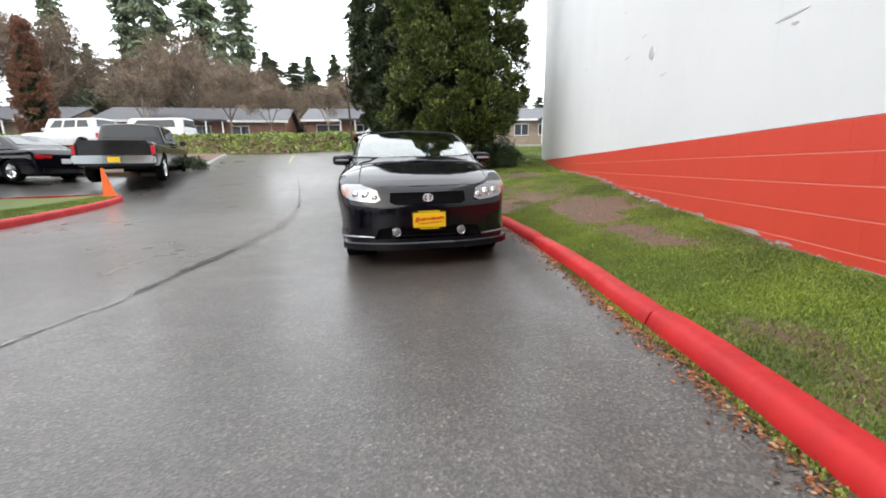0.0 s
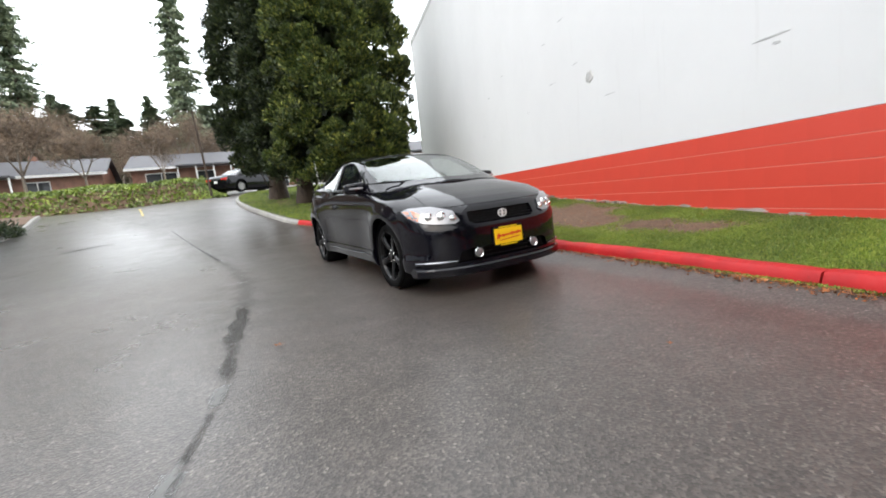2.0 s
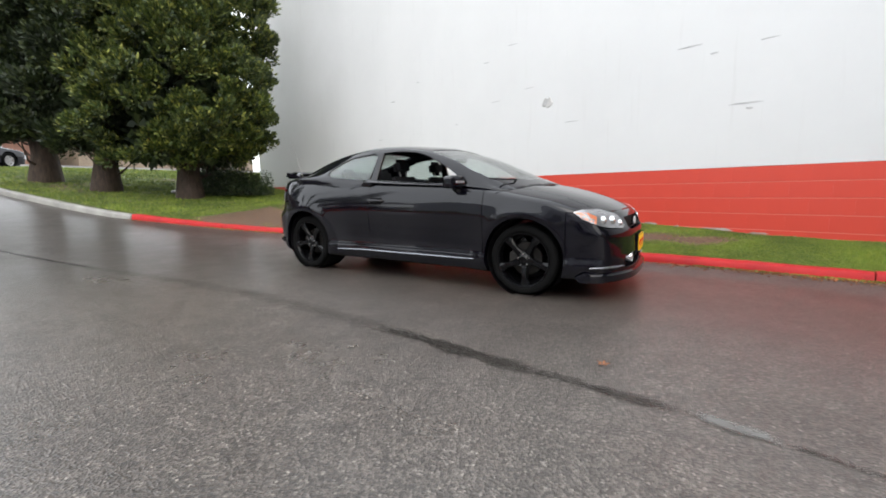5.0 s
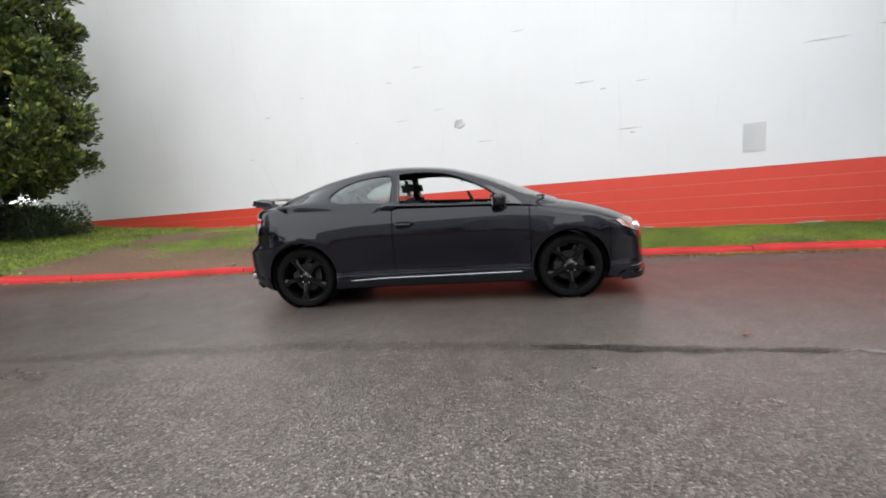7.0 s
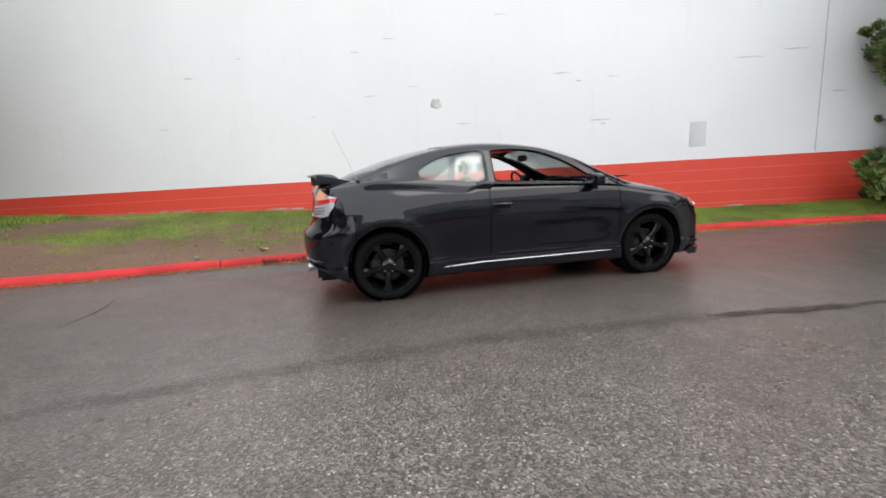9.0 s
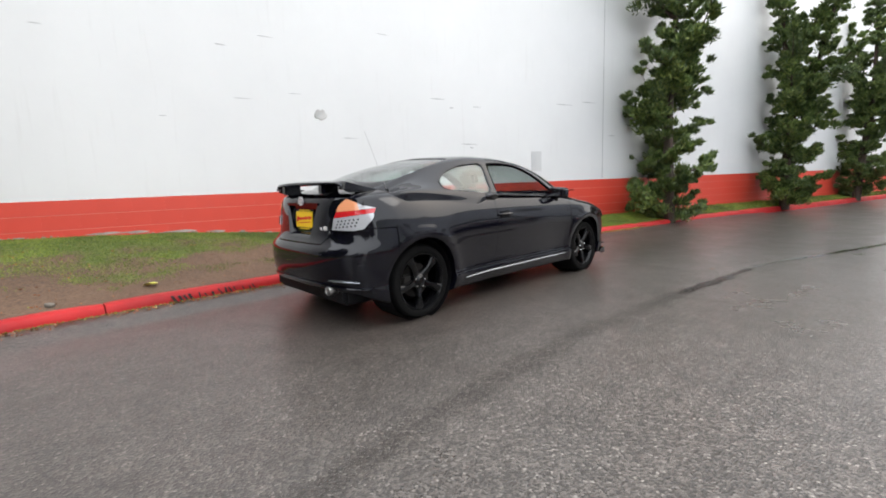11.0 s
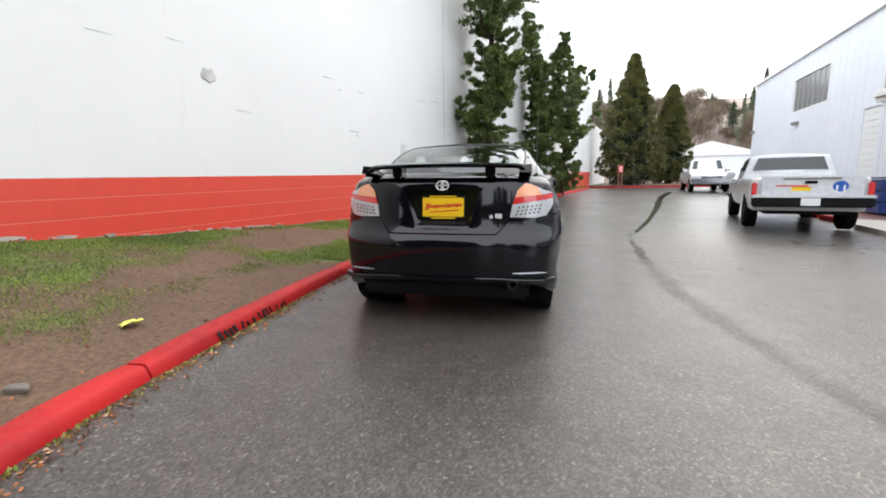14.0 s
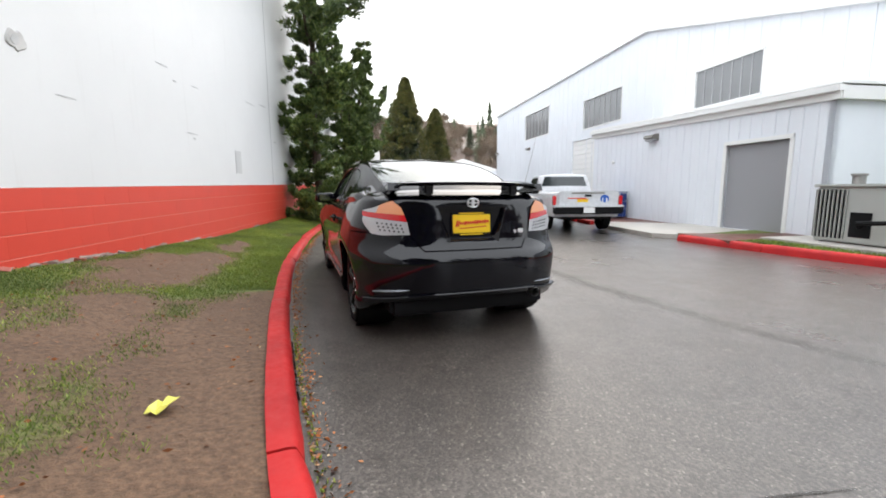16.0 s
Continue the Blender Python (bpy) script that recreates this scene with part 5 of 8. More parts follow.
# ---- foliage helpers ----
def leaf_mesh(name, centres, ways, length, width, material, parent=None, rng=None):
    """Many small pointed leaves: one four-cornered leaf for each centre."""
    n = len(centres)
    side = np.cross(ways, rng.normal(size=(n, 3)))
    side /= np.linalg.norm(side, axis=1)[:, None] + 1e-9
    l = (length * rng.uniform(0.6, 1.4, n))[:, None]
    w = (width * rng.uniform(0.6, 1.4, n))[:, None]
    v = np.empty((n, 4, 3))
    v[:, 0] = centres - ways * l * 0.5
    v[:, 1] = centres + side * w * 0.5
    v[:, 2] = centres + ways * l * 0.5
    v[:, 3] = centres - side * w * 0.5
    me = bpy.data.meshes.new(name)
    me.vertices.add(4 * n)
    me.vertices.foreach_set("co", v.reshape(-1))
    me.loops.add(4 * n)
    me.loops.foreach_set("vertex_index", np.arange(4 * n, dtype=np.int32))
    me.polygons.add(n)
    me.polygons.foreach_set("loop_start", np.arange(0, 4 * n, 4, dtype=np.int32))
    me.polygons.foreach_set("loop_total", np.full(n, 4, dtype=np.int32))
    me.update(calc_edges=True)
    me.materials.append(material)
    ob = new(name, me)
    if parent is not None:
        ob.parent = parent
    return ob


def unit(v):
    return v / (np.linalg.norm(v, axis=-1)[..., None] + 1e-9)


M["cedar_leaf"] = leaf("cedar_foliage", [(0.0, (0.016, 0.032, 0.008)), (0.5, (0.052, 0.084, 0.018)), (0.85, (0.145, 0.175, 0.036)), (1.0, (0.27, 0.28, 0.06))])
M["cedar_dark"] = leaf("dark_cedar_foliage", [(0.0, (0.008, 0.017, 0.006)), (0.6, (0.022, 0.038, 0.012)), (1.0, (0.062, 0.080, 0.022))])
M["juniper_leaf"] = leaf("juniper_foliage", [(0.0, (0.040, 0.074, 0.020)), (0.5, (0.085, 0.135, 0.034)), (1.0, (0.19, 0.24, 0.066))])
M["brown_cedar"] = leaf("brownish_cedar_foliage", [(0.0, (0.040, 0.056, 0.014)), (0.5, (0.095, 0.105, 0.028)), (1.0, (0.18, 0.140, 0.045))])
M["rust_cedar"] = leaf("rusty_cedar_foliage", [(0.0, (0.11, 0.052, 0.035)), (0.6, (0.22, 0.105, 0.07)), (1.0, (0.32, 0.16, 0.11))])
# far firs: haze and back light are put into this pale green
M["hazed_fir_leaf"] = leaf("hazed_fir_foliage", [(0.0, (0.11, 0.155, 0.10)), (0.6, (0.18, 0.23, 0.15)), (1.0, (0.25, 0.29, 0.19))])
M["twig"] = leaf("bare_twigs", [(0.0, (0.10, 0.070, 0.052)), (0.6, (0.19, 0.138, 0.105)), (1.0, (0.30, 0.235, 0.185))], 0.8)
M["ivy"] = leaf("ivy_leaves", [(0.0, (0.09, 0.14, 0.02)), (0.6, (0.18, 0.25, 0.042)), (1.0, (0.28, 0.33, 0.08))])
M["shrub"] = leaf("dark_shrub_leaves", [(0.0, (0.012, 0.026, 0.010)), (0.7, (0.035, 0.060, 0.022)), (1.0, (0.09, 0.12, 0.05))])
M["grass_blade"] = leaf("grass_blades", [(0.0, (0.060, 0.108, 0.010)), (0.6, (0.155, 0.225, 0.022)), (1.0, (0.31, 0.33, 0.075))], 0.6)


def dense_tree(name, x, y, z, height, radius, material, label, seed, foot=1.3, clumps=420, per=150, trunk_r=0.28, size=0.17, taper=0.75, group="", puff=0.42, power=2.2):
    """A dense evergreen: a trunk, and a crown of many clumps of small leaves."""
    rng = np.random.default_rng(seed)
    tree = thing(name, pose(x, y, z), label, "tree", group)
    bm = bmesh.new()
    pts = [(0.05 * math.sin(i * 1.3 + seed), 0.05 * math.cos(i * 1.7 + seed), height * 0.9 * i / 9 - 0.2) for i in range(10)]
    tube(bm, pts, [trunk_r * (1.35 if i == 0 else 1.0) * (1 - i / 10.5) for i in range(10)], 12)
    mesh_ob("trunk", bm, M["bark"], tree)
    for k in range(7):
        a, zz = rng.uniform(0, 6.28), rng.uniform(foot * 0.35, foot * 1.3)
        bm = bmesh.new()
        r = radius * rng.uniform(0.35, 0.6)
        tube(bm, [(0, 0, zz), (r * 0.5 * math.cos(a), r * 0.5 * math.sin(a), zz + 0.15 * r), (r * math.cos(a + 0.2), r * math.sin(a + 0.2), zz + 0.7 * r)], [0.05, 0.03, 0.012], 6)
        mesh_ob("limb", bm, M["bark"], tree)
    t = rng.uniform(0, 1, clumps) ** 0.85
    ang = rng.uniform(0, 2 * math.pi, clumps)
    prof = np.where(t < 0.10, 0.62 + 3.8 * t, 1.0) * (1 - t ** power * taper) * (1 + 0.10 * np.sin(ang * 3 + seed + t * 9) + 0.08 * np.sin(ang * 5 - t * 17))
    rad = radius * prof * rng.uniform(0.70, 0.98, clumps)
    c = np.stack([rad * np.cos(ang), rad * np.sin(ang), foot + t * (height - foot)], 1)
    out = unit(np.stack([np.cos(ang), np.sin(ang), np.full(clumps, 0.55)], 1))
    spread = puff * rng.uniform(0.65, 1.35, clumps)
    idx = np.repeat(np.arange(clumps), per)
    g = unit(rng.normal(size=(clumps * per, 3)) + out[idx] * 0.8)
    p = c[idx] + g * (spread[idx] * rng.uniform(0.55, 1.08, len(idx)))[:, None] * np.array([1, 1, 0.8])
    ways = unit(g * 0.8 + out[idx] * 0.4 + np.array([0, 0, 0.35]) + rng.normal(size=p.shape) * 0.35)
    leaf_mesh("crown", p, ways, size, size * 0.42, material, tree, rng)
    # inner mass so that the middle is not see-through; crown shade put into its dark leaves
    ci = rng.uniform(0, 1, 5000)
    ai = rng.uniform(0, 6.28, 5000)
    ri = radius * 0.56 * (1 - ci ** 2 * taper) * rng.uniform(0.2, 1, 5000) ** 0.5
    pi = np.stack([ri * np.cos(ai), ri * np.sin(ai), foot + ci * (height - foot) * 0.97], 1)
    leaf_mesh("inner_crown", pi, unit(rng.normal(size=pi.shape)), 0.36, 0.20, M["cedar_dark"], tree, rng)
    return tree


# three tall cedars on the lawn corner
CEDARS = "cedars on the lawn"
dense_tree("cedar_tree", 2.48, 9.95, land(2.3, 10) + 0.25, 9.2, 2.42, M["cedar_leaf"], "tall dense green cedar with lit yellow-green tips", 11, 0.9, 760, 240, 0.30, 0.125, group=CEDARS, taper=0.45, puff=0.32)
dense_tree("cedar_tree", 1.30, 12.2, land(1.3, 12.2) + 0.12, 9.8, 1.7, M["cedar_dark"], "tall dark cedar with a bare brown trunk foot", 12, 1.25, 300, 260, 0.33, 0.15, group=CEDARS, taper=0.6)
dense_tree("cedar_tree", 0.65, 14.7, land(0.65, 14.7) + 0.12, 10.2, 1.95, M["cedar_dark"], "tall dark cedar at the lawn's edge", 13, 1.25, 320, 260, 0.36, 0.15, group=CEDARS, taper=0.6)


def shrub(name, x, y, z, rx, ry, rz, material, label, seed, n=5000, size=0.07):
    rng = np.random.default_rng(seed)
    ob = thing(name, pose(x, y, z), label, "shrub")
    d = unit(rng.normal(size=(n, 3)))
    d[:, 2] = np.abs(d[:, 2])
    k = rng.uniform(0.55, 1.0, n) * (1 + 0.16 * np.sin(d[:, 0] * 7 + seed) + 0.13 * np.sin(d[:, 1] * 9))
    p = d * k[:, None] * np.array([rx, ry, rz])
    leaf_mesh("foliage", p, unit(d + rng.normal(size=p.shape) * 0.6), size, size * 0.5, material, ob, rng)
    bm = bmesh.new()
    for i in range(9):
        a = rng.uniform(0, 6.28)
        tube(bm, [(0, 0, -0.1), (rx * 0.4 * math.cos(a), ry * 0.4 * math.sin(a), rz * 0.45), (rx * 0.7 * math.cos(a), ry * 0.7 * math.sin(a), rz * 0.7)], [0.03, 0.02, 0.008], 6)
    mesh_ob("stem", bm, M["bark"], ob)
    return ob


shrub("evergreen_shrub", 3.85, 9.9, 0.75, 1.05, 1.3, 0.75, M["shrub"], "dark evergreen shrub against the wall foot", 5, 9000)
shrub("evergreen_shrub", 4.7, 12.3, 1.0, 1.2, 1.3, 0.95, M["shrub"], "dark evergreen shrub at the wall corner", 6, 8000)


def juniper(name, s, off, height, label, seed, width=1.35, leaders=1, arms=()):
    """A twisted upright juniper: layered boughs that curl up at their tips, and bare-armed leaders."""
    rng = np.random.default_rng(seed)
    p0 = on_wall(s, -off)
    z0 = lawn_height(p0.x, p0.y) if p0.y > -33 else land(p0.x, p0.y)
    tree = thing(name, pose(p0.x, p0.y, z0), label, "tree", "junipers along the wall")
    allp, allw = [], []
    u = np.linspace(0, 1, 8)
    def bough(base, way, length, lift, thick, name="bough", curl=0.5, fill=1.0):
        side = np.array([-way[1], way[0], 0.0]) * rng.uniform(-0.2, 0.2)
        spine = base + way * (length * u)[:, None] + side * (length * np.sin(u * 3.1))[:, None] + np.stack([0 * u, 0 * u, length * (lift * u + curl * u ** 2.6)], 1)
        bm = bmesh.new()
        tube(bm, spine.tolist(), [float(max(0.03 * length * (1 - 0.93 * k), 0.006)) for k in u], 6)
        mesh_ob(name, bm, M["bark"], tree)
        tufts = max(5, int(length * 13 * fill))
        for j in range(tufts):
            k = rng.uniform(0.22, 1.0) if j else 1.0
            q = np.array([np.interp(k, u, spine[:, m]) for m in range(3)])
            r = thick * (1.0 - 0.66 * k) * rng.uniform(0.6, 1.25)
            q = q + rng.normal(size=3) * r * np.array([0.9, 0.9, 0.35])
            n = int(95 * min(1.0, r / 0.16) + 35)
            d = unit(rng.normal(size=(n, 3)) + np.array([0, 0, 0.55]) + way * 0.5)
            allp.append(q + d * (r * rng.uniform(0.2, 1.25, n))[:, None] * np.array([1, 1, 0.7]))
            allw.append(unit(d * 0.7 + way * 0.35 + np.array([0, 0, 0.6]) + rng.normal(size=(n, 3)) * 0.35))
    # trunk and its leaders
    tops = []
    for k in range(leaders):
        a = rng.uniform(0, 6.28)
        rise = height * (1.0 if k == 0 else rng.uniform(0.78, 0.95))
        split = 0.45 if leaders > 1 else 0.0
        dx, dy = 0.85 * math.cos(2.2 * k + seed), 0.85 * math.sin(2.2 * k + seed)
        pts = []
        for i in range(10):
            t = i / 9
            f = max(0.0, t - split) / (1 - split) if leaders > 1 else 0.0
            pts.append((0.10 * math.sin(5 * t + seed) + dx * f ** 0.7, 0.10 * math.cos(4 * t + seed) + dy * f ** 0.7, rise * t - 0.1))
        bm = bmesh.new()
        tube(bm, pts, [0.13 * (1 - 0.9 * i / 9) + 0.01 for i in range(10)], 8)
        mesh_ob("trunk" if k == 0 else "leader", bm, M["bark"], tree)
        px = np.array(pts)
        tops.append(px)
        low = 0.02 if k == 0 else split + 0.02
        count = int((1 - low) * rise * 12)
        for j in range(count):
            t = low + (0.99 - low) * (j + rng.uniform(0, 1)) / count
            base = np.array([np.interp(t * 9, range(10), px[:, m]) for m in range(3)])
            b = rng.uniform(0, 6.28)
            reach = width * (0.95 if t < 0.12 else 1.0) * (1 - t) ** 0.62 * rng.uniform(0.55, 1.15)
            if leaders > 1 and t > split:
                reach = width * 0.42 * (1 - (t - split) / (1 - split)) ** 0.8 * rng.uniform(0.5, 1.2) + 0.10
            reach = max(reach, 0.16)
            bough(base, np.array([math.cos(b), math.sin(b), 0.0]), reach, rng.uniform(-0.05, 0.25), 0.12 + 0.10 * min(reach, 1.2), curl=rng.uniform(0.15, 0.5))
    for t, b, reach, lift, curl in arms:
        px = tops[0]
        base = np.array([np.interp(t * 9, range(10), px[:, m]) for m in range(3)])
        c = math.radians(b + 90 + WALL_TURN)
        bough(base, np.array([math.cos(c), math.sin(c), 0.0]), reach, lift, 0.26, curl=curl, fill=1.6)
    leaf_mesh("crown", np.concatenate(allp), np.concatenate(allw), 0.13, 0.036, M["juniper_leaf"], tree, rng)
    return tree


# arms: height share, heading from the wall's line, reach, rise and curl
juniper("juniper_tree", -8.35, 0.85, 7.9, "tall twisted green juniper close to the white wall", 31, 1.22, 1, ((0.68, 92, 2.1, 0.35, 0.5), (0.62, 15, 2.0, 0.4, 0.5), (0.74, -50, 1.1, 0.6, 0.6), (0.82, 80, 1.4, 0.6, 0.6), (0.70, 170, 1.7, 0.4, 0.6), (0.80, 25, 1.3, 0.6, 0.5), (0.48, 60, 1.7, 0.1, 0.5), (0.40, 20, 1.7, 0.05, 0.4)))
juniper("juniper_tree", -14.3, 0.8, 7.4, "twisted juniper with forked tips against the wall", 32, 1.15, 3, ((0.42, 20, 1.7, 0.5, 0.7), (0.45, 100, 1.7, 0.5, 0.6), (0.66, 70, 1.2, 0.6, 0.6)))
juniper("juniper_tree", -20.0, 0.7, 7.2, "slim twisted juniper near the far end of the wall", 33, 1.1, 3, ((0.4, 110, 1.7, 0.4, 0.7), (0.5, 30, 1.5, 0.5, 0.7), (0.62, 80, 1.3, 0.6, 0.7)))

# two brownish cedars past the end of the wall
dense_tree("cedar_tree", -9.6, -36.2, 0.25, 11.0, 2.95, M["brown_cedar"], "broad cone-shaped cedar, browned at the top", 41, 0.3, 520, 130, 0.3, 0.16, taper=0.97, puff=0.34, power=1.5)
dense_tree("cedar_tree", -14.4, -41.5, 0.3, 9.4, 2.35, M["brown_cedar"], "cone-shaped cedar with browned foliage", 42, 0.3, 460, 120, 0.3, 0.16, taper=0.97, puff=0.34, power=1.5)
dense_tree("cedar_tree", -26.6, 33.5, land(-28, 33), 9.6, 1.35, M["rust_cedar"], "rust-brown columnar cedar by the houses", 43, 0.5, 260, 110, 0.2, 0.17, taper=0.85, puff=0.30)


# ---- far woods ----
def fir(seed, height, radius, material, dense=1.0, bare=0.25):
    rng = np.random.default_rng(seed)
    tree = thing("fir_tree", Matrix(), "tall conifer in the far woods, its foliage paled for haze", "tree", "far conifers")
    bm = bmesh.new()
    tube(bm, [(0, 0, -0.5), (0.1, 0, height * 0.5), (0, 0.1, height)], [height * 0.009, height * 0.006, 0.03], 7)
    mesh_ob("trunk", bm, M["bark"], tree)
    P, W = [], []
    levels = int(40 * dense)
    for i in range(levels):
        t = bare + (1 - bare) * (i + rng.uniform(-0.3, 0.3)) / levels
        r = radius * (1 - t) ** 0.75 * rng.uniform(0.65, 1.2) + 0.15
        for k in range(7):
            a = rng.uniform(0, 6.28)
            m = 70
            u = rng.uniform(0.08, 1, m)
            d = np.array([math.cos(a), math.sin(a), 0])
            rr = r * rng.uniform(0.6, 1.1)
            pp = np.array([0, 0, height * t]) + d * (rr * u)[:, None] + np.stack([rng.normal(size=m) * 0.12 * rr, rng.normal(size=m) * 0.12 * rr, -0.30 * rr * u ** 1.5 + rng.normal(size=m) * 0.10], 1)
            P.append(pp)
            W.append(unit(d + np.array([0, 0, -0.45]) + rng.normal(size=(m, 3)) * 0.5))
    leaf_mesh("crown", np.concatenate(P), np.concatenate(W), height * 0.017, height * 0.0062, material, tree, rng)
    return tree


def bare_tree(seed, height, label, name="bare_tree"):
    rng = np.random.default_rng(seed)
    tree = thing(name, Matrix(), label, "tree", "bare trees")
    bm = bmesh.new()
    tips = []
    def grow(p, d, l, r, depth):
        q = p + d * l
        tube(bm, [p, q], [r, r * 0.65], 5, False)
        if depth == 0:
            tips.append((p, q, l))
            return
        for _ in range(3):
            e = (d + Vector(rng.normal(size=3)) * 0.42 + Vector((0, 0, 0.12))).normalized()
            grow(q, e, l * rng.uniform(0.6, 0.8), r * 0.55, depth - 1)
    grow(Vector((0, 0, -0.3)), Vector((0, 0, 1)), height * 0.30, height * 0.018, 4)
    mesh_ob("trunk", bm, M["hazed_bark"], tree)
    P, W = [], []
    for p, q, l in tips:
        m = 70
        u = rng.uniform(-0.6, 1.5, m)[:, None]
        d = np.array(q - p)
        P.append(np.array(p) + d * u + rng.normal(size=(m, 3)) * l * 0.6)
        W.append(unit(d + rng.normal(size=(m, 3)) * l * 0.8))
    leaf_mesh("twig_crown", np.concatenate(P), np.concatenate(W), height * 0.055, height * 0.0032, M["twig"], tree, rng)
    return tree


# bark of the far bare trees, lightened to stand in for haze
M["hazed_bark"] = concrete("hazed_grey_bark", (0.10, 0.08, 0.06), (0.22, 0.18, 0.14))
rng = random.Random(77)
firs = [fir(60 + k, 22 + 2 * k, 2.5 + 0.2 * k, M["hazed_fir_leaf"], 1.0, b) for k, b in enumerate((0.08, 0.15, 0.22, 0.05))]
bares = [bare_tree(80 + k, 11 + k, "brown leafless tree behind the houses") for k in range(3)]


def put(src, used, x, y, z, s, turn, broad=1.0):
    m = pose(x, y, z, 0, 0, turn) @ Matrix.Diagonal((s * broad, s * broad, s, 1))
    if src not in used:
        used.add(src)
        src.matrix_world = m
        return src
    ob = copy_thing(src, m)
    return ob


used = set()
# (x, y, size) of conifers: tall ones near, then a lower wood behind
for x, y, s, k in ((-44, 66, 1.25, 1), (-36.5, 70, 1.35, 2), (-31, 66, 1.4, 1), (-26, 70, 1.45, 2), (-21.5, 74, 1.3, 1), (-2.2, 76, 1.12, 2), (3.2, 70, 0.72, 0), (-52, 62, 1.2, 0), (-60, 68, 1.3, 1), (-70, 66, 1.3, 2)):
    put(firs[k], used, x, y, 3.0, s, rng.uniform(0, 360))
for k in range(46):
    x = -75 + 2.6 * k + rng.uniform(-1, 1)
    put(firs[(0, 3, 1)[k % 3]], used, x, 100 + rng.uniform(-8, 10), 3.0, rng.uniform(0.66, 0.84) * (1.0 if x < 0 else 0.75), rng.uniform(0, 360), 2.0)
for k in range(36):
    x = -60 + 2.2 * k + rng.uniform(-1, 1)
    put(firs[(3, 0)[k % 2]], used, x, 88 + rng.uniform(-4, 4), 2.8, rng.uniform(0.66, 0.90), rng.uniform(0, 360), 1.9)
for k in range(34):
    x = -66 + 2.0 * k + rng.uniform(-1, 1)
    put(bares[k % 3], used, x, 54 + rng.uniform(-4, 10), 2.2, (rng.uniform(0.6, 1.25) if x < -14 else rng.uniform(0.45, 0.7)), rng.uniform(0, 360))
for x, y, s in ((-13, 36, 0.62), (-9.2, 34, 0.45), (-4.5, 35, 0.5), (-20, 36, 0.6)):
    put(bares[1], used, x, y, 2.6, s, rng.uniform(0, 360))
# wooded slope beyond the far end of the drive
for k in range(170):
    x = -88 + 0.56 * k + rng.uniform(-2, 2)
    y = -82 - 52 * rng.random() ** 0.8
    put(bares[k % 3], used, x, y, 0.1 + 0.30 * (-76 - y), rng.uniform(0.35, 0.70), rng.uniform(0, 360))
for k in range(26):
    x = -84 + 2.9 * k + rng.uniform(-2, 2)
    y = -104 - rng.uniform(0, 40)
    put(firs[(0, 3, 1)[k % 3]], used, x, y, 0.1 + 0.30 * (-76 - y), rng.uniform(0.28, 0.55), rng.uniform(0, 360), 1.35)
for x, y, s, k in ((-46, -100, 0.72, 0), (-52, -96, 0.6, 3), (-30, -98, 0.62, 0), (-62, -104, 0.75, 3), (-24, -104, 0.66, 3), (-17, -100, 0.6, 0), (-70, -98, 0.7, 1), (-12, -108, 0.62, 3)):
    put(firs[k], used, x, y, 0.2 + 0.30 * (-76 - y), s, rng.uniform(0, 360))
M["woodland"] = concrete("woodland_floor", (0.075, 0.048, 0.036), (0.16, 0.105, 0.080))
hill = sheet("hillside", list(np.linspace(-130, 40, 40)), list(np.linspace(-170, -74, 26)), lambda x, y: 0.5 + 0.30 * (-76 - y) + 1.2 * noise.noise((x * 0.06, y * 0.06, 2)) * min(1.0, (-74 - y) / 12), M["woodland"])
tagged(hill, "brown wooded hillside beyond the drive", "hillside", kind="structure")



# ---- white metal workshop across the drive ----
SHOP = pose(-8.92, -2.89, 0, 0, 0, -10)   # local y along the front, the inside towards -x
shop = thing("workshop_building", SHOP, "white ribbed metal workshop with a lean-to and grey roller door", "building")


def line(s, pts):
    return interp(s, [p[0] for p in pts], [p[1] for p in pts])


EAVE = [(-6.4, 3.22), (2.45, 2.95), (12, 2.7)]
RIDGE = [(-29.5, 7.55), (-7.8, 7.62), (0.3, 5.5), (9, 3.2)]
M["door_grey"] = mat("grey_door_paint", (0.27, 0.27, 0.285), 0.5)
M["roof_trim"] = mat("white_trim", (0.76, 0.76, 0.75), 0.45)
M["mulch"] = concrete("red_bark_mulch", (0.05, 0.018, 0.012), (0.17, 0.06, 0.04))


def front_wall(x, s0, s1, top, holes, thick=0.12, zlow=-0.3):
    """An upright wall at local x with openings (s0, s1, z0, z1), its top following a line."""
    ss = sorted({s0, s1, *[h for o in holes for h in o[:2]], *[p[0] for p in top if s0 < p[0] < s1]})
    bm = bmesh.new()
    for a, b in zip(ss, ss[1:]):
        cut = sorted([(o[2], o[3]) for o in holes if o[0] <= a and o[1] >= b])
        z = zlow
        spans = []
        for c0, c1 in cut:
            spans.append((z, z, c0, c0))
            z = c1
        spans.append((z, z, line(a, top), line(b, top)))
        for za0, zb0, za1, zb1 in spans:
            if za1 - za0 < 0.01:
                continue
            vs = [bm.verts.new((xx, s, zz)) for xx in (x, x - thick) for s, zz in ((a, za0), (b, zb0), (b, zb1), (a, za1))]
            for f in ((0, 1, 2, 3), (7, 6, 5, 4), (0, 4, 5, 1), (1, 5, 6, 2), (2, 6, 7, 3), (3, 7, 4, 0)):
                bm.faces.new([vs[k] for k in f])
    bmesh.ops.remove_doubles(bm, verts=bm.verts, dist=0.0005)
    bmesh.ops.recalc_face_normals(bm, faces=bm.faces)
    return bm


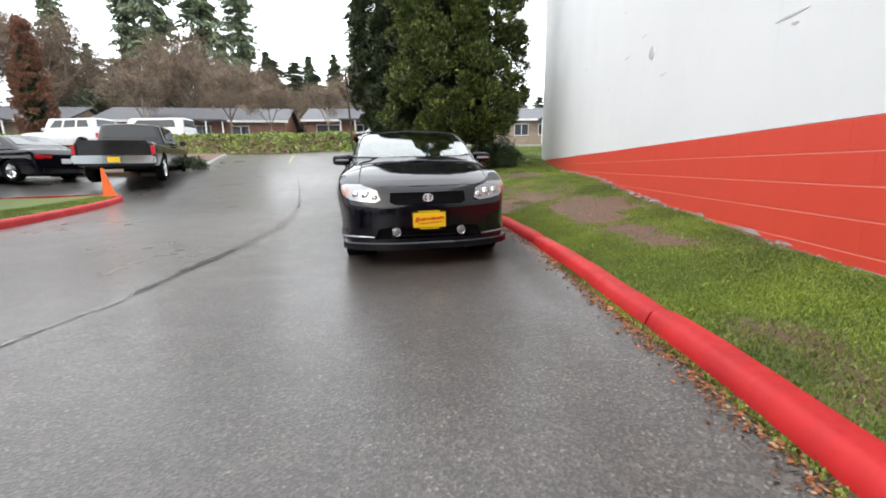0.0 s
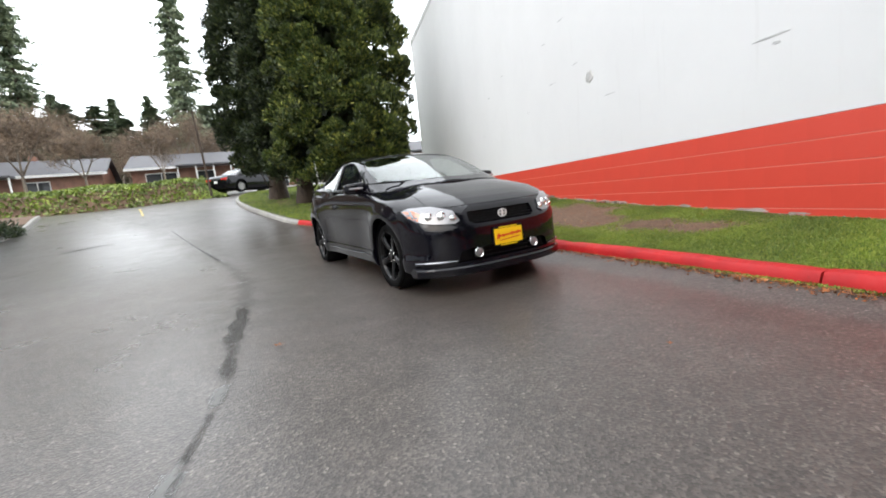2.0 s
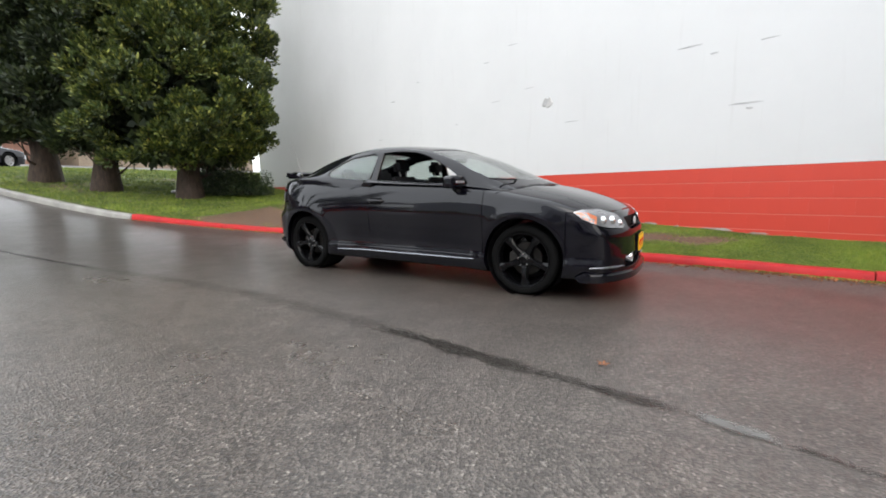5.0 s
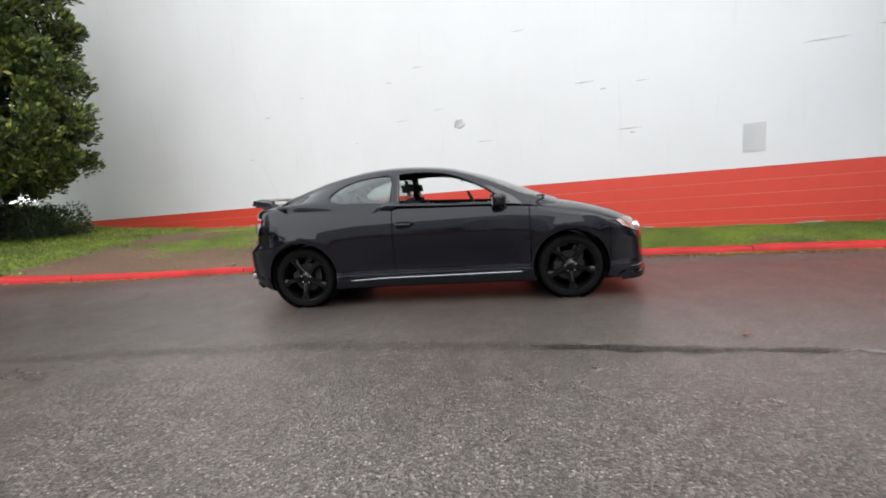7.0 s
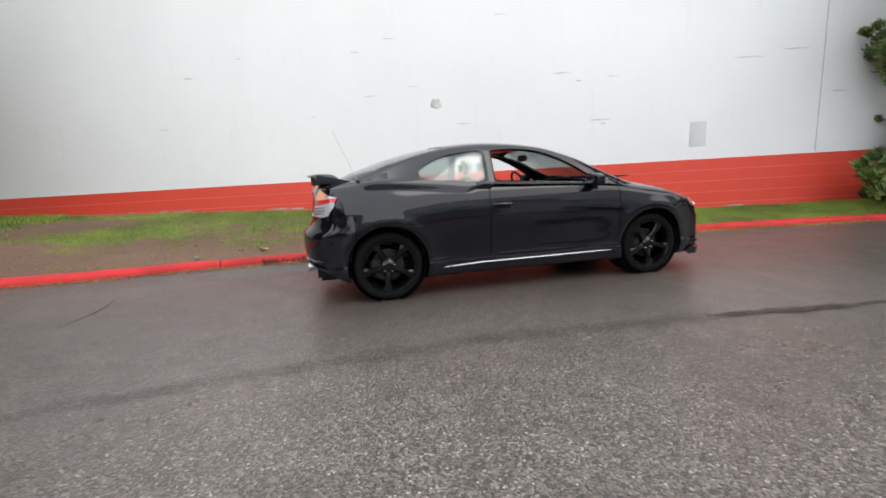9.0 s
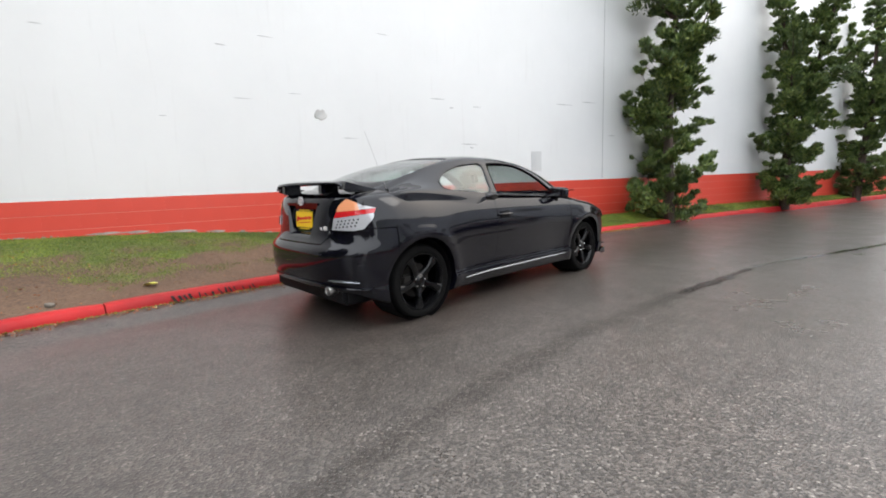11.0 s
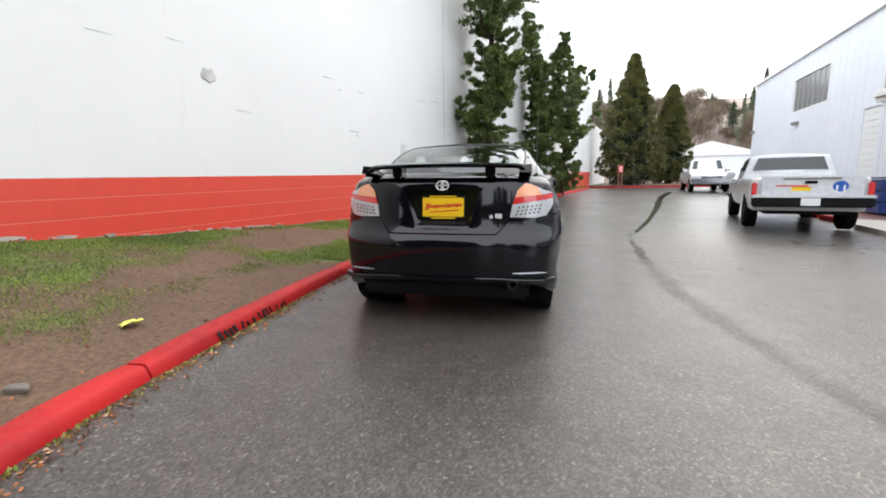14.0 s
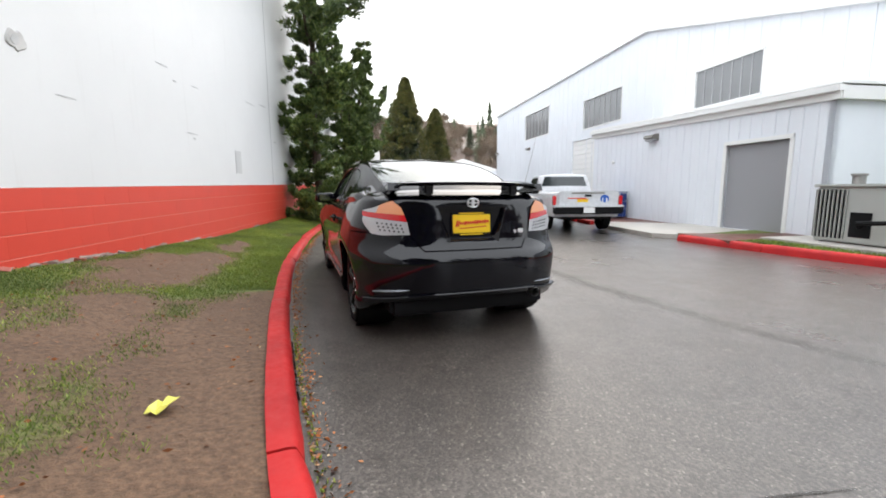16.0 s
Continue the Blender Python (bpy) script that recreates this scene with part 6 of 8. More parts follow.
LEAN_DOOR = (0.0, 1.62, 0.10, 2.10)
mesh_ob("lean_to_wall", front_wall(0, -6.3, 2.45, [(s, z - 0.02) for s, z in EAVE], [LEAN_DOOR]), M["siding"], shop, smooth=False)
bm = block(-3.1, 0.0, 2.33, 2.45, -0.3, 2.9)
mesh_ob("lean_to_end", bm, M["siding"], shop, smooth=False)
mesh_ob("lean_to_end", block(-3.0, -0.12, -6.3, -6.18, -0.3, 3.2), M["siding"], shop, smooth=False)
WINDOWS = [(-22.2, -17.8, 4.6, 6.45), (-13.2, -9.5, 4.22, 5.8), (-4.95, -2.15, 3.85, 5.22)]
ROLLER = (-14.4, -11.9, 0.05, 3.72)
mesh_ob("main_wall", front_wall(-3.0, -29.5, 9.0, RIDGE, WINDOWS + [ROLLER]), M["siding"], shop, smooth=False)
mesh_ob("end_wall", block(-20, -3.12, -29.5, -29.38, -0.3, 7.5), M["siding"], shop, smooth=False)
mesh_ob("back_wall", block(-20.2, -20, -29.5, 9.0, -0.3, 3.2), M["siding"], shop, smooth=False)
# ribs of the siding
def rib_mesh(h):
    bm = bmesh.new()
    for a in ((0.0, -0.022), (0.014, -0.010), (0.014, 0.010), (0.0, 0.022)):
        bm.verts.new((a[0], a[1], 0))
    bm.verts.ensure_lookup_table()
    lo = bm.verts[:]
    hi = [bm.verts.new((v.co.x, v.co.y, h)) for v in lo]
    for k in range(3):
        bm.faces.new((lo[k], lo[k + 1], hi[k + 1], hi[k]))
    bm.faces.new(hi)
    return bm
ribs = {}
def add_rib(x, s, z0, z1):
    h = round(z1 - z0, 1)
    if h < 0.15:
        return
    if h not in ribs:
        me = bpy.data.meshes.new("siding_rib")
        b = rib_mesh(h)
        b.to_mesh(me)
        b.free()
        me.materials.append(M["siding"])
        ribs[h] = me
    o = new("siding_rib", ribs[h])
    o.parent = shop
    o.matrix_basis = pose(x, s, z0)
for k in range(28):
    s = -6.1 + 0.305 * k
    if LEAN_DOOR[0] - 0.1 < s < LEAN_DOOR[1] + 0.1:
        add_rib(0.001, s, 2.22, line(s, EAVE) - 0.26)
    else:
        add_rib(0.001, s, 0.02, line(s, EAVE) - 0.26)
for k in range(60):
    s = -29.2 + 0.61 * k
    z0 = 0.0 if s < -6.4 else 3.3
    hole = [w for w in WINDOWS + [ROLLER] if w[0] - 0.06 < s < w[1] + 0.06]
    if hole:
        add_rib(-2.999, s, z0, hole[0][2] - 0.08)
        add_rib(-2.999, s, hole[0][3] + 0.08, line(s, RIDGE) - 0.1)
    else:
        add_rib(-2.999, s, z0, line(s, RIDGE) - 0.1)


def strip(name, x0, x1, pts, drop, thick, material):
    """A fascia or roof edge that follows a line of (s, z)."""
    bm = bmesh.new()
    rows = [[bm.verts.new((x, s, z + dz)) for x, dz in ((x0, -drop), (x1, -drop), (x1, thick), (x0, thick))] for s, z in pts]
    for a, b in zip(rows, rows[1:]):
        for k in range(4):
            bm.faces.new((a[k], a[(k + 1) % 4], b[(k + 1) % 4], b[k]))
    bm.faces.new(rows[0]), bm.faces.new(rows[-1][::-1])
    bmesh.ops.recalc_face_normals(bm, faces=bm.faces)
    return mesh_ob(name, bm, material, shop, smooth=False)


strip("lean_to_fascia", -0.02, 0.06, [(-6.5, 3.22), (2.6, 2.95)], 0.24, 0.0, M["roof_trim"])
strip("gutter", 0.06, 0.16, [(-6.5, 3.23), (2.6, 2.96)], 0.11, 0.0, M["roof_trim"])
strip("lean_to_roof", -3.0, 0.10, [(-6.5, 3.25), (2.6, 2.98)], 0.0, 0.05, M["roof_trim"])
strip("end_fascia", -3.0, 0.1, [(2.45, 2.95), (2.58, 2.95)], 0.24, 0.0, M["roof_trim"])
strip("roof_edge", -3.2, -2.86, [(s, z + 0.02) for s, z in RIDGE], 0.12, 0.05, M["roof_trim"])
strip("main_roof", -20.2, -3.2, [(s, z + 0.0) for s, z in RIDGE], 0.05, 0.05, M["roof_trim"])

# openings
bm = block(-0.11, -0.07, 0.0, 1.62, 0.10, 2.10)
door_panel = mesh_ob("roller_door", bm, M["door_grey"], shop, "plain grey steel door")
for s0, s1, z0, z1 in ((-0.09, 0.0, 0.08, 2.19), (1.62, 1.71, 0.08, 2.19), (-0.09, 1.71, 2.10, 2.19)):
    mesh_ob("door_frame", block(-0.06, 0.03, s0, s1, z0, z1, 0.006), M["roof_trim"], shop)
for k in range(14):
    z = 0.06 + 0.262 * k
    mesh_ob("shutter_slat", block(-3.09, -3.05, ROLLER[0], ROLLER[1], z, z + 0.25, 0.01), M["roof_trim"], shop)
M["mullion_grey"] = mat("grey_mullion_paint", (0.38, 0.38, 0.39), 0.5)
M["shop_glass"] = mat("grey_workshop_glass", (0.20, 0.205, 0.21), 0.12, spec=0.6)
for s0, s1, z0, z1 in WINDOWS:
    win = new("window")
    win.parent = shop
    win.matrix_basis = pose(-3.05, (s0 + s1) / 2, (z0 + z1) / 2)
    hw, hh = (s1 - s0) / 2, (z1 - z0) / 2
    for a, b, c, d in ((-hw, hw, -hh, -hh + 0.06), (-hw, hw, hh - 0.06, hh), (-hw, -hw + 0.06, -hh, hh), (hw - 0.06, hw, -hh, hh)):
        mesh_ob("window_frame", block(-0.04, 0.07, a, b, c, d, 0.004), M["roof_trim"], win)
    n = 7
    for k in range(n):
        y0 = -hw + 0.06 + (2 * hw - 0.12) * k / n
        y1 = -hw + 0.06 + (2 * hw - 0.12) * (k + 1) / n
        mesh_ob("pane", block(-0.012, 0.0, y0, y1 - 0.03, -hh + 0.06, hh - 0.06), M["shop_glass"], win)
        mesh_ob("mullion", block(-0.02, 0.02, y1 - 0.03, y1, -hh + 0.06, hh - 0.06), M["mullion_grey"], win)


def wall_lamp(s, z, x, w=0.42):
    lamp = thing("wall_lamp", SHOP @ pose(x, s, z), "grey floodlight fixed to the white siding", "lamp", "workshop lamps")
    bm = prism([(0.0, 0.10), (0.22, 0.06), (0.24, -0.02), (0.0, -0.10)], -w / 2, w / 2, 'Y')
    mesh_ob("housing", bm, M["steel_grey"], lamp)
    bm = block(0.03, 0.21, -w / 2 + 0.03, w / 2 - 0.03, -0.105, -0.06, 0.01)
    mesh_ob("lens", bm, M["clear_lens"], lamp)


M["steel_grey"] = mat("painted_grey_steel", (0.22, 0.21, 0.19), 0.5, 0.3)
wall_lamp(-2.8, 2.62, 0.0)
wall_lamp(-21.3, 3.95, -3.0, 0.5)
wall_lamp(-29.2, 4.2, -3.0, 0.5)
bm = bmesh.new()
lathe(bm, [(0.0, 0.06), (0.04, 0.055), (0.07, 0.03), (0.075, 0.001)], 16)
bell = mesh_ob("alarm_bell", bm, M["roof_trim"])
bell.matrix_world = SHOP @ pose(0.0, -5.0, 2.0)
tagged(bell, "small white round alarm box on the siding", "alarm box")

# heat pump on its slab
ac = thing("air_conditioner", SHOP @ pose(0.62, 3.65, 0.17), "grey outdoor air conditioning unit with louvred side", "air conditioner")
M["ac_paint"] = mat("beige_grey_enamel", (0.44, 0.45, 0.43), 0.45, 0.2)
mesh_ob("cabinet", block(-0.42, 0.42, -0.52, 0.75, 0.02, 0.92, 0.02), M["ac_paint"], ac)
mesh_ob("top_cover", block(-0.46, 0.46, -0.56, 0.79, 0.92, 0.97, 0.015), M["ac_paint"], ac)
mesh_ob("coil", block(-0.40, 0.425, -0.525, -0.02, 0.08, 0.88), M["plastic"], ac)
for k in range(8):
    y = -0.50 + 0.066 * k
    mesh_ob("louvre", block(0.425, 0.45, y, y + 0.022, 0.08, 0.88, 0.004), M["ac_paint"], ac)
for k in range(10):
    x = -0.38 + 0.085 * k
    mesh_ob("louvre", block(x, x + 0.022, -0.55, -0.525, 0.08, 0.88, 0.004), M["ac_paint"], ac)
mesh_ob("access_panel", block(0.42, 0.435, 0.05, 0.36, 0.12, 0.52, 0.004), M["plastic"], ac)
bm = bmesh.new()
tube(bm, [(0.43, 0.2, 0.30), (0.62, 0.3, 0.36), (0.60, 0.8, 0.40), (0.2, 1.1, 0.40)], 0.035, 8)
mesh_ob("pipe", bm, M["plastic"], ac)
for y in (-0.2, 0.32):
    bm = bmesh.new()
    lathe(bm, [(0.97, 0.09), (1.10, 0.09), (1.11, 0.11), (1.14, 0.11), (1.145, 0.001)], 20, 'Z')
    bmesh.ops.translate(bm, verts=bm.verts, vec=(0, y, 0))
    mesh_ob("vent_cap", bm, M["steel"], ac)
slab = mesh_ob("equipment_slab", block(0.1, 1.45, 2.5, 4.6, -0.05, 0.17, 0.01), M["apron"])
slab.matrix_world = SHOP
tagged(slab, "pale concrete slab under the air conditioner", "slab")

# blue bin beside the lean-to
M["blue"] = mat("blue_plastic", (0.012, 0.035, 0.16), 0.4)
binbox = thing("blue_crate", SHOP @ pose(0.50, -4.35, 0.10), "dark blue plastic storage bins stacked by the wall", "storage bin")
for k in range(3):
    mesh_ob("drawer", block(-0.36, 0.36, -0.55, 0.50, 0.02 + 0.27 * k, 0.275 + 0.27 * k, 0.02), M["blue"], binbox)
    mesh_ob("handle", block(0.36, 0.385, -0.22, 0.18, 0.16 + 0.27 * k, 0.20 + 0.27 * k, 0.008), M["blue"], binbox)
mesh_ob("lid", block(-0.38, 0.38, -0.57, 0.52, 0.835, 0.87, 0.012), M["blue"], binbox)

# ---- planted island between the drive and the workshop ----
ISLAND = [(-18, 4.6), (-14, 5.2), (-10, 5.85), (-8.3, 6.15), (-7.4, 6.3), (-6.95, 6.2), (-6.72, 5.8), (-6.62, 5.0), (-6.52, 3.6), (-6.36, 1.6), (-6.28, 0.2), (-6.30, -1.0), (-6.36, -1.9)]
kerb_run("kerb_island", ISLAND, M["kerb"], "red painted kerb round the grass island", seg=1.8)
xs = list(np.linspace(-22, -6.3, 44))
ys = list(np.linspace(-2.0, 6.4, 40))
def island_edge(y):
    return curve(y, [-2.0, -1.0, 0.2, 1.6, 3.6, 5.0, 5.8, 6.3], [-6.47, -6.42, -6.40, -6.48, -6.64, -6.74, -6.86, -7.3])
def island_point(f, y):
    x0 = -22.0
    x1 = island_edge(y)
    x = x0 + (x1 - x0) * f
    lim = interp(x, [-18, -14, -10, -8.3, -7.2], [4.5, 5.05, 5.7, 6.0, 6.15])
    y = min(y, lim)
    return (x, y, land(x, y) + 0.115 + 0.02 * noise.noise((x, y, 0)))
verts = [island_point(f, y) for y in ys for f in np.linspace(0, 1, 44)]
faces = [(j * 44 + i, j * 44 + i + 1, (j + 1) * 44 + i + 1, (j + 1) * 44 + i) for j in range(39) for i in range(43)]
island = tagged(py_ob("island_soil", verts, faces, M["soil"], smooth=True), "grass island with red bark mulch by the workshop", "lawn", kind="structure")
def bed(name, pts, z, material, label):
    bm = bmesh.new()
    lo = [bm.verts.new((x, y, land(x, y) - 0.1)) for x, y in pts]
    hi = [bm.verts.new((x, y, land(x, y) + z)) for x, y in pts]
    bm.faces.new(hi)
    for k in range(len(pts)):
        bm.faces.new((lo[k], lo[(k + 1) % len(pts)], hi[(k + 1) % len(pts)], hi[k]))
    bmesh.ops.recalc_face_normals(bm, faces=bm.faces)
    ob = mesh_ob(name, bm, material, smooth=False)
    return tagged(ob, label, name.replace("_", " "), kind="structure")
def sp(x, s):
    v = SHOP @ Vector((x, s, 0))
    return (v.x, v.y)
bed("mulch_bed", [sp(0.0, 1.72), sp(0.0, 2.4), sp(2.2, 2.6), sp(2.15, 1.2), sp(1.2, 1.6)], 0.135, M["mulch"], "red-brown bark mulch beside the workshop door")
bed("mulch_bed", [sp(0.0, -6.2), sp(0.0, -1.2), sp(1.75, -2.3), sp(2.0, -3.4), sp(1.9, -6.2)], 0.06, M["mulch"], "red-brown bark mulch strip along the lean-to")
bed("concrete_apron", [sp(0.0, -1.25), sp(0.0, 1.75), sp(1.25, 1.65), sp(2.5, 0.85), sp(2.4, -1.2), sp(1.9, -2.35)], 0.10, M["apron"], "pale concrete apron before the grey door")
for x, s in ((2.12, -2.9), (2.05, -4.0)):
    bm = block(-0.07, 0.07, -0.42, 0.42, -0.02, 0.13, 0.02)
    st = mesh_ob("parking_block", bm, M["kerb"])
    st.matrix_world = SHOP @ pose(x, s, 0.0)
    tagged(st, "short worn red concrete parking block", "parking block", "parking blocks")

# ---- houses across the street ----
M["shingle"] = concrete("grey_roof_shingles", (0.05, 0.05, 0.055), (0.12, 0.12, 0.13))
bsdf(M["shingle"]).inputs["Specular IOR Level"].default_value = 0.15
M["brick"] = concrete("brown_brick", (0.16, 0.075, 0.05), (0.30, 0.15, 0.10))
M["tan"] = concrete("tan_siding", (0.22, 0.17, 0.12), (0.34, 0.27, 0.20))
M["house_dark"] = mat("dark_window_glass", (0.03, 0.035, 0.04), 0.08)


def house(x, y, w, d, turn, wall_mat, label, seed):
    rng = random.Random(seed)
    z = land(x, y)
    h = thing("house", pose(x, y, z, 0, 0, turn), label, "house", "houses across the street")
    eave, ridge = 2.35, 3.75
    mesh_ob("wall", block(-w / 2, w / 2, -d / 2, d / 2, -0.5, eave), wall_mat, h, smooth=False)
    for e in (-1, 1):
        mesh_ob("gable", prism([(-d / 2, eave), (d / 2, eave), (0, ridge - 0.1)], e * w / 2 - 0.1 * e, e * w / 2, 'X'), wall_mat, h)
    for sgn in (-1, 1):
        bm = bmesh.new()
        vs = [bm.verts.new(p) for p in ((-w / 2 - 0.4, sgn * (d / 2 + 0.6), eave - 0.18), (w / 2 + 0.4, sgn * (d / 2 + 0.6), eave - 0.18), (w / 2 + 0.4, 0, ridge), (-w / 2 - 0.4, 0, ridge))]
        hi = [bm.verts.new(v.co + Vector((0, 0, 0.12))) for v in vs]
        for f in (vs[::-1], hi):
            bm.faces.new(f)
        for k in range(4):
            bm.faces.new((vs[k], vs[(k + 1) % 4], hi[(k + 1) % 4], hi[k]))
        bmesh.ops.recalc_face_normals(bm, faces=bm.faces)
        mesh_ob("roof", bm, M["shingle"], h, smooth=False)
    mesh_ob("fascia", block(-w / 2 - 0.4, w / 2 + 0.4, -d / 2 - 0.62, -d / 2 - 0.58, eave - 0.24, eave - 0.05), M["roof_trim"], h)
    xx = -w / 2 + 1.0
    while xx < w / 2 - 2.4:
        kind = rng.random()
        ww = 2.4 if kind < 0.35 else 1.5
        win = new("window")
        win.parent = h
        win.matrix_basis = pose(xx + ww / 2, -d / 2, 1.25)
        mesh_ob("window_frame", block(-ww / 2, ww / 2, -0.06, 0.02, -0.6, 0.6, 0.01), M["roof_trim"], win)
        for k in range(2):
            mesh_ob("pane", block(-ww / 2 + 0.06 + k * (ww / 2 - 0.03), -0.04 + k * (ww / 2 - 0.03), -0.075, -0.05, -0.52, 0.52), M["house_dark"], win)
        xx += ww + rng.uniform(0.8, 2.2)
    bm = block(-0.25, 0.25, -0.25, 0.25, ridge - 0.6, ridge + 0.5, 0.02)
    ch = mesh_ob("chimney", bm, M["brick"], h)
    ch.matrix_basis = pose(w * 0.2, 0.4, 0)
    # porch with white posts
    px = rng.uniform(-w / 4, w / 4)
    mesh_ob("porch_roof", block(px - 2.2, px + 2.2, -d / 2 - 1.9, -d / 2 - 0.4, eave - 0.22, eave - 0.08), M["shingle"], h)
    for k in range(4):
        mesh_ob("porch_post", block(px - 2.1 + 1.38 * k, px - 2.0 + 1.38 * k, -d / 2 - 1.8, -d / 2 - 1.7, -0.3, eave - 0.22), M["roof_trim"], h)
    return h


house(-36, 41, 17, 8, 4, M["tan"], "low house with grey shingle roof and tan siding", 1)
house(-17, 42, 16, 8, 2, M["brick"], "low brick house with grey shingle roof and porch", 2)
house(0.5, 44, 15, 8, -3, M["brick"], "low brown brick house with grey shingle roof", 3)
house(17, 42, 14, 8, -6, M["tan"], "low tan house with grey shingle roof", 4)

# ivy bank along the street
def bank_h(x, y):
    base = land(x, y)
    a = smooth01((y - 20.8) / 1.6) * smooth01((29 - y) / 2.5)
    b = smooth01((-x - 1.0) / 1.8)
    return base + (0.95 + 0.25 * noise.noise((x * 0.35, y * 0.5, 2))) * a * b - 0.05 * (1 - a * b)
bank = sheet("ivy_bank", list(np.linspace(-60, -0.8, 90)), list(np.linspace(20.6, 29.5, 26)), bank_h, M["soil"])
tagged(bank, "low bank under green ivy along the street", "bank", kind="structure")
rg = np.random.default_rng(9)
nb = 42000
bx, by = -1.0 - 45 * rg.uniform(0, 1, nb) ** 1.3, rg.uniform(20.9, 29, nb)
bz = np.array([bank_h(a, b) for a, b in zip(bx, by)]) + rg.uniform(0.0, 0.16, nb)
ivy = leaf_mesh("ivy", np.stack([bx, by, bz], 1), unit(rg.normal(size=(nb, 3)) + np.array([0, -0.3, 0.5])), 0.17, 0.11, M["ivy"], None, rg)
tagged(ivy, "bright green ivy covering the street bank", "ivy", kind="stuff")
shrub("rounded_shrub", -1.9, 30.5, 2.3, 1.6, 1.3, 1.1, M["ivy"], "rounded green shrub above the ivy bank", 15, 5000, 0.12)
shrub("rounded_shrub", -8.2, 13.0, land(-8.2, 13), 0.9, 1.4, 0.55, M["shrub"], "low dark shrub on a kerbed planting bed", 16, 5000, 0.09)
BEDK = [(-8.4, 19.4), (-8.1, 17.5), (-7.75, 15.5), (-7.55, 13.6), (-7.6, 12.2), (-8.1, 11.4), (-8.9, 11.2)]
kerb_run("kerb_bed", BEDK, M["concrete"], "bare concrete kerb round a planting bed", seg=1.6)
bed("planting_bed", [(-7.75, 13.7), (-7.9, 15.5), (-8.25, 17.5), (-8.5, 19.4), (-12, 19.6), (-12, 11.5), (-8.9, 11.35), (-8.2, 11.6), (-7.75, 12.3)], 0.14, M["soil"], "dark soil planting bed behind a kerb")

# leaning pole by the ivy bank, sign at the end of the drive
bm = bmesh.new()
tube(bm, [(0, 0, -0.3), (-0.24, 0.05, 4.6)], [0.065, 0.045], 10)
pole = mesh_ob("wooden_pole", bm, M["bark"])
pole.matrix_world = pose(-1.75, 21.2, land(-1.75, 21.2))
tagged(pole, "thin weathered leaning pole at the street", "pole")
sign = thing("post_sign", pose(-7.85, -31.2, 0.23, 0, 0, 12), "small red and white sign on two wooden posts", "sign")
M["post_wood"] = concrete("brown_post_wood", (0.16, 0.07, 0.045), (0.30, 0.14, 0.09))
for dx in (-0.13, 0.13):
    mesh_ob("post", block(dx - 0.05, dx + 0.05, -0.05, 0.05, -0.3, 1.85, 0.008), M["post_wood"], sign)
mesh_ob("board", block(-0.20, 0.20, 0.05, 0.075, 1.25, 1.80, 0.006), M["red_ink"], sign)
for k, w in enumerate((0.26, 0.30, 0.2)):
    mesh_ob("lettering_bar", block(-w / 2, w / 2, 0.075, 0.08, 1.62 - 0.15 * k, 1.69 - 0.15 * k), M["white_ink"], sign)
kerb_run("kerb_end", [(-16.5, -33.9), (-12, -33.4), (-8.5, -33.0), (-6.0, -32.5)][::-1], M["kerb"], "red kerb closing the end of the drive", seg=2.2)
bed("end_bed", [(-6.0, -32.7), (-8.5, -33.2), (-12, -33.6), (-16.5, -34.1), (-24, -40), (-24, -60), (-4, -60), (-5.5, -40)], 0.14, M["soil"], "planted strip with bark beyond the kerb")
far_wall = mesh_ob("lower_wall", block(0, 8, -16, 0, -0.5, 6.2), M["white_wall"], None, smooth=False)
far_wall.matrix_world = WALL @ pose(0.5, WALL_S0 + 0.02, 0)
tagged(far_wall, "lower white wall beyond the red band", "wall", kind="structure")
shed = thing("far_shed", pose(-21, -52, 0.3, 0, 0, -12), "distant white metal shed with a low gable", "shed")
mesh_ob("wall", block(-6, 4, -6, 0, -0.5, 3.3), M["siding"], shed, smooth=False)
mesh_ob("roof", prism([(-6.2, 3.2), (4.2, 3.2), (4.2, 3.35), (-1, 4.9), (-6.2, 3.35)], -6.2, 0.15, 'Y'), M["roof_trim"], shed)



# ---- other vehicles; each faces -y in its own space ----
M["paint_grey"] = car_paint("dark_grey_paint", (0.022, 0.021, 0.022))
M["paint_white"] = car_paint("white_car_paint", (0.62, 0.63, 0.64))
M["paint_silver"] = car_paint("silver_car_paint", (0.55, 0.56, 0.58))
M["tinted"] = mat("tinted_car_glass", (0.022, 0.028, 0.030), 0.06, coat=0.35, spec=0.4)


def slab_from(corners, thick):
    """A thin plate on four corners, thickened along its normal."""
    c = [Vector(p) for p in corners]
    n = (c[1] - c[0]).cross(c[3] - c[0]).normalized() * thick
    bm = bmesh.new()
    lo, hi = [bm.verts.new(p) for p in c], [bm.verts.new(p + n) for p in c]
    bm.faces.new(lo[::-1]), bm.faces.new(hi)
    for k in range(4):
        bm.faces.new((lo[k], lo[(k + 1) % 4], hi[(k + 1) % 4], hi[k]))
    bmesh.ops.recalc_face_normals(bm, faces=bm.faces)
    return bm


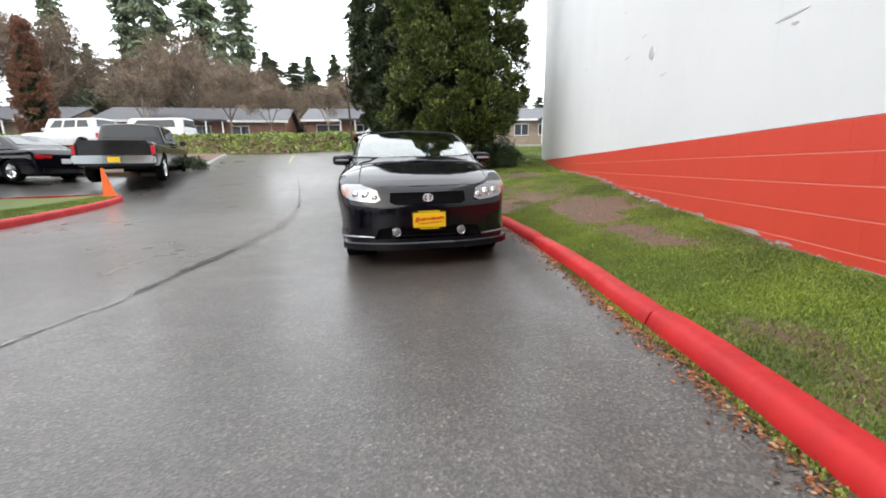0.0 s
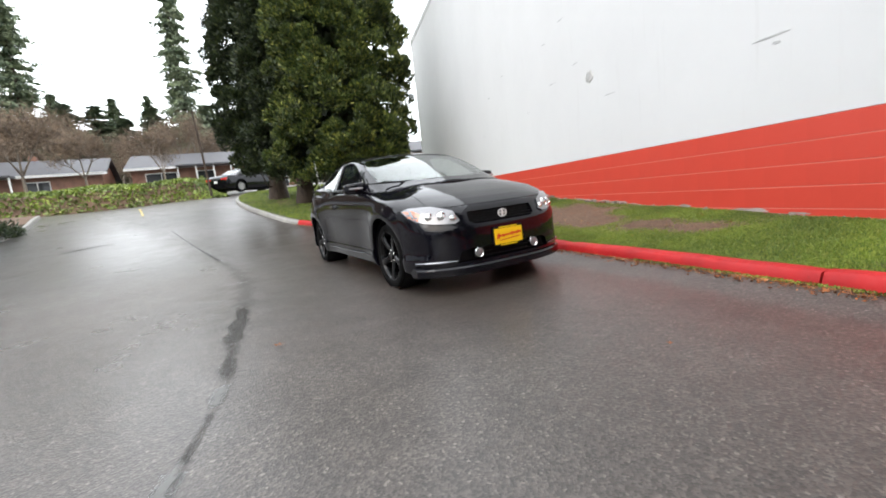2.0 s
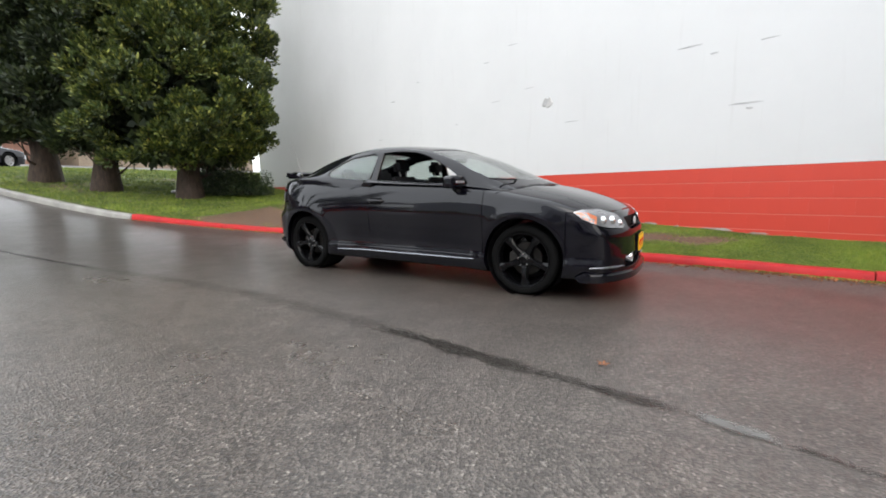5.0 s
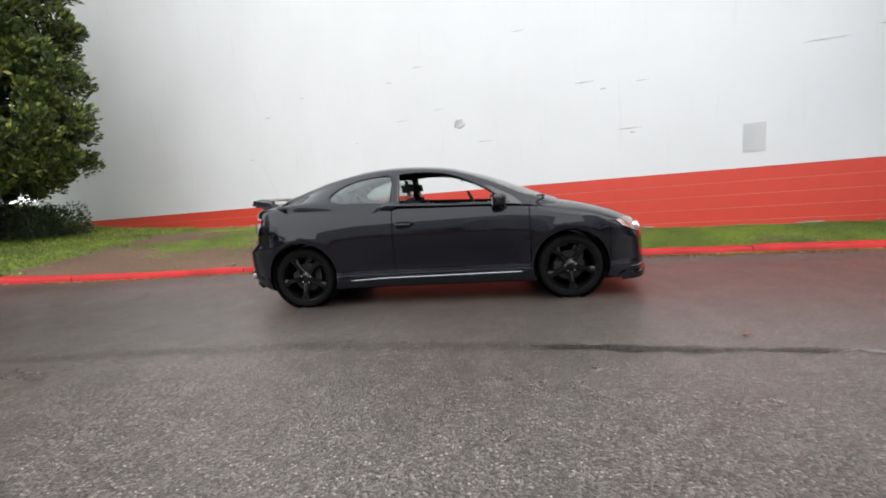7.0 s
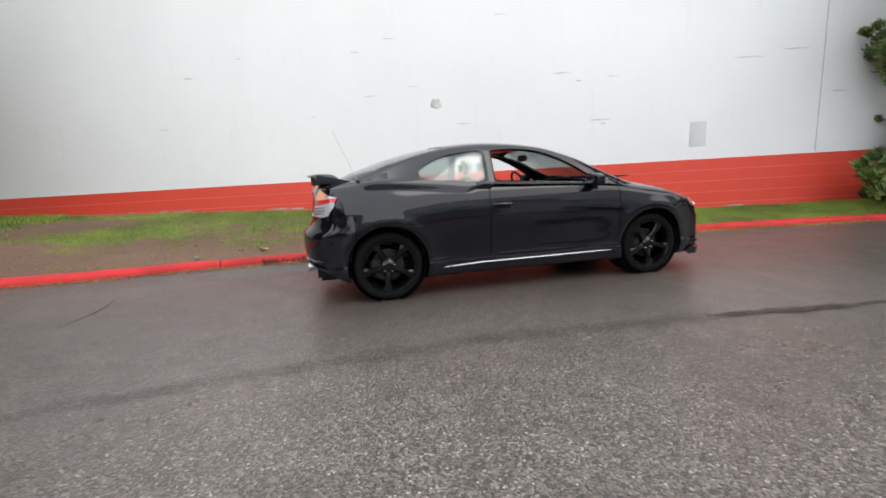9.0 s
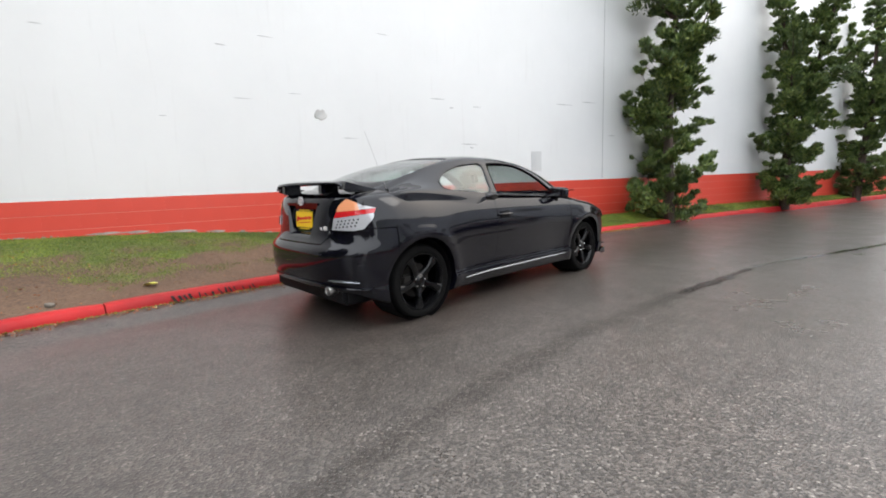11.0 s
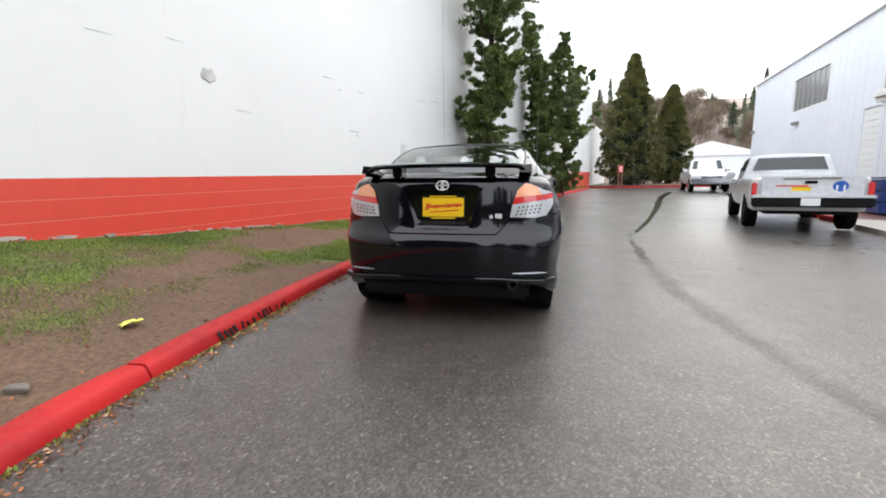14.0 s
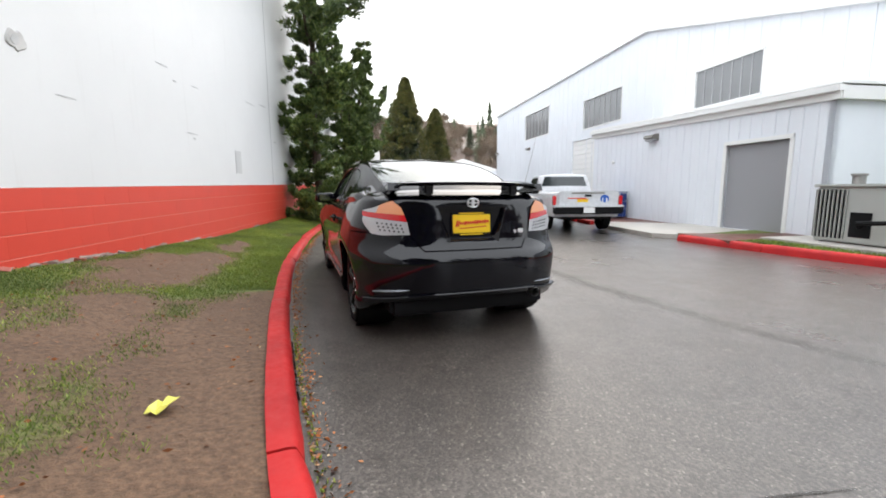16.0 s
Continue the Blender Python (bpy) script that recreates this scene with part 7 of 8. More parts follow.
def road_wheel(parent, x, y, r, side, rim_mat):
    w = new("wheel")
    w.parent = parent
    w.matrix_basis = pose(x, y, r, 0, 0, 0 if side < 0 else 180)
    bm = bmesh.new()
    lathe(bm, [(0.02, r * 0.62), (-0.01, r * 0.72), (-0.012, r * 0.9), (0.03, r), (0.2, r), (0.23, r * 0.9), (0.22, r * 0.62)], 36)
    mesh_ob("tyre", bm, M["rubber"], w, angle=30)
    bm = bmesh.new()
    lathe(bm, [(0.005, r * 0.63), (0.02, r * 0.58), (0.10, r * 0.55), (0.11, 0.02)], 36)
    mesh_ob("rim", bm, rim_mat, w)
    for k in range(5):
        a = 360 * k / 5
        bm = block(0.0, 0.04, 0.03, r * 0.6, -r * 0.09, r * 0.09, 0.01)
        bmesh.ops.transform(bm, matrix=pose(0, 0, 0, a), verts=bm.verts)
        mesh_ob("spoke", bm, rim_mat, w)


def vehicle(name, m, label, category, paint, L, W, top, cab, wheel_r, axles, rim_mat, low=0.30, bed=None, side_windows=2, tail=None, grille=True, chrome=False, nose_round=0.10):
    """top: line of (y, z) of the lower body; cab: y of base front, top front, top rear, base rear, and the roof's height."""
    car = thing(name, m, label, category)
    ty, tz = [p[0] for p in top], [p[1] for p in top]
    hw = W / 2
    def body_point(a, b, c):
        y, z = b * L / 2, low + (c + 1) * 0.3
        x = a * hw
        for _ in range(4):
            u = min(abs(x) / hw, 1.0)
            y = b * (L / 2 - nose_round * u ** 3 * (1.6 if b < 0 else 0.8))
            zt = curve(y, ty, tz) - 0.05 * u ** 4
            z = low + (zt - low) * (c + 1) / 2
            x = a * hw * (0.94 + 0.06 * math.sin(math.pi * min(max((z - low) / 0.8, 0), 1)))
        return (x, y, z)
    body = shell_box(body_point, 8, 40, 10, 0.10)
    cuts = []
    for y in axles:
        for s in (-1, 1):
            bm = bmesh.new()
            lathe(bm, [((hw - 0.26) * s, 0.001), ((hw - 0.26) * s, wheel_r * 1.14), ((hw + 0.3) * s, wheel_r * 1.14), ((hw + 0.3) * s, 0.001)], 36)
            bmesh.ops.remove_doubles(bm, verts=bm.verts, dist=0.002)
            bmesh.ops.translate(bm, verts=bm.verts, vec=(0, y, wheel_r + 0.01))
            bmesh.ops.recalc_face_normals(bm, faces=bm.faces)
            cuts.append(bm)
    if bed:
        cuts.append(block(-hw + 0.09, hw - 0.09, bed[0], bed[1], 0.72, 2.0))
    mesh_ob("body", carve(body, cuts), paint, car, angle=35)
    y0, y1, y2, y3, zr = cab
    zb0, zb3 = curve(y0, ty, tz) - 0.06, curve(y3, ty, tz) - 0.06
    def edge(f, t):
        """Front (f=0) or rear edge of the cab at height t."""
        return (y0 + (y1 - y0) * t) if f == 0 else (y3 + (y2 - y3) * t)
    def cab_point(a, b, c):
        t = (c + 1) / 2
        z0 = zb0 + (zb3 - zb0) * (b + 1) / 2
        z = z0 + (zr - z0) * t - 0.05 * a * a * t * t
        y = edge(0, t) + (edge(1, t) - edge(0, t)) * (b + 1) / 2
        x = a * hw * (0.95 - 0.17 * t)
        return (x, y + 0.06 * a * a * (-b) * (1 if b < 0 else 0.5), z)
    mesh_ob("cab", shell_box(cab_point, 8, 16, 8, 0.12), paint, car, angle=45)
    def q(a, b, t, push):
        p = Vector(cab_point(a, b, t * 2 - 1))
        return p + Vector(push)
    for s in (-1, 1):
        n = side_windows
        for k in range(n):
            b0, b1 = -0.80 + 1.6 * k / n + 0.05, -0.80 + 1.6 * (k + 1) / n - 0.05
            cs = [q(s, b0, 0.34, (0.004 * s, 0, 0)), q(s, b1, 0.34, (0.004 * s, 0, 0)), q(s, b1 - (0.05 if k == n - 1 else 0), 0.86, (0.006 * s, 0, 0)), q(s, b0 + (0.10 if k == 0 else 0), 0.86, (0.006 * s, 0, 0))]
            mesh_ob("side_window", slab_from(cs if s > 0 else cs[::-1], 0.012), M["tinted"], car)
            mesh_ob("door_handle", block(s * hw - 0.015, s * hw + 0.015, (cs[1].y - 0.2), (cs[1].y - 0.04), zb0 - 0.08, zb0 - 0.04, 0.005), M["chrome"] if chrome else paint, car)
        mir = block(-0.10, 0.10, -0.05, 0.05, -0.07, 0.09, 0.03)
        bmesh.ops.translate(mir, verts=mir.verts, vec=(s * (hw + 0.10), y0 + 0.35, zb0 + 0.16))
        mesh_ob("wing_mirror", mir, paint, car)
    cs = [q(-0.86, -1, 0.30, (0, -0.012, 0.0)), q(0.86, -1, 0.30, (0, -0.012, 0)), q(0.84, -1, 0.90, (0, -0.012, 0.01)), q(-0.84, -1, 0.90, (0, -0.012, 0.01))]
    mesh_ob("windscreen", slab_from(cs, 0.012), M["tinted"], car)
    cs = [q(0.84, 1, 0.36, (0, 0.012, 0)), q(-0.84, 1, 0.36, (0, 0.012, 0)), q(-0.80, 1, 0.88, (0, 0.012, 0.008)), q(0.80, 1, 0.88, (0, 0.012, 0.008))]
    mesh_ob("rear_window", slab_from(cs, 0.012), M["tinted"], car)
    for y in axles:
        for s in (-1, 1):
            road_wheel(car, s * (hw - 0.02), y, wheel_r, s, rim_mat)
    hz = curve(-L / 2 + 0.1, ty, tz)
    rz = curve(L / 2 - 0.05, ty, tz)
    bump = M["chrome"] if chrome else M["plastic"]
    for s in (-1, 1):
        mesh_ob("headlight", block(s * hw * 0.78 - 0.17, s * hw * 0.78 + 0.15, -L / 2 - 0.005 + nose_round * 0.5, -L / 2 + 0.25, hz - 0.32, hz - 0.12, 0.03), M["clear_lens"], car)
        if tail == "tall":
            mesh_ob("tail_light", block(s * (hw - 0.06) - 0.045, s * (hw - 0.06) + 0.045, L / 2 - 0.12, L / 2 + 0.005, rz - 0.40, rz - 0.14, 0.02), M["red_lens"], car)
        else:
            mesh_ob("tail_light", block(s * hw * 0.68 - 0.25, s * hw * 0.68 + 0.22, L / 2 - 0.22, L / 2 - 0.0, rz - 0.20, rz - 0.07, 0.025), M["red_lens"], car)
    if chrome or bed:
        for e in (-1, 1):
            bm = block(-hw * 0.98, hw * 0.98, e * (L / 2 + 0.03) - 0.09, e * (L / 2 + 0.03) + 0.09, low + 0.10, low + 0.32, 0.03)
            mesh_ob("bumper", bm, bump, car)
            if bed and not chrome:
                mesh_ob("bumper_step", block(-hw * 0.99, hw * 0.99, e * (L / 2 + 0.03) - 0.10, e * (L / 2 + 0.03) + 0.10, low + 0.27, low + 0.345, 0.02), paint, car)
    if grille:
        mesh_ob("grille", block(-hw * 0.50, hw * 0.50, -L / 2 - 0.015, -L / 2 + 0.1, hz - 0.42, hz - 0.10, 0.02), M["plastic"], car)
        for k in range(3):
            mesh_ob("grille_bar", block(-hw * 0.47, hw * 0.47, -L / 2 - 0.025, -L / 2 - 0.005, hz - 0.37 + 0.09 * k, hz - 0.345 + 0.09 * k, 0.004), M["chrome"] if chrome else M["plastic"], car)
    if bed:
        mesh_ob("tailgate", block(-hw + 0.17, hw - 0.17, L / 2 - 0.05, L / 2 + 0.012, 0.66, rz - 0.01, 0.015), paint, car)
        mesh_ob("tailgate_handle", block(-0.10, 0.10, L / 2 + 0.008, L / 2 + 0.022, rz - 0.17, rz - 0.11, 0.006), M["plastic"], car)
    mesh_ob("number_plate", block(-0.15, 0.15, L / 2 + (0.118 if (bed or chrome) else 0.0), L / 2 + (0.13 if (bed or chrome) else 0.02), low + 0.13 if bed else rz - 0.35, low + 0.28 if bed else rz - 0.20, 0.004), M["yellow"] if paint is M["paint_grey"] else M["white_ink"], car)
    mesh_ob("underbody", block(-hw * 0.7, hw * 0.7, -L / 2 + 0.2, L / 2 - 0.2, low - 0.06, low + 0.06), M["plastic"], car)
    return car


def park(x, y, turn, dz=0.0):
    """Stands at (x, y) with its nose turned; 180 looks along +y."""
    return pose(x, y, land(x, y) + dz, 0, 0, turn)


PICK_TOP = [(-2.8, 0.95), (-2.5, 1.08), (-1.3, 1.14), (-0.9, 1.16), (0.8, 1.18), (2.9, 1.20)]
# silver pickup by the workshop, tail to the drive
silver = vehicle("pickup_truck", pose(-6.30, -6.15, 0.02, 0, 0, -18) @ Matrix.Translation((0, 0.25, 0)) @ Matrix.Scale(0.89, 4), "silver older pickup with dealer stickers on the tailgate", "pickup truck", M["paint_silver"], 5.2, 1.93,
                 [(-2.6, 0.90), (-2.3, 1.02), (-0.9, 1.08), (0.0, 1.13), (2.6, 1.15)], (-1.05, -0.62, 0.42, 0.52, 1.66), 0.35, (-1.72, 1.55), M["plastic"], 0.42, bed=(0.72, 2.48), side_windows=1, tail="tall")
M["blue_ink"] = mat("blue_sticker", (0.02, 0.10, 0.42), 0.4)
M["orange_ink"] = mat("orange_sticker", (0.75, 0.30, 0.03), 0.4)
ty = 2.6 + 0.013
for name, x0, x1, z0, z1, mm in (("sticker_stripe", 0.05, 0.55, 0.93, 0.955, "red_ink"), ("sticker_panel", 0.0, 0.30, 0.84, 0.90, "yellow"), ("sticker_panel", -0.02, 0.30, 0.905, 0.925, "orange_ink"), ("lettering_bar", -0.45, 0.45, 1.06, 1.10, "steel_grey"), ("lettering_bar", -0.30, 0.40, 0.70, 0.725, "steel_grey")):
    mesh_ob(name, block(x0, x1, ty, ty + 0.004, z0, z1), M[mm], silver)
bm = bmesh.new()
lathe(bm, [(ty, 0.001), (ty + 0.005, 0.02), (ty + 0.005, 0.115), (ty, 0.12)], 24, 'Y')
for v in bm.verts:
    v.co.z *= 0.85
bmesh.ops.translate(bm, verts=bm.verts, vec=(-0.45, 0, 0.93))
mesh_ob("round_sticker", bm, M["blue_ink"], silver)
for dx in (-0.055, 0.055):
    mesh_ob("sticker_gap", block(-0.45 + dx - 0.014, -0.45 + dx + 0.014, ty + 0.004, ty + 0.008, 0.84, 0.95), M["white_ink"], silver)

# white truck and a white saloon further down
vehicle("pickup_truck", pose(-11.2, -24.0, 0.18, 0, 0, 168), "white full-size pickup with a chrome grille facing the drive", "pickup truck", M["paint_white"], 5.7, 2.0, PICK_TOP,
        (-1.35, -0.85, 1.2, 1.35, 1.90), 0.40, (-1.85, 1.75), M["steel"], 0.45, bed=(1.45, 2.70), side_windows=2, tail="tall", chrome=True)
vehicle("saloon_car", pose(-14.6, -28.5, 0.2, 0, 0, 170), "white saloon parked behind the white truck", "car", M["paint_white"], 4.7, 1.80,
        [(-2.35, 0.66), (-2.1, 0.80), (-1.0, 0.94), (1.4, 0.98), (2.2, 0.96), (2.35, 0.85)], (-1.05, -0.35, 0.95, 1.75, 1.44), 0.32, (-1.45, 1.35), M["steel"], 0.22)

# dark pickup with its tail to the camera, black saloon beside it
dark = vehicle("pickup_truck", park(-8.35, 10.35, 192.5), "dark grey crew-cab pickup with chrome bumper and wheels", "pickup truck", M["paint_grey"], 5.6, 2.0, PICK_TOP,
               (-1.35, -0.85, 0.95, 1.10, 1.80), 0.41, (-1.85, 1.72), M["chrome"], 0.45, bed=(1.25, 2.66), side_windows=2, tail="tall", chrome=True)
vehicle("saloon_car", park(-12.6, 10.6, 250), "glossy black saloon parked beyond the grass island", "car", M["paint_black"], 4.8, 1.85,
        [(-2.4, 0.66), (-2.1, 0.82), (-1.0, 0.96), (1.4, 1.02), (2.2, 1.0), (2.4, 0.85)], (-1.1, -0.30, 0.95, 1.85, 1.46), 0.34, (-1.45, 1.38), M["chrome"], 0.22)
vehicle("boxy_suv", park(-17.6, 22.3, 258, 0.05), "boxy white off-road wagon with black tyres", "car", M["paint_white"], 4.7, 1.95,
        [(-2.35, 1.02), (-2.0, 1.15), (-0.9, 1.20), (2.35, 1.25)], (-0.95, -0.60, 2.15, 2.30, 1.95), 0.42, (-1.45, 1.42), M["plastic"], 0.45, side_windows=3, tail="tall")
vehicle("delivery_van", park(-16.5, 29.5, 262, 0.0), "plain white delivery van near the houses", "van", M["paint_white"], 5.6, 2.0,
        [(-2.8, 0.95), (-2.3, 1.15), (-1.6, 1.25), (2.8, 1.3)], (-1.9, -1.2, 2.6, 2.75, 2.25), 0.36, (-1.75, 1.7), M["steel"], 0.35, side_windows=1, tail="tall")
vehicle("saloon_car", park(-20.5, 17.5, 255), "dark saloon at the far side of the lot", "car", M["paint_grey"], 4.7, 1.82,
        [(-2.35, 0.66), (-2.1, 0.80), (-1.0, 0.95), (1.4, 1.0), (2.2, 0.98), (2.35, 0.85)], (-1.05, -0.35, 0.95, 1.75, 1.45), 0.33, (-1.42, 1.36), M["chrome"], 0.22)
vehicle("muscle_car", park(0.6, 24.6, 125), "dark two-door muscle car leaving by the street", "car", M["paint_black"], 4.9, 1.92,
        [(-2.45, 0.72), (-2.2, 0.86), (-0.9, 0.98), (1.3, 1.03), (2.2, 1.04), (2.45, 0.92)], (-0.75, 0.0, 0.95, 1.75, 1.44), 0.36, (-1.45, 1.50), M["steel"], 0.22, side_windows=2)

# orange cone on the island's tip
cone = thing("traffic_cone", pose(-7.05, 5.85, land(-7, 5.85) + 0.125, 0, 0, 12), "orange plastic traffic cone leaning on the kerb", "traffic cone")
M["orange"] = mat("orange_plastic", (0.85, 0.14, 0.02), 0.45)
mesh_ob("base", block(-0.17, 0.17, -0.17, 0.17, 0.0, 0.035, 0.012), M["orange"], cone)
bm = bmesh.new()
lathe(bm, [(0.03, 0.135), (0.06, 0.125), (0.66, 0.035), (0.70, 0.03), (0.70, 0.02)], 24, 'Z')
bmesh.ops.transform(bm, matrix=pose(0, 0, 0, 3, -6, 0), verts=bm.verts)
mesh_ob("cone_body", bm, M["orange"], cone)



# ---- road seams, stains, paint and painted sky glints ----
M["wet_patch"] = mat("dark_wet_seam", (0.022, 0.020, 0.018), 0.22)
v = coords(M["wet_patch"])
n1 = noise_tex(M["wet_patch"], v, 45.0, 4.0)
link(M["wet_patch"], ramp(M["wet_patch"], n1, [(0.35, (0.014, 0.012, 0.010)), (0.65, (0.040, 0.036, 0.032))]), bsdf(M["wet_patch"]).inputs["Base Color"])
rough_from(M["wet_patch"], n1, 0.2, 0.5)
bump(M["wet_patch"], n1, 0.5, 0.006)
def worn_edges(m, lo=0.80, hi=1.25, most=1.0):
    """Lets a mark fade out in crumbs towards its edges."""
    nt = m.node_tree
    at = node(m, "ShaderNodeAttribute")
    at.attribute_name = "core"
    nz = noise_tex(m, coords(m), 24.0, 5.0, 0.7)
    sm = node(m, "ShaderNodeMath")
    sm.operation = 'MULTIPLY_ADD'
    sm.inputs[1].default_value = 1.1
    link(m, nz, sm.inputs[0])
    link(m, at.outputs["Fac"], sm.inputs[2])
    gaps = calc(m, 'MULTIPLY', calc(m, 'SUBTRACT', noise_tex(m, coords(m), 1.7, 3.0), 0.5), 1.5)
    fac = ramp(m, calc(m, 'DIVIDE', calc(m, 'ADD', sm.outputs[0], gaps), 2.1), [(lo / 2.1, 0.0), (hi / 2.1, most)])
    tr, mx = nt.nodes.new("ShaderNodeBsdfTransparent"), nt.nodes.new("ShaderNodeMixShader")
    out = nt.nodes["Material Output"]
    link(m, fac, mx.inputs[0])
    link(m, tr.outputs[0], mx.inputs[1])
    link(m, bsdf(m).outputs[0], mx.inputs[2])
    link(m, mx.outputs[0], out.inputs["Surface"])


# pale grey stands in for sky mirrored by the smooth seam
M["seam_glint"] = concrete("pale_seam_glint", (0.10, 0.10, 0.095), (0.24, 0.24, 0.23))
M["line_yellow"] = concrete("worn_yellow_line", (0.30, 0.22, 0.05), (0.55, 0.42, 0.10))
# groove of the seam: dark and low in gloss, so it mirrors little sky
M["dull_band"] = concrete("dull_asphalt_band", (0.022, 0.019, 0.016), (0.066, 0.058, 0.052))
bsdf(M["dull_band"]).inputs["Specular IOR Level"].default_value = 0.12
bsdf(M["wet_patch"]).inputs["Specular IOR Level"].default_value = 0.2
M["tar_seam"] = mat("glossy_black_tar_seam", (0.016, 0.015, 0.014), 0.14, coat=0.6)
n1 = noise_tex(M["tar_seam"], coords(M["tar_seam"]), 9.0, 5.0, 0.6)
link(M["tar_seam"], ramp(M["tar_seam"], n1, [(0.35, (0.010, 0.009, 0.008)), (0.7, (0.036, 0.033, 0.030))]), bsdf(M["tar_seam"]).inputs["Base Color"])
rough_from(M["tar_seam"], n1, 0.08, 0.26)
for key, lo, hi, most in (("tar_seam", 0.45, 1.0, 1.0), ("wet_patch", 0.85, 1.7, 0.85), ("seam_glint", 0.7, 1.5, 0.75), ("line_yellow", 0.7, 1.2, 1.0), ("dull_band", 0.75, 1.75, 0.25)):
    worn_edges(M[key], lo, hi, most)


def ribbon(name, pts, widths, material, label, seed, lift=0.003, rough=0.5, step=0.06, category="road mark"):
    """A ragged strip lying on the ground."""
    rng = random.Random(seed)
    pts = [Vector((x, y, 0)) for x, y in pts]
    d = [0.0]
    for a, b in zip(pts, pts[1:]):
        d.append(d[-1] + (b - a).length)
    n = max(4, int(d[-1] / step))
    verts, faces, core = [], [], []
    for i in range(n + 1):
        s = d[-1] * i / n
        x, y = curve(s, d, [p.x for p in pts]), curve(s, d, [p.y for p in pts])
        x2, y2 = curve(min(s + 0.05, d[-1]), d, [p.x for p in pts]), curve(min(s + 0.05, d[-1]), d, [p.y for p in pts])
        t = Vector((x2 - x, y2 - y, 0))
        if t.length < 1e-6:
            t = Vector((pts[-1] - pts[-2]))
        t.normalize()
        w = interp(s, [d[-1] * k / (len(widths) - 1) for k in range(len(widths))], widths)
        for e in (-1, -0.45, 0.0, 0.45, 1):
            k = w * (0.5 + rough * 0.5 * noise.noise((s * 3.1, (e > 0) * 7.0, seed)) + rough * 0.25 * noise.noise((s * 14, (e > 0) * 3.0, seed)))
            verts.append((x + e * t.y * k, y - e * t.x * k, land(x, y) + lift))
            core.append((1.0 - abs(e) ** 2) * min(1.0, 9 * i / n, 9 * (n - i) / n))
        if i:
            q = 5 * i
            faces += [(q - 5 + m, q - 4 + m, q + 1 + m, q + m) for m in range(4)]
    ob = py_ob(name, verts, faces, material)
    ob.data.attributes.new("core", 'FLOAT', 'POINT').data.foreach_set("value", core)
    return tagged(ob, label, category)


SEAM = [(-2.15, 3.3), (-2.04, 2.4), (-1.98, 1.2), (-2.03, 0.0), (-2.12, -1.0), (-2.25, -1.9), (-2.36, -2.5), (-2.45, -2.95), (-2.57, -3.45), (-2.86, -4.3), (-3.5, -6.1), (-4.9, -10.5), (-6.9, -17), (-9.3, -23.5)]
ribbon("asphalt_seam", [(-3.34, 10.7), (-2.85, 8.0), (-2.50, 5.9), (-2.24, 4.2), (-2.15, 3.3)], [0.03, 0.06, 0.09, 0.13], M["wet_patch"], "thin dark seam running up the drive", 6, rough=0.8)
ribbon("asphalt_seam", [(-2.24, 4.3), (-2.12, 3.0)] + SEAM[1:6], [0.10, 0.24, 0.27, 0.27, 0.24, 0.16], M["dull_band"], "dark low-gloss stretch of the asphalt seam", 2, rough=0.9)
ribbon("asphalt_seam", [(-2.09, -0.75), (-2.25, -1.9), (-2.34, -2.75)], [0.12, 0.20, 0.16, 0.06], M["wet_patch"], "dark ragged seam in the wet asphalt", 1, 0.005, rough=0.9)
ribbon("asphalt_seam", [(-2.40, -2.98), (-2.45, -3.2), (-2.52, -3.45)], [0.07, 0.10, 0.05], M["wet_patch"], "short dark filled crack in the asphalt", 4, rough=0.8)
ribbon("asphalt_seam", [(-2.53, -3.45)] + SEAM[9:], [0.10, 0.13, 0.22, 0.28, 0.34, 0.34], M["tar_seam"], "long dark tar seam down the drive", 5, step=0.12, rough=0.7)
# two short glints of sky on the seam, drawn as pale strips
ribbon("road_line", [(-2.33, -2.70), (-2.40, -3.0)], [0.08, 0.12, 0.08], M["seam_glint"], "pale sky glint painted on the asphalt seam", 23, 0.007, rough=0.6)
ribbon("road_line", [(-2.50, -3.36), (-2.60, -3.66), (-2.70, -3.95)], [0.06, 0.10, 0.06], M["seam_glint"], "longer pale sky glint painted on the asphalt seam", 22, 0.006, rough=0.6)
ribbon("road_line", [(-4.3, 14.5), (-4.8, 18.6)], [0.10, 0.10], M["line_yellow"], "short faded yellow line at the drive's mouth", 8, 0.005, 0.2)
ribbon("asphalt_patch", [(-1.55, 8.25), (-1.2, 8.0), (-0.95, 7.9)], [0.05, 0.10, 0.05], M["wet_patch"], "dark mend in the asphalt", 9)
ribbon("asphalt_patch", [(-5.5, 8.3), (-5.0, 8.8), (-4.4, 9.0)], [0.1, 0.6, 0.1], M["wet_patch"], "dark damp patch on the drive", 10)
ribbon("damp_stain", [(-0.7, 4.05), (-0.2, 3.95), (0.25, 3.98)], [0.01, 0.03, 0.01], M["wet_patch"], "thin twig-like tar line on the asphalt", 11)

# gutter dirt, leaves and grit along the kerb
rng = random.Random(5)
M["dead_leaf"] = leaf("dead_leaves", [(0.0, (0.10, 0.045, 0.02)), (0.5, (0.30, 0.10, 0.03)), (0.85, (0.42, 0.15, 0.05)), (1.0, (0.45, 0.34, 0.22))], 0.7)
lc, lw = [], []
for k in range(4200):
    y = rng.uniform(-7, 8) if k % 3 else rng.uniform(-6, -2.4)
    x = kerb_x(y) - abs(rng.gauss(0, 0.055)) - 0.005
    lc.append((x, y, land(x, y) + 0.006))
    a = rng.uniform(0, 6.28)
    lw.append((math.cos(a), math.sin(a), rng.uniform(-0.15, 0.15)))
rg = np.random.default_rng(3)
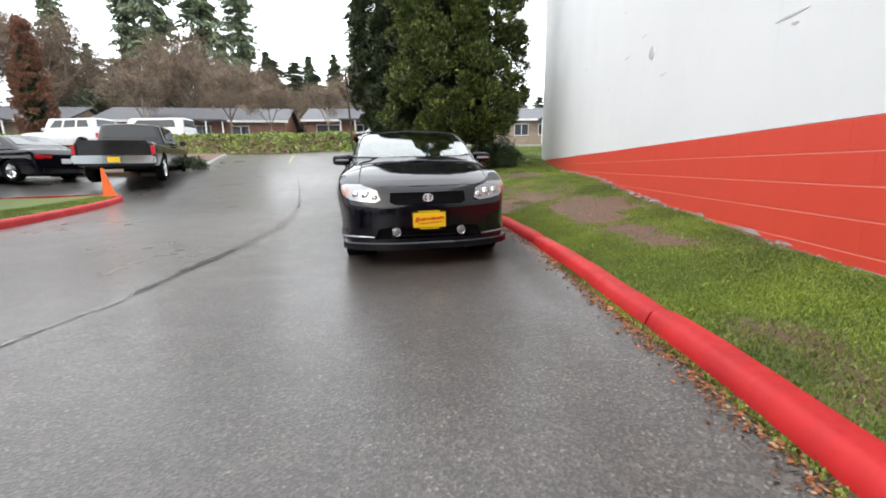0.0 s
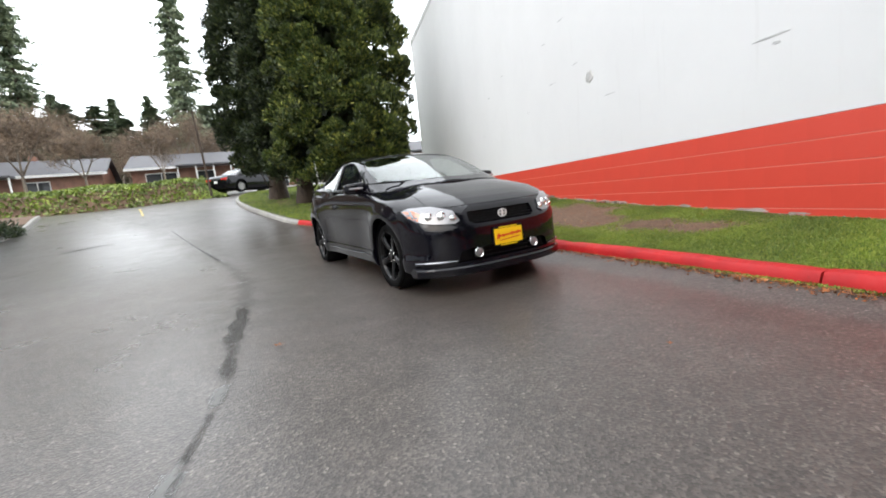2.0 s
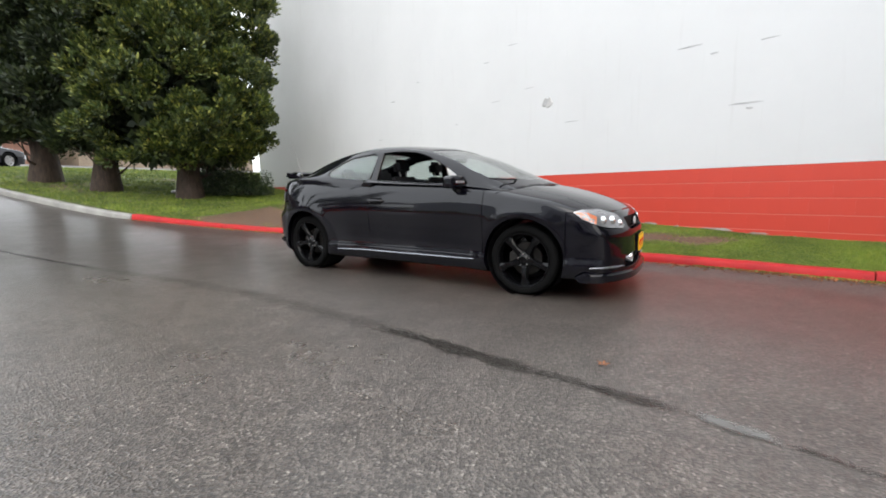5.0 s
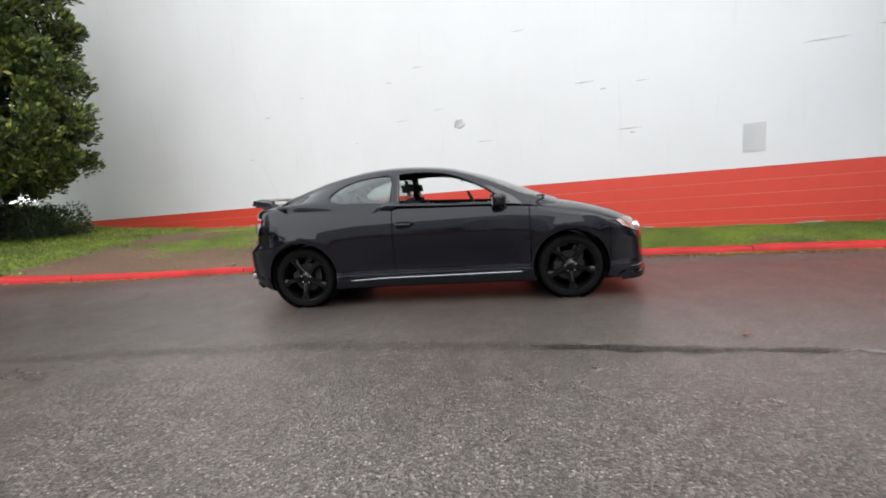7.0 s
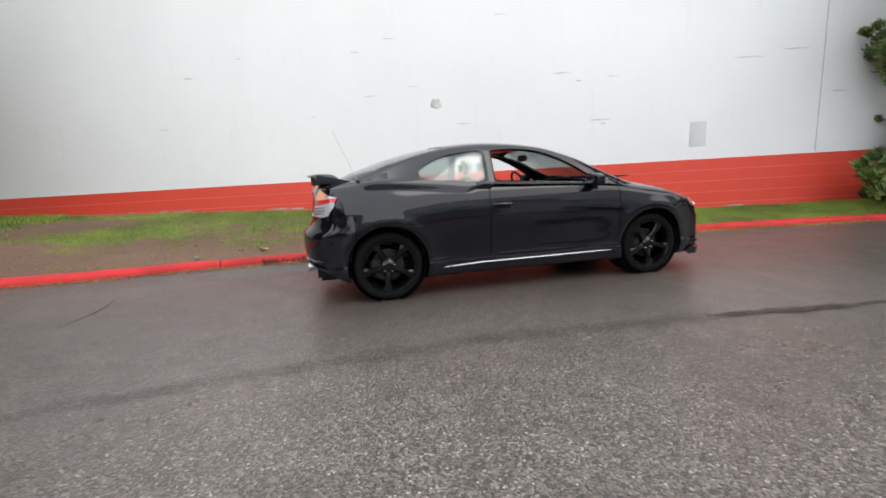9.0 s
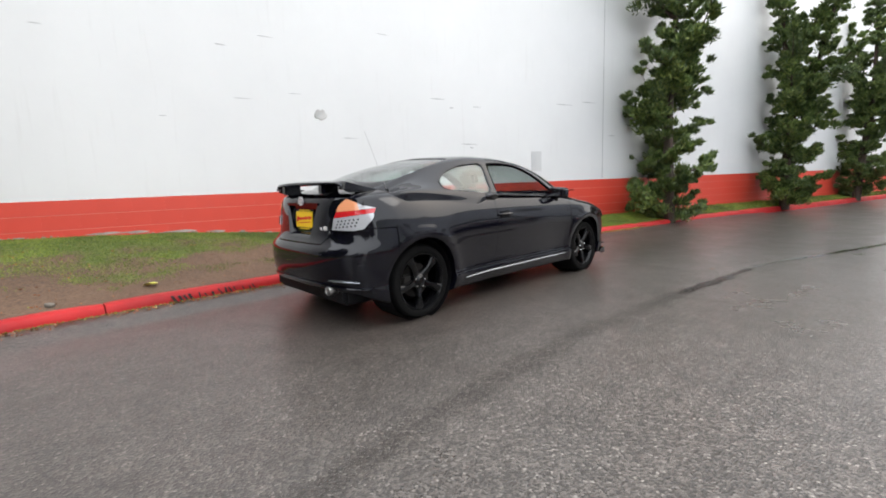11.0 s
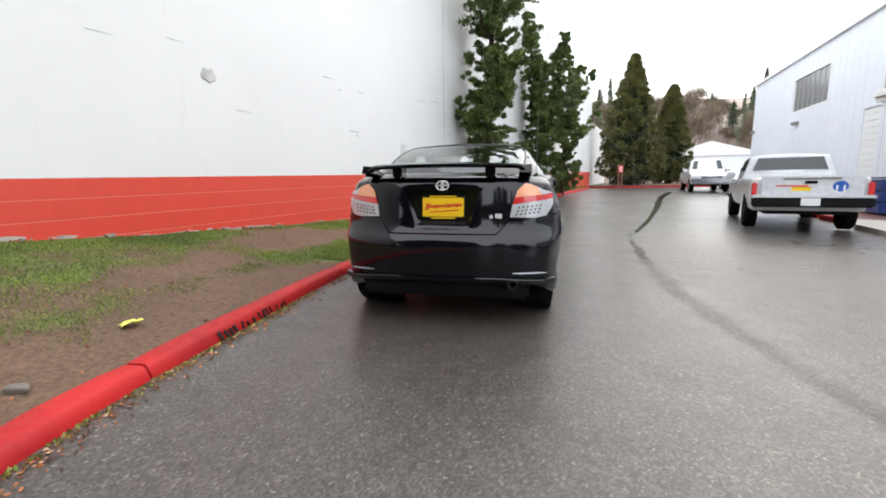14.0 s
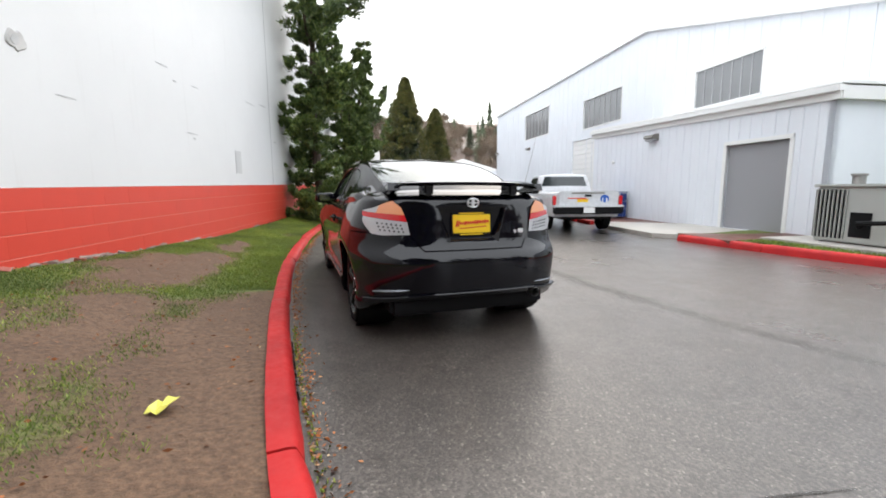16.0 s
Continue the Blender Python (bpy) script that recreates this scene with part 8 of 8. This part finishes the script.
litter = leaf_mesh("gutter_litter", np.array(lc), unit(np.array(lw)), 0.022, 0.012, M["dead_leaf"], None, rg)
tagged(litter, "brown leaf crumbs and grit along the kerb", "leaf litter", kind="stuff")
lc, lw = [], []
for k in range(2600):
    y = rng.uniform(-6.5, -2.6) if k % 4 else rng.uniform(1.5, 6)
    x = kerb_x(y) - abs(rng.gauss(0, 0.022))
    lc.append((x, y, land(x, y) + 0.008))
    lw.append((rng.uniform(-0.6, 0.6), rng.uniform(-0.6, 0.6), 0.7))
moss = leaf_mesh("gutter_moss", np.array(lc), unit(np.array(lw)), 0.022, 0.010, M["grass_blade"], None, rg)
tagged(moss, "tufts of moss and weed at the foot of the kerb", "moss", kind="stuff")
for k, (x, y, r) in enumerate(((-2.0, -2.275, 0.04), (-0.35, -3.9, 0.02), (0.89, -3.58, 0.035), (1.05, -2.1, 0.03), (0.80, -4.3, 0.03), (1.2, -0.6, 0.028))):
    bm = bmesh.new()
    for j in range(5):
        a = j * 1.25 + k
        p = [(0, 0, 0.004), (0.5 * r * math.cos(a - 0.4), 0.5 * r * math.sin(a - 0.4), 0.010), (r * math.cos(a), r * math.sin(a), 0.014), (0.5 * r * math.cos(a + 0.4), 0.5 * r * math.sin(a + 0.4), 0.010)]
        bm.faces.new([bm.verts.new(q) for q in p])
    lf = mesh_ob("maple_leaf", bm, M["dead_leaf"])
    lf.matrix_world = pose(x, y, land(x, y) + 0.004, 0, 0, 50 * k)
    tagged(lf, "pale fallen leaf on the wet asphalt", "leaf")

# ---- lawn grass ----
def grass_cover(x, y):
    """How green the lawn is at a place, from bare soil (0) to full grass (1)."""
    t = (x - kerb_x(y)) / max(wall_x_at(y) - kerb_x(y), 0.4)
    foot = 0.9 * smooth01((t - 0.93) / 0.06) if -7 < y < 7 else 0.0
    g = 0.55 + 0.75 * noise.noise((x * 0.9, y * 0.55, 4)) + 0.45 * noise.noise((x * 2.7, y * 2.1, 8))
    if y < 0.5:
        g += 0.30 * smooth01((0.5 - y) / 3)
        g -= (0.80 + 0.5 * noise.noise((x * 2.2, y * 2.2, 30))) * math.exp(-((t - 0.55) / 0.20) ** 2) * math.exp(-((y + 0.8) / 1.9) ** 2)
    elif y < 7:
        g += -0.40 + 0.62 * t - 0.30 * math.exp(-((t - 0.15) / 0.25) ** 2) + 0.5 * noise.noise((x * 1.6, y * 0.35, 15)) + 0.25 * noise.noise((x * 5, y * 4, 21))
    else:
        g += 0.25
    return g - foot


GRID_Y, GRID_F = np.arange(-32, 23.01, 0.1), np.linspace(0, 1, 31)
GRID_P = np.array([[lawn_point(f, y) for f in GRID_F] for y in GRID_Y.tolist()])
GRID_C = np.array([[grass_cover(q[0], q[1]) for q in row] for row in GRID_P.tolist()])


def grow(count, y0, y1, length, width, seed, mask):
    """Blades of grass over a stretch of the lawn, where it is green."""
    rg2 = np.random.default_rng(seed)
    y, f = rg2.uniform(y0, y1, count), rg2.uniform(0, 1, count)
    fy, ff = (y + 32) / 0.1, f * 30
    j, i = np.clip(fy.astype(int), 0, len(GRID_Y) - 2), np.clip(ff.astype(int), 0, 29)
    a, b = (fy - j)[:, None], (ff - i)[:, None]
    def sample(g):
        return g[j, i] * (1 - a) * (1 - b) + g[j + 1, i] * a * (1 - b) + g[j, i + 1] * (1 - a) * b + g[j + 1, i + 1] * a * b
    q, g = sample(GRID_P), sample(GRID_C[..., None])[:, 0]
    keep = (g > rg2.uniform(0.15, 0.85, count)) | (not mask)
    keep &= (q[:, 0] < 3.449 + (q[:, 1] + 0.132) * math.tan(radians(-WALL_TURN)) - 0.02) | (q[:, 1] > 13)
    c = q[keep] + np.array([0, 0, 0.4 * length])
    w = unit(np.stack([rg2.normal(size=len(c)) * 0.55, rg2.normal(size=len(c)) * 0.55, np.ones(len(c))], 1))
    return leaf_mesh("grass", c, w, length, width, M["grass_blade"], None, rg2)


cov = lawn.data.attributes.new("cover", 'FLOAT', 'POINT')
cov.data.foreach_set("value", [min(max(grass_cover(q[0], q[1]), 0.0), 1.0) for q in LAWN_VERTS])
isl = island.data.attributes.new("cover", 'FLOAT', 'POINT')
isl.data.foreach_set("value", [0.9] * len(island.data.vertices))
tagged(grow(520000, -8.5, 6.5, 0.024, 0.0048, 1, True), "short green grass growing in patches by the wall", "grass", kind="stuff")
tagged(grow(60000, 6.5, 16, 0.065, 0.014, 2, True), "green grass under the cedars", "grass", kind="stuff")
tagged(grow(26000, 16, 23, 0.075, 0.022, 3, False), "green grass at the lawn corner", "grass", kind="stuff")
tagged(grow(24000, -32, -8.5, 0.065, 0.016, 4, False), "green grass strip along the far wall", "grass", kind="stuff")
rg2 = np.random.default_rng(8)
pts = []
for x, y in zip(rg2.uniform(-12, -6.4, 60000), rg2.uniform(-1.6, 6.1, 60000)):
    lim = interp(x, [-18, -14, -10, -8.3, -7.2], [4.4, 4.95, 5.6, 5.9, 6.05])
    q = SHOP.inverted() @ Vector((x, y, 0))
    if x < island_edge(y) - 0.02 and y < lim and q.x > 0.1 and not (q.x < 2.4 and q.y < 2.6 and q.y > -6):
        pts.append((x, y, land(x, y) + 0.135))
c = np.array(pts)
w = unit(np.stack([rg2.normal(size=len(c)) * 0.5, rg2.normal(size=len(c)) * 0.5, np.ones(len(c))], 1))
tagged(leaf_mesh("grass", c, w, 0.06, 0.013, M["grass_blade"], None, rg2), "bright green grass on the island", "grass", kind="stuff")

# loose bits on the bare soil
rng = random.Random(12)
lc, lw = [], []
for k in range(900):
    y = rng.uniform(-3, 7)
    x = kerb_x(y) + rng.uniform(0.2, 2.6)
    q = lawn_height(x, y)
    lc.append((x, y, q + 0.012))
    a = rng.uniform(0, 6.28)
    lw.append((math.cos(a), math.sin(a), rng.uniform(-0.1, 0.2)))
bits = leaf_mesh("soil_litter", np.array(lc), unit(np.array(lw)), 0.028, 0.012, M["dead_leaf"], None, np.random.default_rng(4))
tagged(bits, "dead leaves and twigs scattered over the soil", "leaf litter", kind="stuff")
M["dark_stone"] = concrete("earthy_stone", (0.09, 0.08, 0.065), (0.20, 0.18, 0.15))
M["wrapper"] = mat("yellow_wrapper", (0.62, 0.58, 0.10), 0.4)
bm = bmesh.new()
rng = random.Random(2)
g = [[bm.verts.new((0.04 * i + rng.uniform(-0.008, 0.008), 0.028 * j + rng.uniform(-0.008, 0.008), rng.uniform(0.0, 0.035))) for i in range(4)] for j in range(4)]
for j in range(3):
    for i in range(3):
        bm.faces.new((g[j][i], g[j][i + 1], g[j + 1][i + 1], g[j + 1][i]))
wr = mesh_ob("wrapper", bm, M["wrapper"], smooth=False)
wr.matrix_world = pose(1.84, 2.76, lawn_height(1.89, 2.8) + 0.005, 0, 0, 70)
tagged(wr, "crumpled yellow wrapper lying on bare soil", "litter")
bm = shell_box(lambda a, b, c: (0.042 * a * (1 + 0.3 * b), 0.028 * b * (1 - 0.2 * a), 0.02 * c * (1 + 0.3 * a)), 4, 4, 3, 0.6)
st = mesh_ob("flat_stone", bm, M["dark_stone"])
st.matrix_world = pose(1.58, 3.62, lawn_height(1.58, 3.62) + 0.012, 0, 0, 30)
tagged(st, "flat grey stone beside the kerb", "stone")
bm = shell_box(lambda a, b, c: (0.22 * a, 0.12 * b, 0.05 * c), 4, 4, 3, 0.5)
st = mesh_ob("flat_stone", bm, M["apron"])
st.matrix_world = pose(2.76, 11.2, land(2.76, 11.2) + 0.24, 0, 0, 20)
tagged(st, "pale flat stone under the cedars", "stone")
# black scuffs of tyres on the kerb's face
rng = random.Random(31)
M["tyre_mark"] = mat("black_tyre_mark", (0.02, 0.012, 0.012), 0.7)
y = 1.95
for k in range(14):
    y += rng.uniform(0.035, 0.085)
    x = kerb_x(y)
    w = rng.uniform(0.005, 0.013)
    bm = block(-0.004, 0.004, -w, w, -0.045 * rng.uniform(0.3, 1.0), 0.038 * rng.uniform(0.2, 1.0), 0.002)
    for v in bm.verts:
        v.co.y += 0.35 * v.co.z + 0.004 * noise.noise((k, v.co.z * 40, 0))
    mk = mesh_ob("tyre_scuff", bm, M["tyre_mark"])
    mk.matrix_world = pose(x + 0.011, y, flat(x, y) + 0.105, rng.uniform(-14, 14), 5, 0)
    tagged(mk, "black tyre scuff on the red kerb", "tyre scuff", "kerb scuffs")

# broken lumps of block and paint at the wall's foot
rng = random.Random(44)
M["red_lump"] = concrete("broken_red_block", (0.22, 0.05, 0.04), (0.45, 0.16, 0.12))
for k in range(26):
    q = on_wall(rng.uniform(-0.9, 2.6) if k < 16 else rng.uniform(-6.5, 6.5), -rng.uniform(0.03, 0.16))
    r = rng.uniform(0.018, 0.045)
    turn, squash = rng.uniform(0.6, 1.0), rng.uniform(0.45, 0.8)
    bm = shell_box(lambda a, b, c: (r * a * (1 + 0.3 * b * turn), r * b * turn * (1 + 0.25 * c), r * c * squash), 2, 2, 2, 0.3)
    lump = mesh_ob("rubble_lump", bm, M["red_lump"] if k % 3 == 0 else M["rubble"], smooth=False)
    lump.matrix_world = pose(q.x, q.y, lawn_height(q.x, q.y) + r * squash * 0.6, rng.uniform(-20, 20), rng.uniform(-20, 20), rng.uniform(0, 360))
    tagged(lump, "broken red-painted block lump by the wall foot" if k % 3 == 0 else "grey mortar lump lying by the wall foot", "rubble", "rubble by the wall")
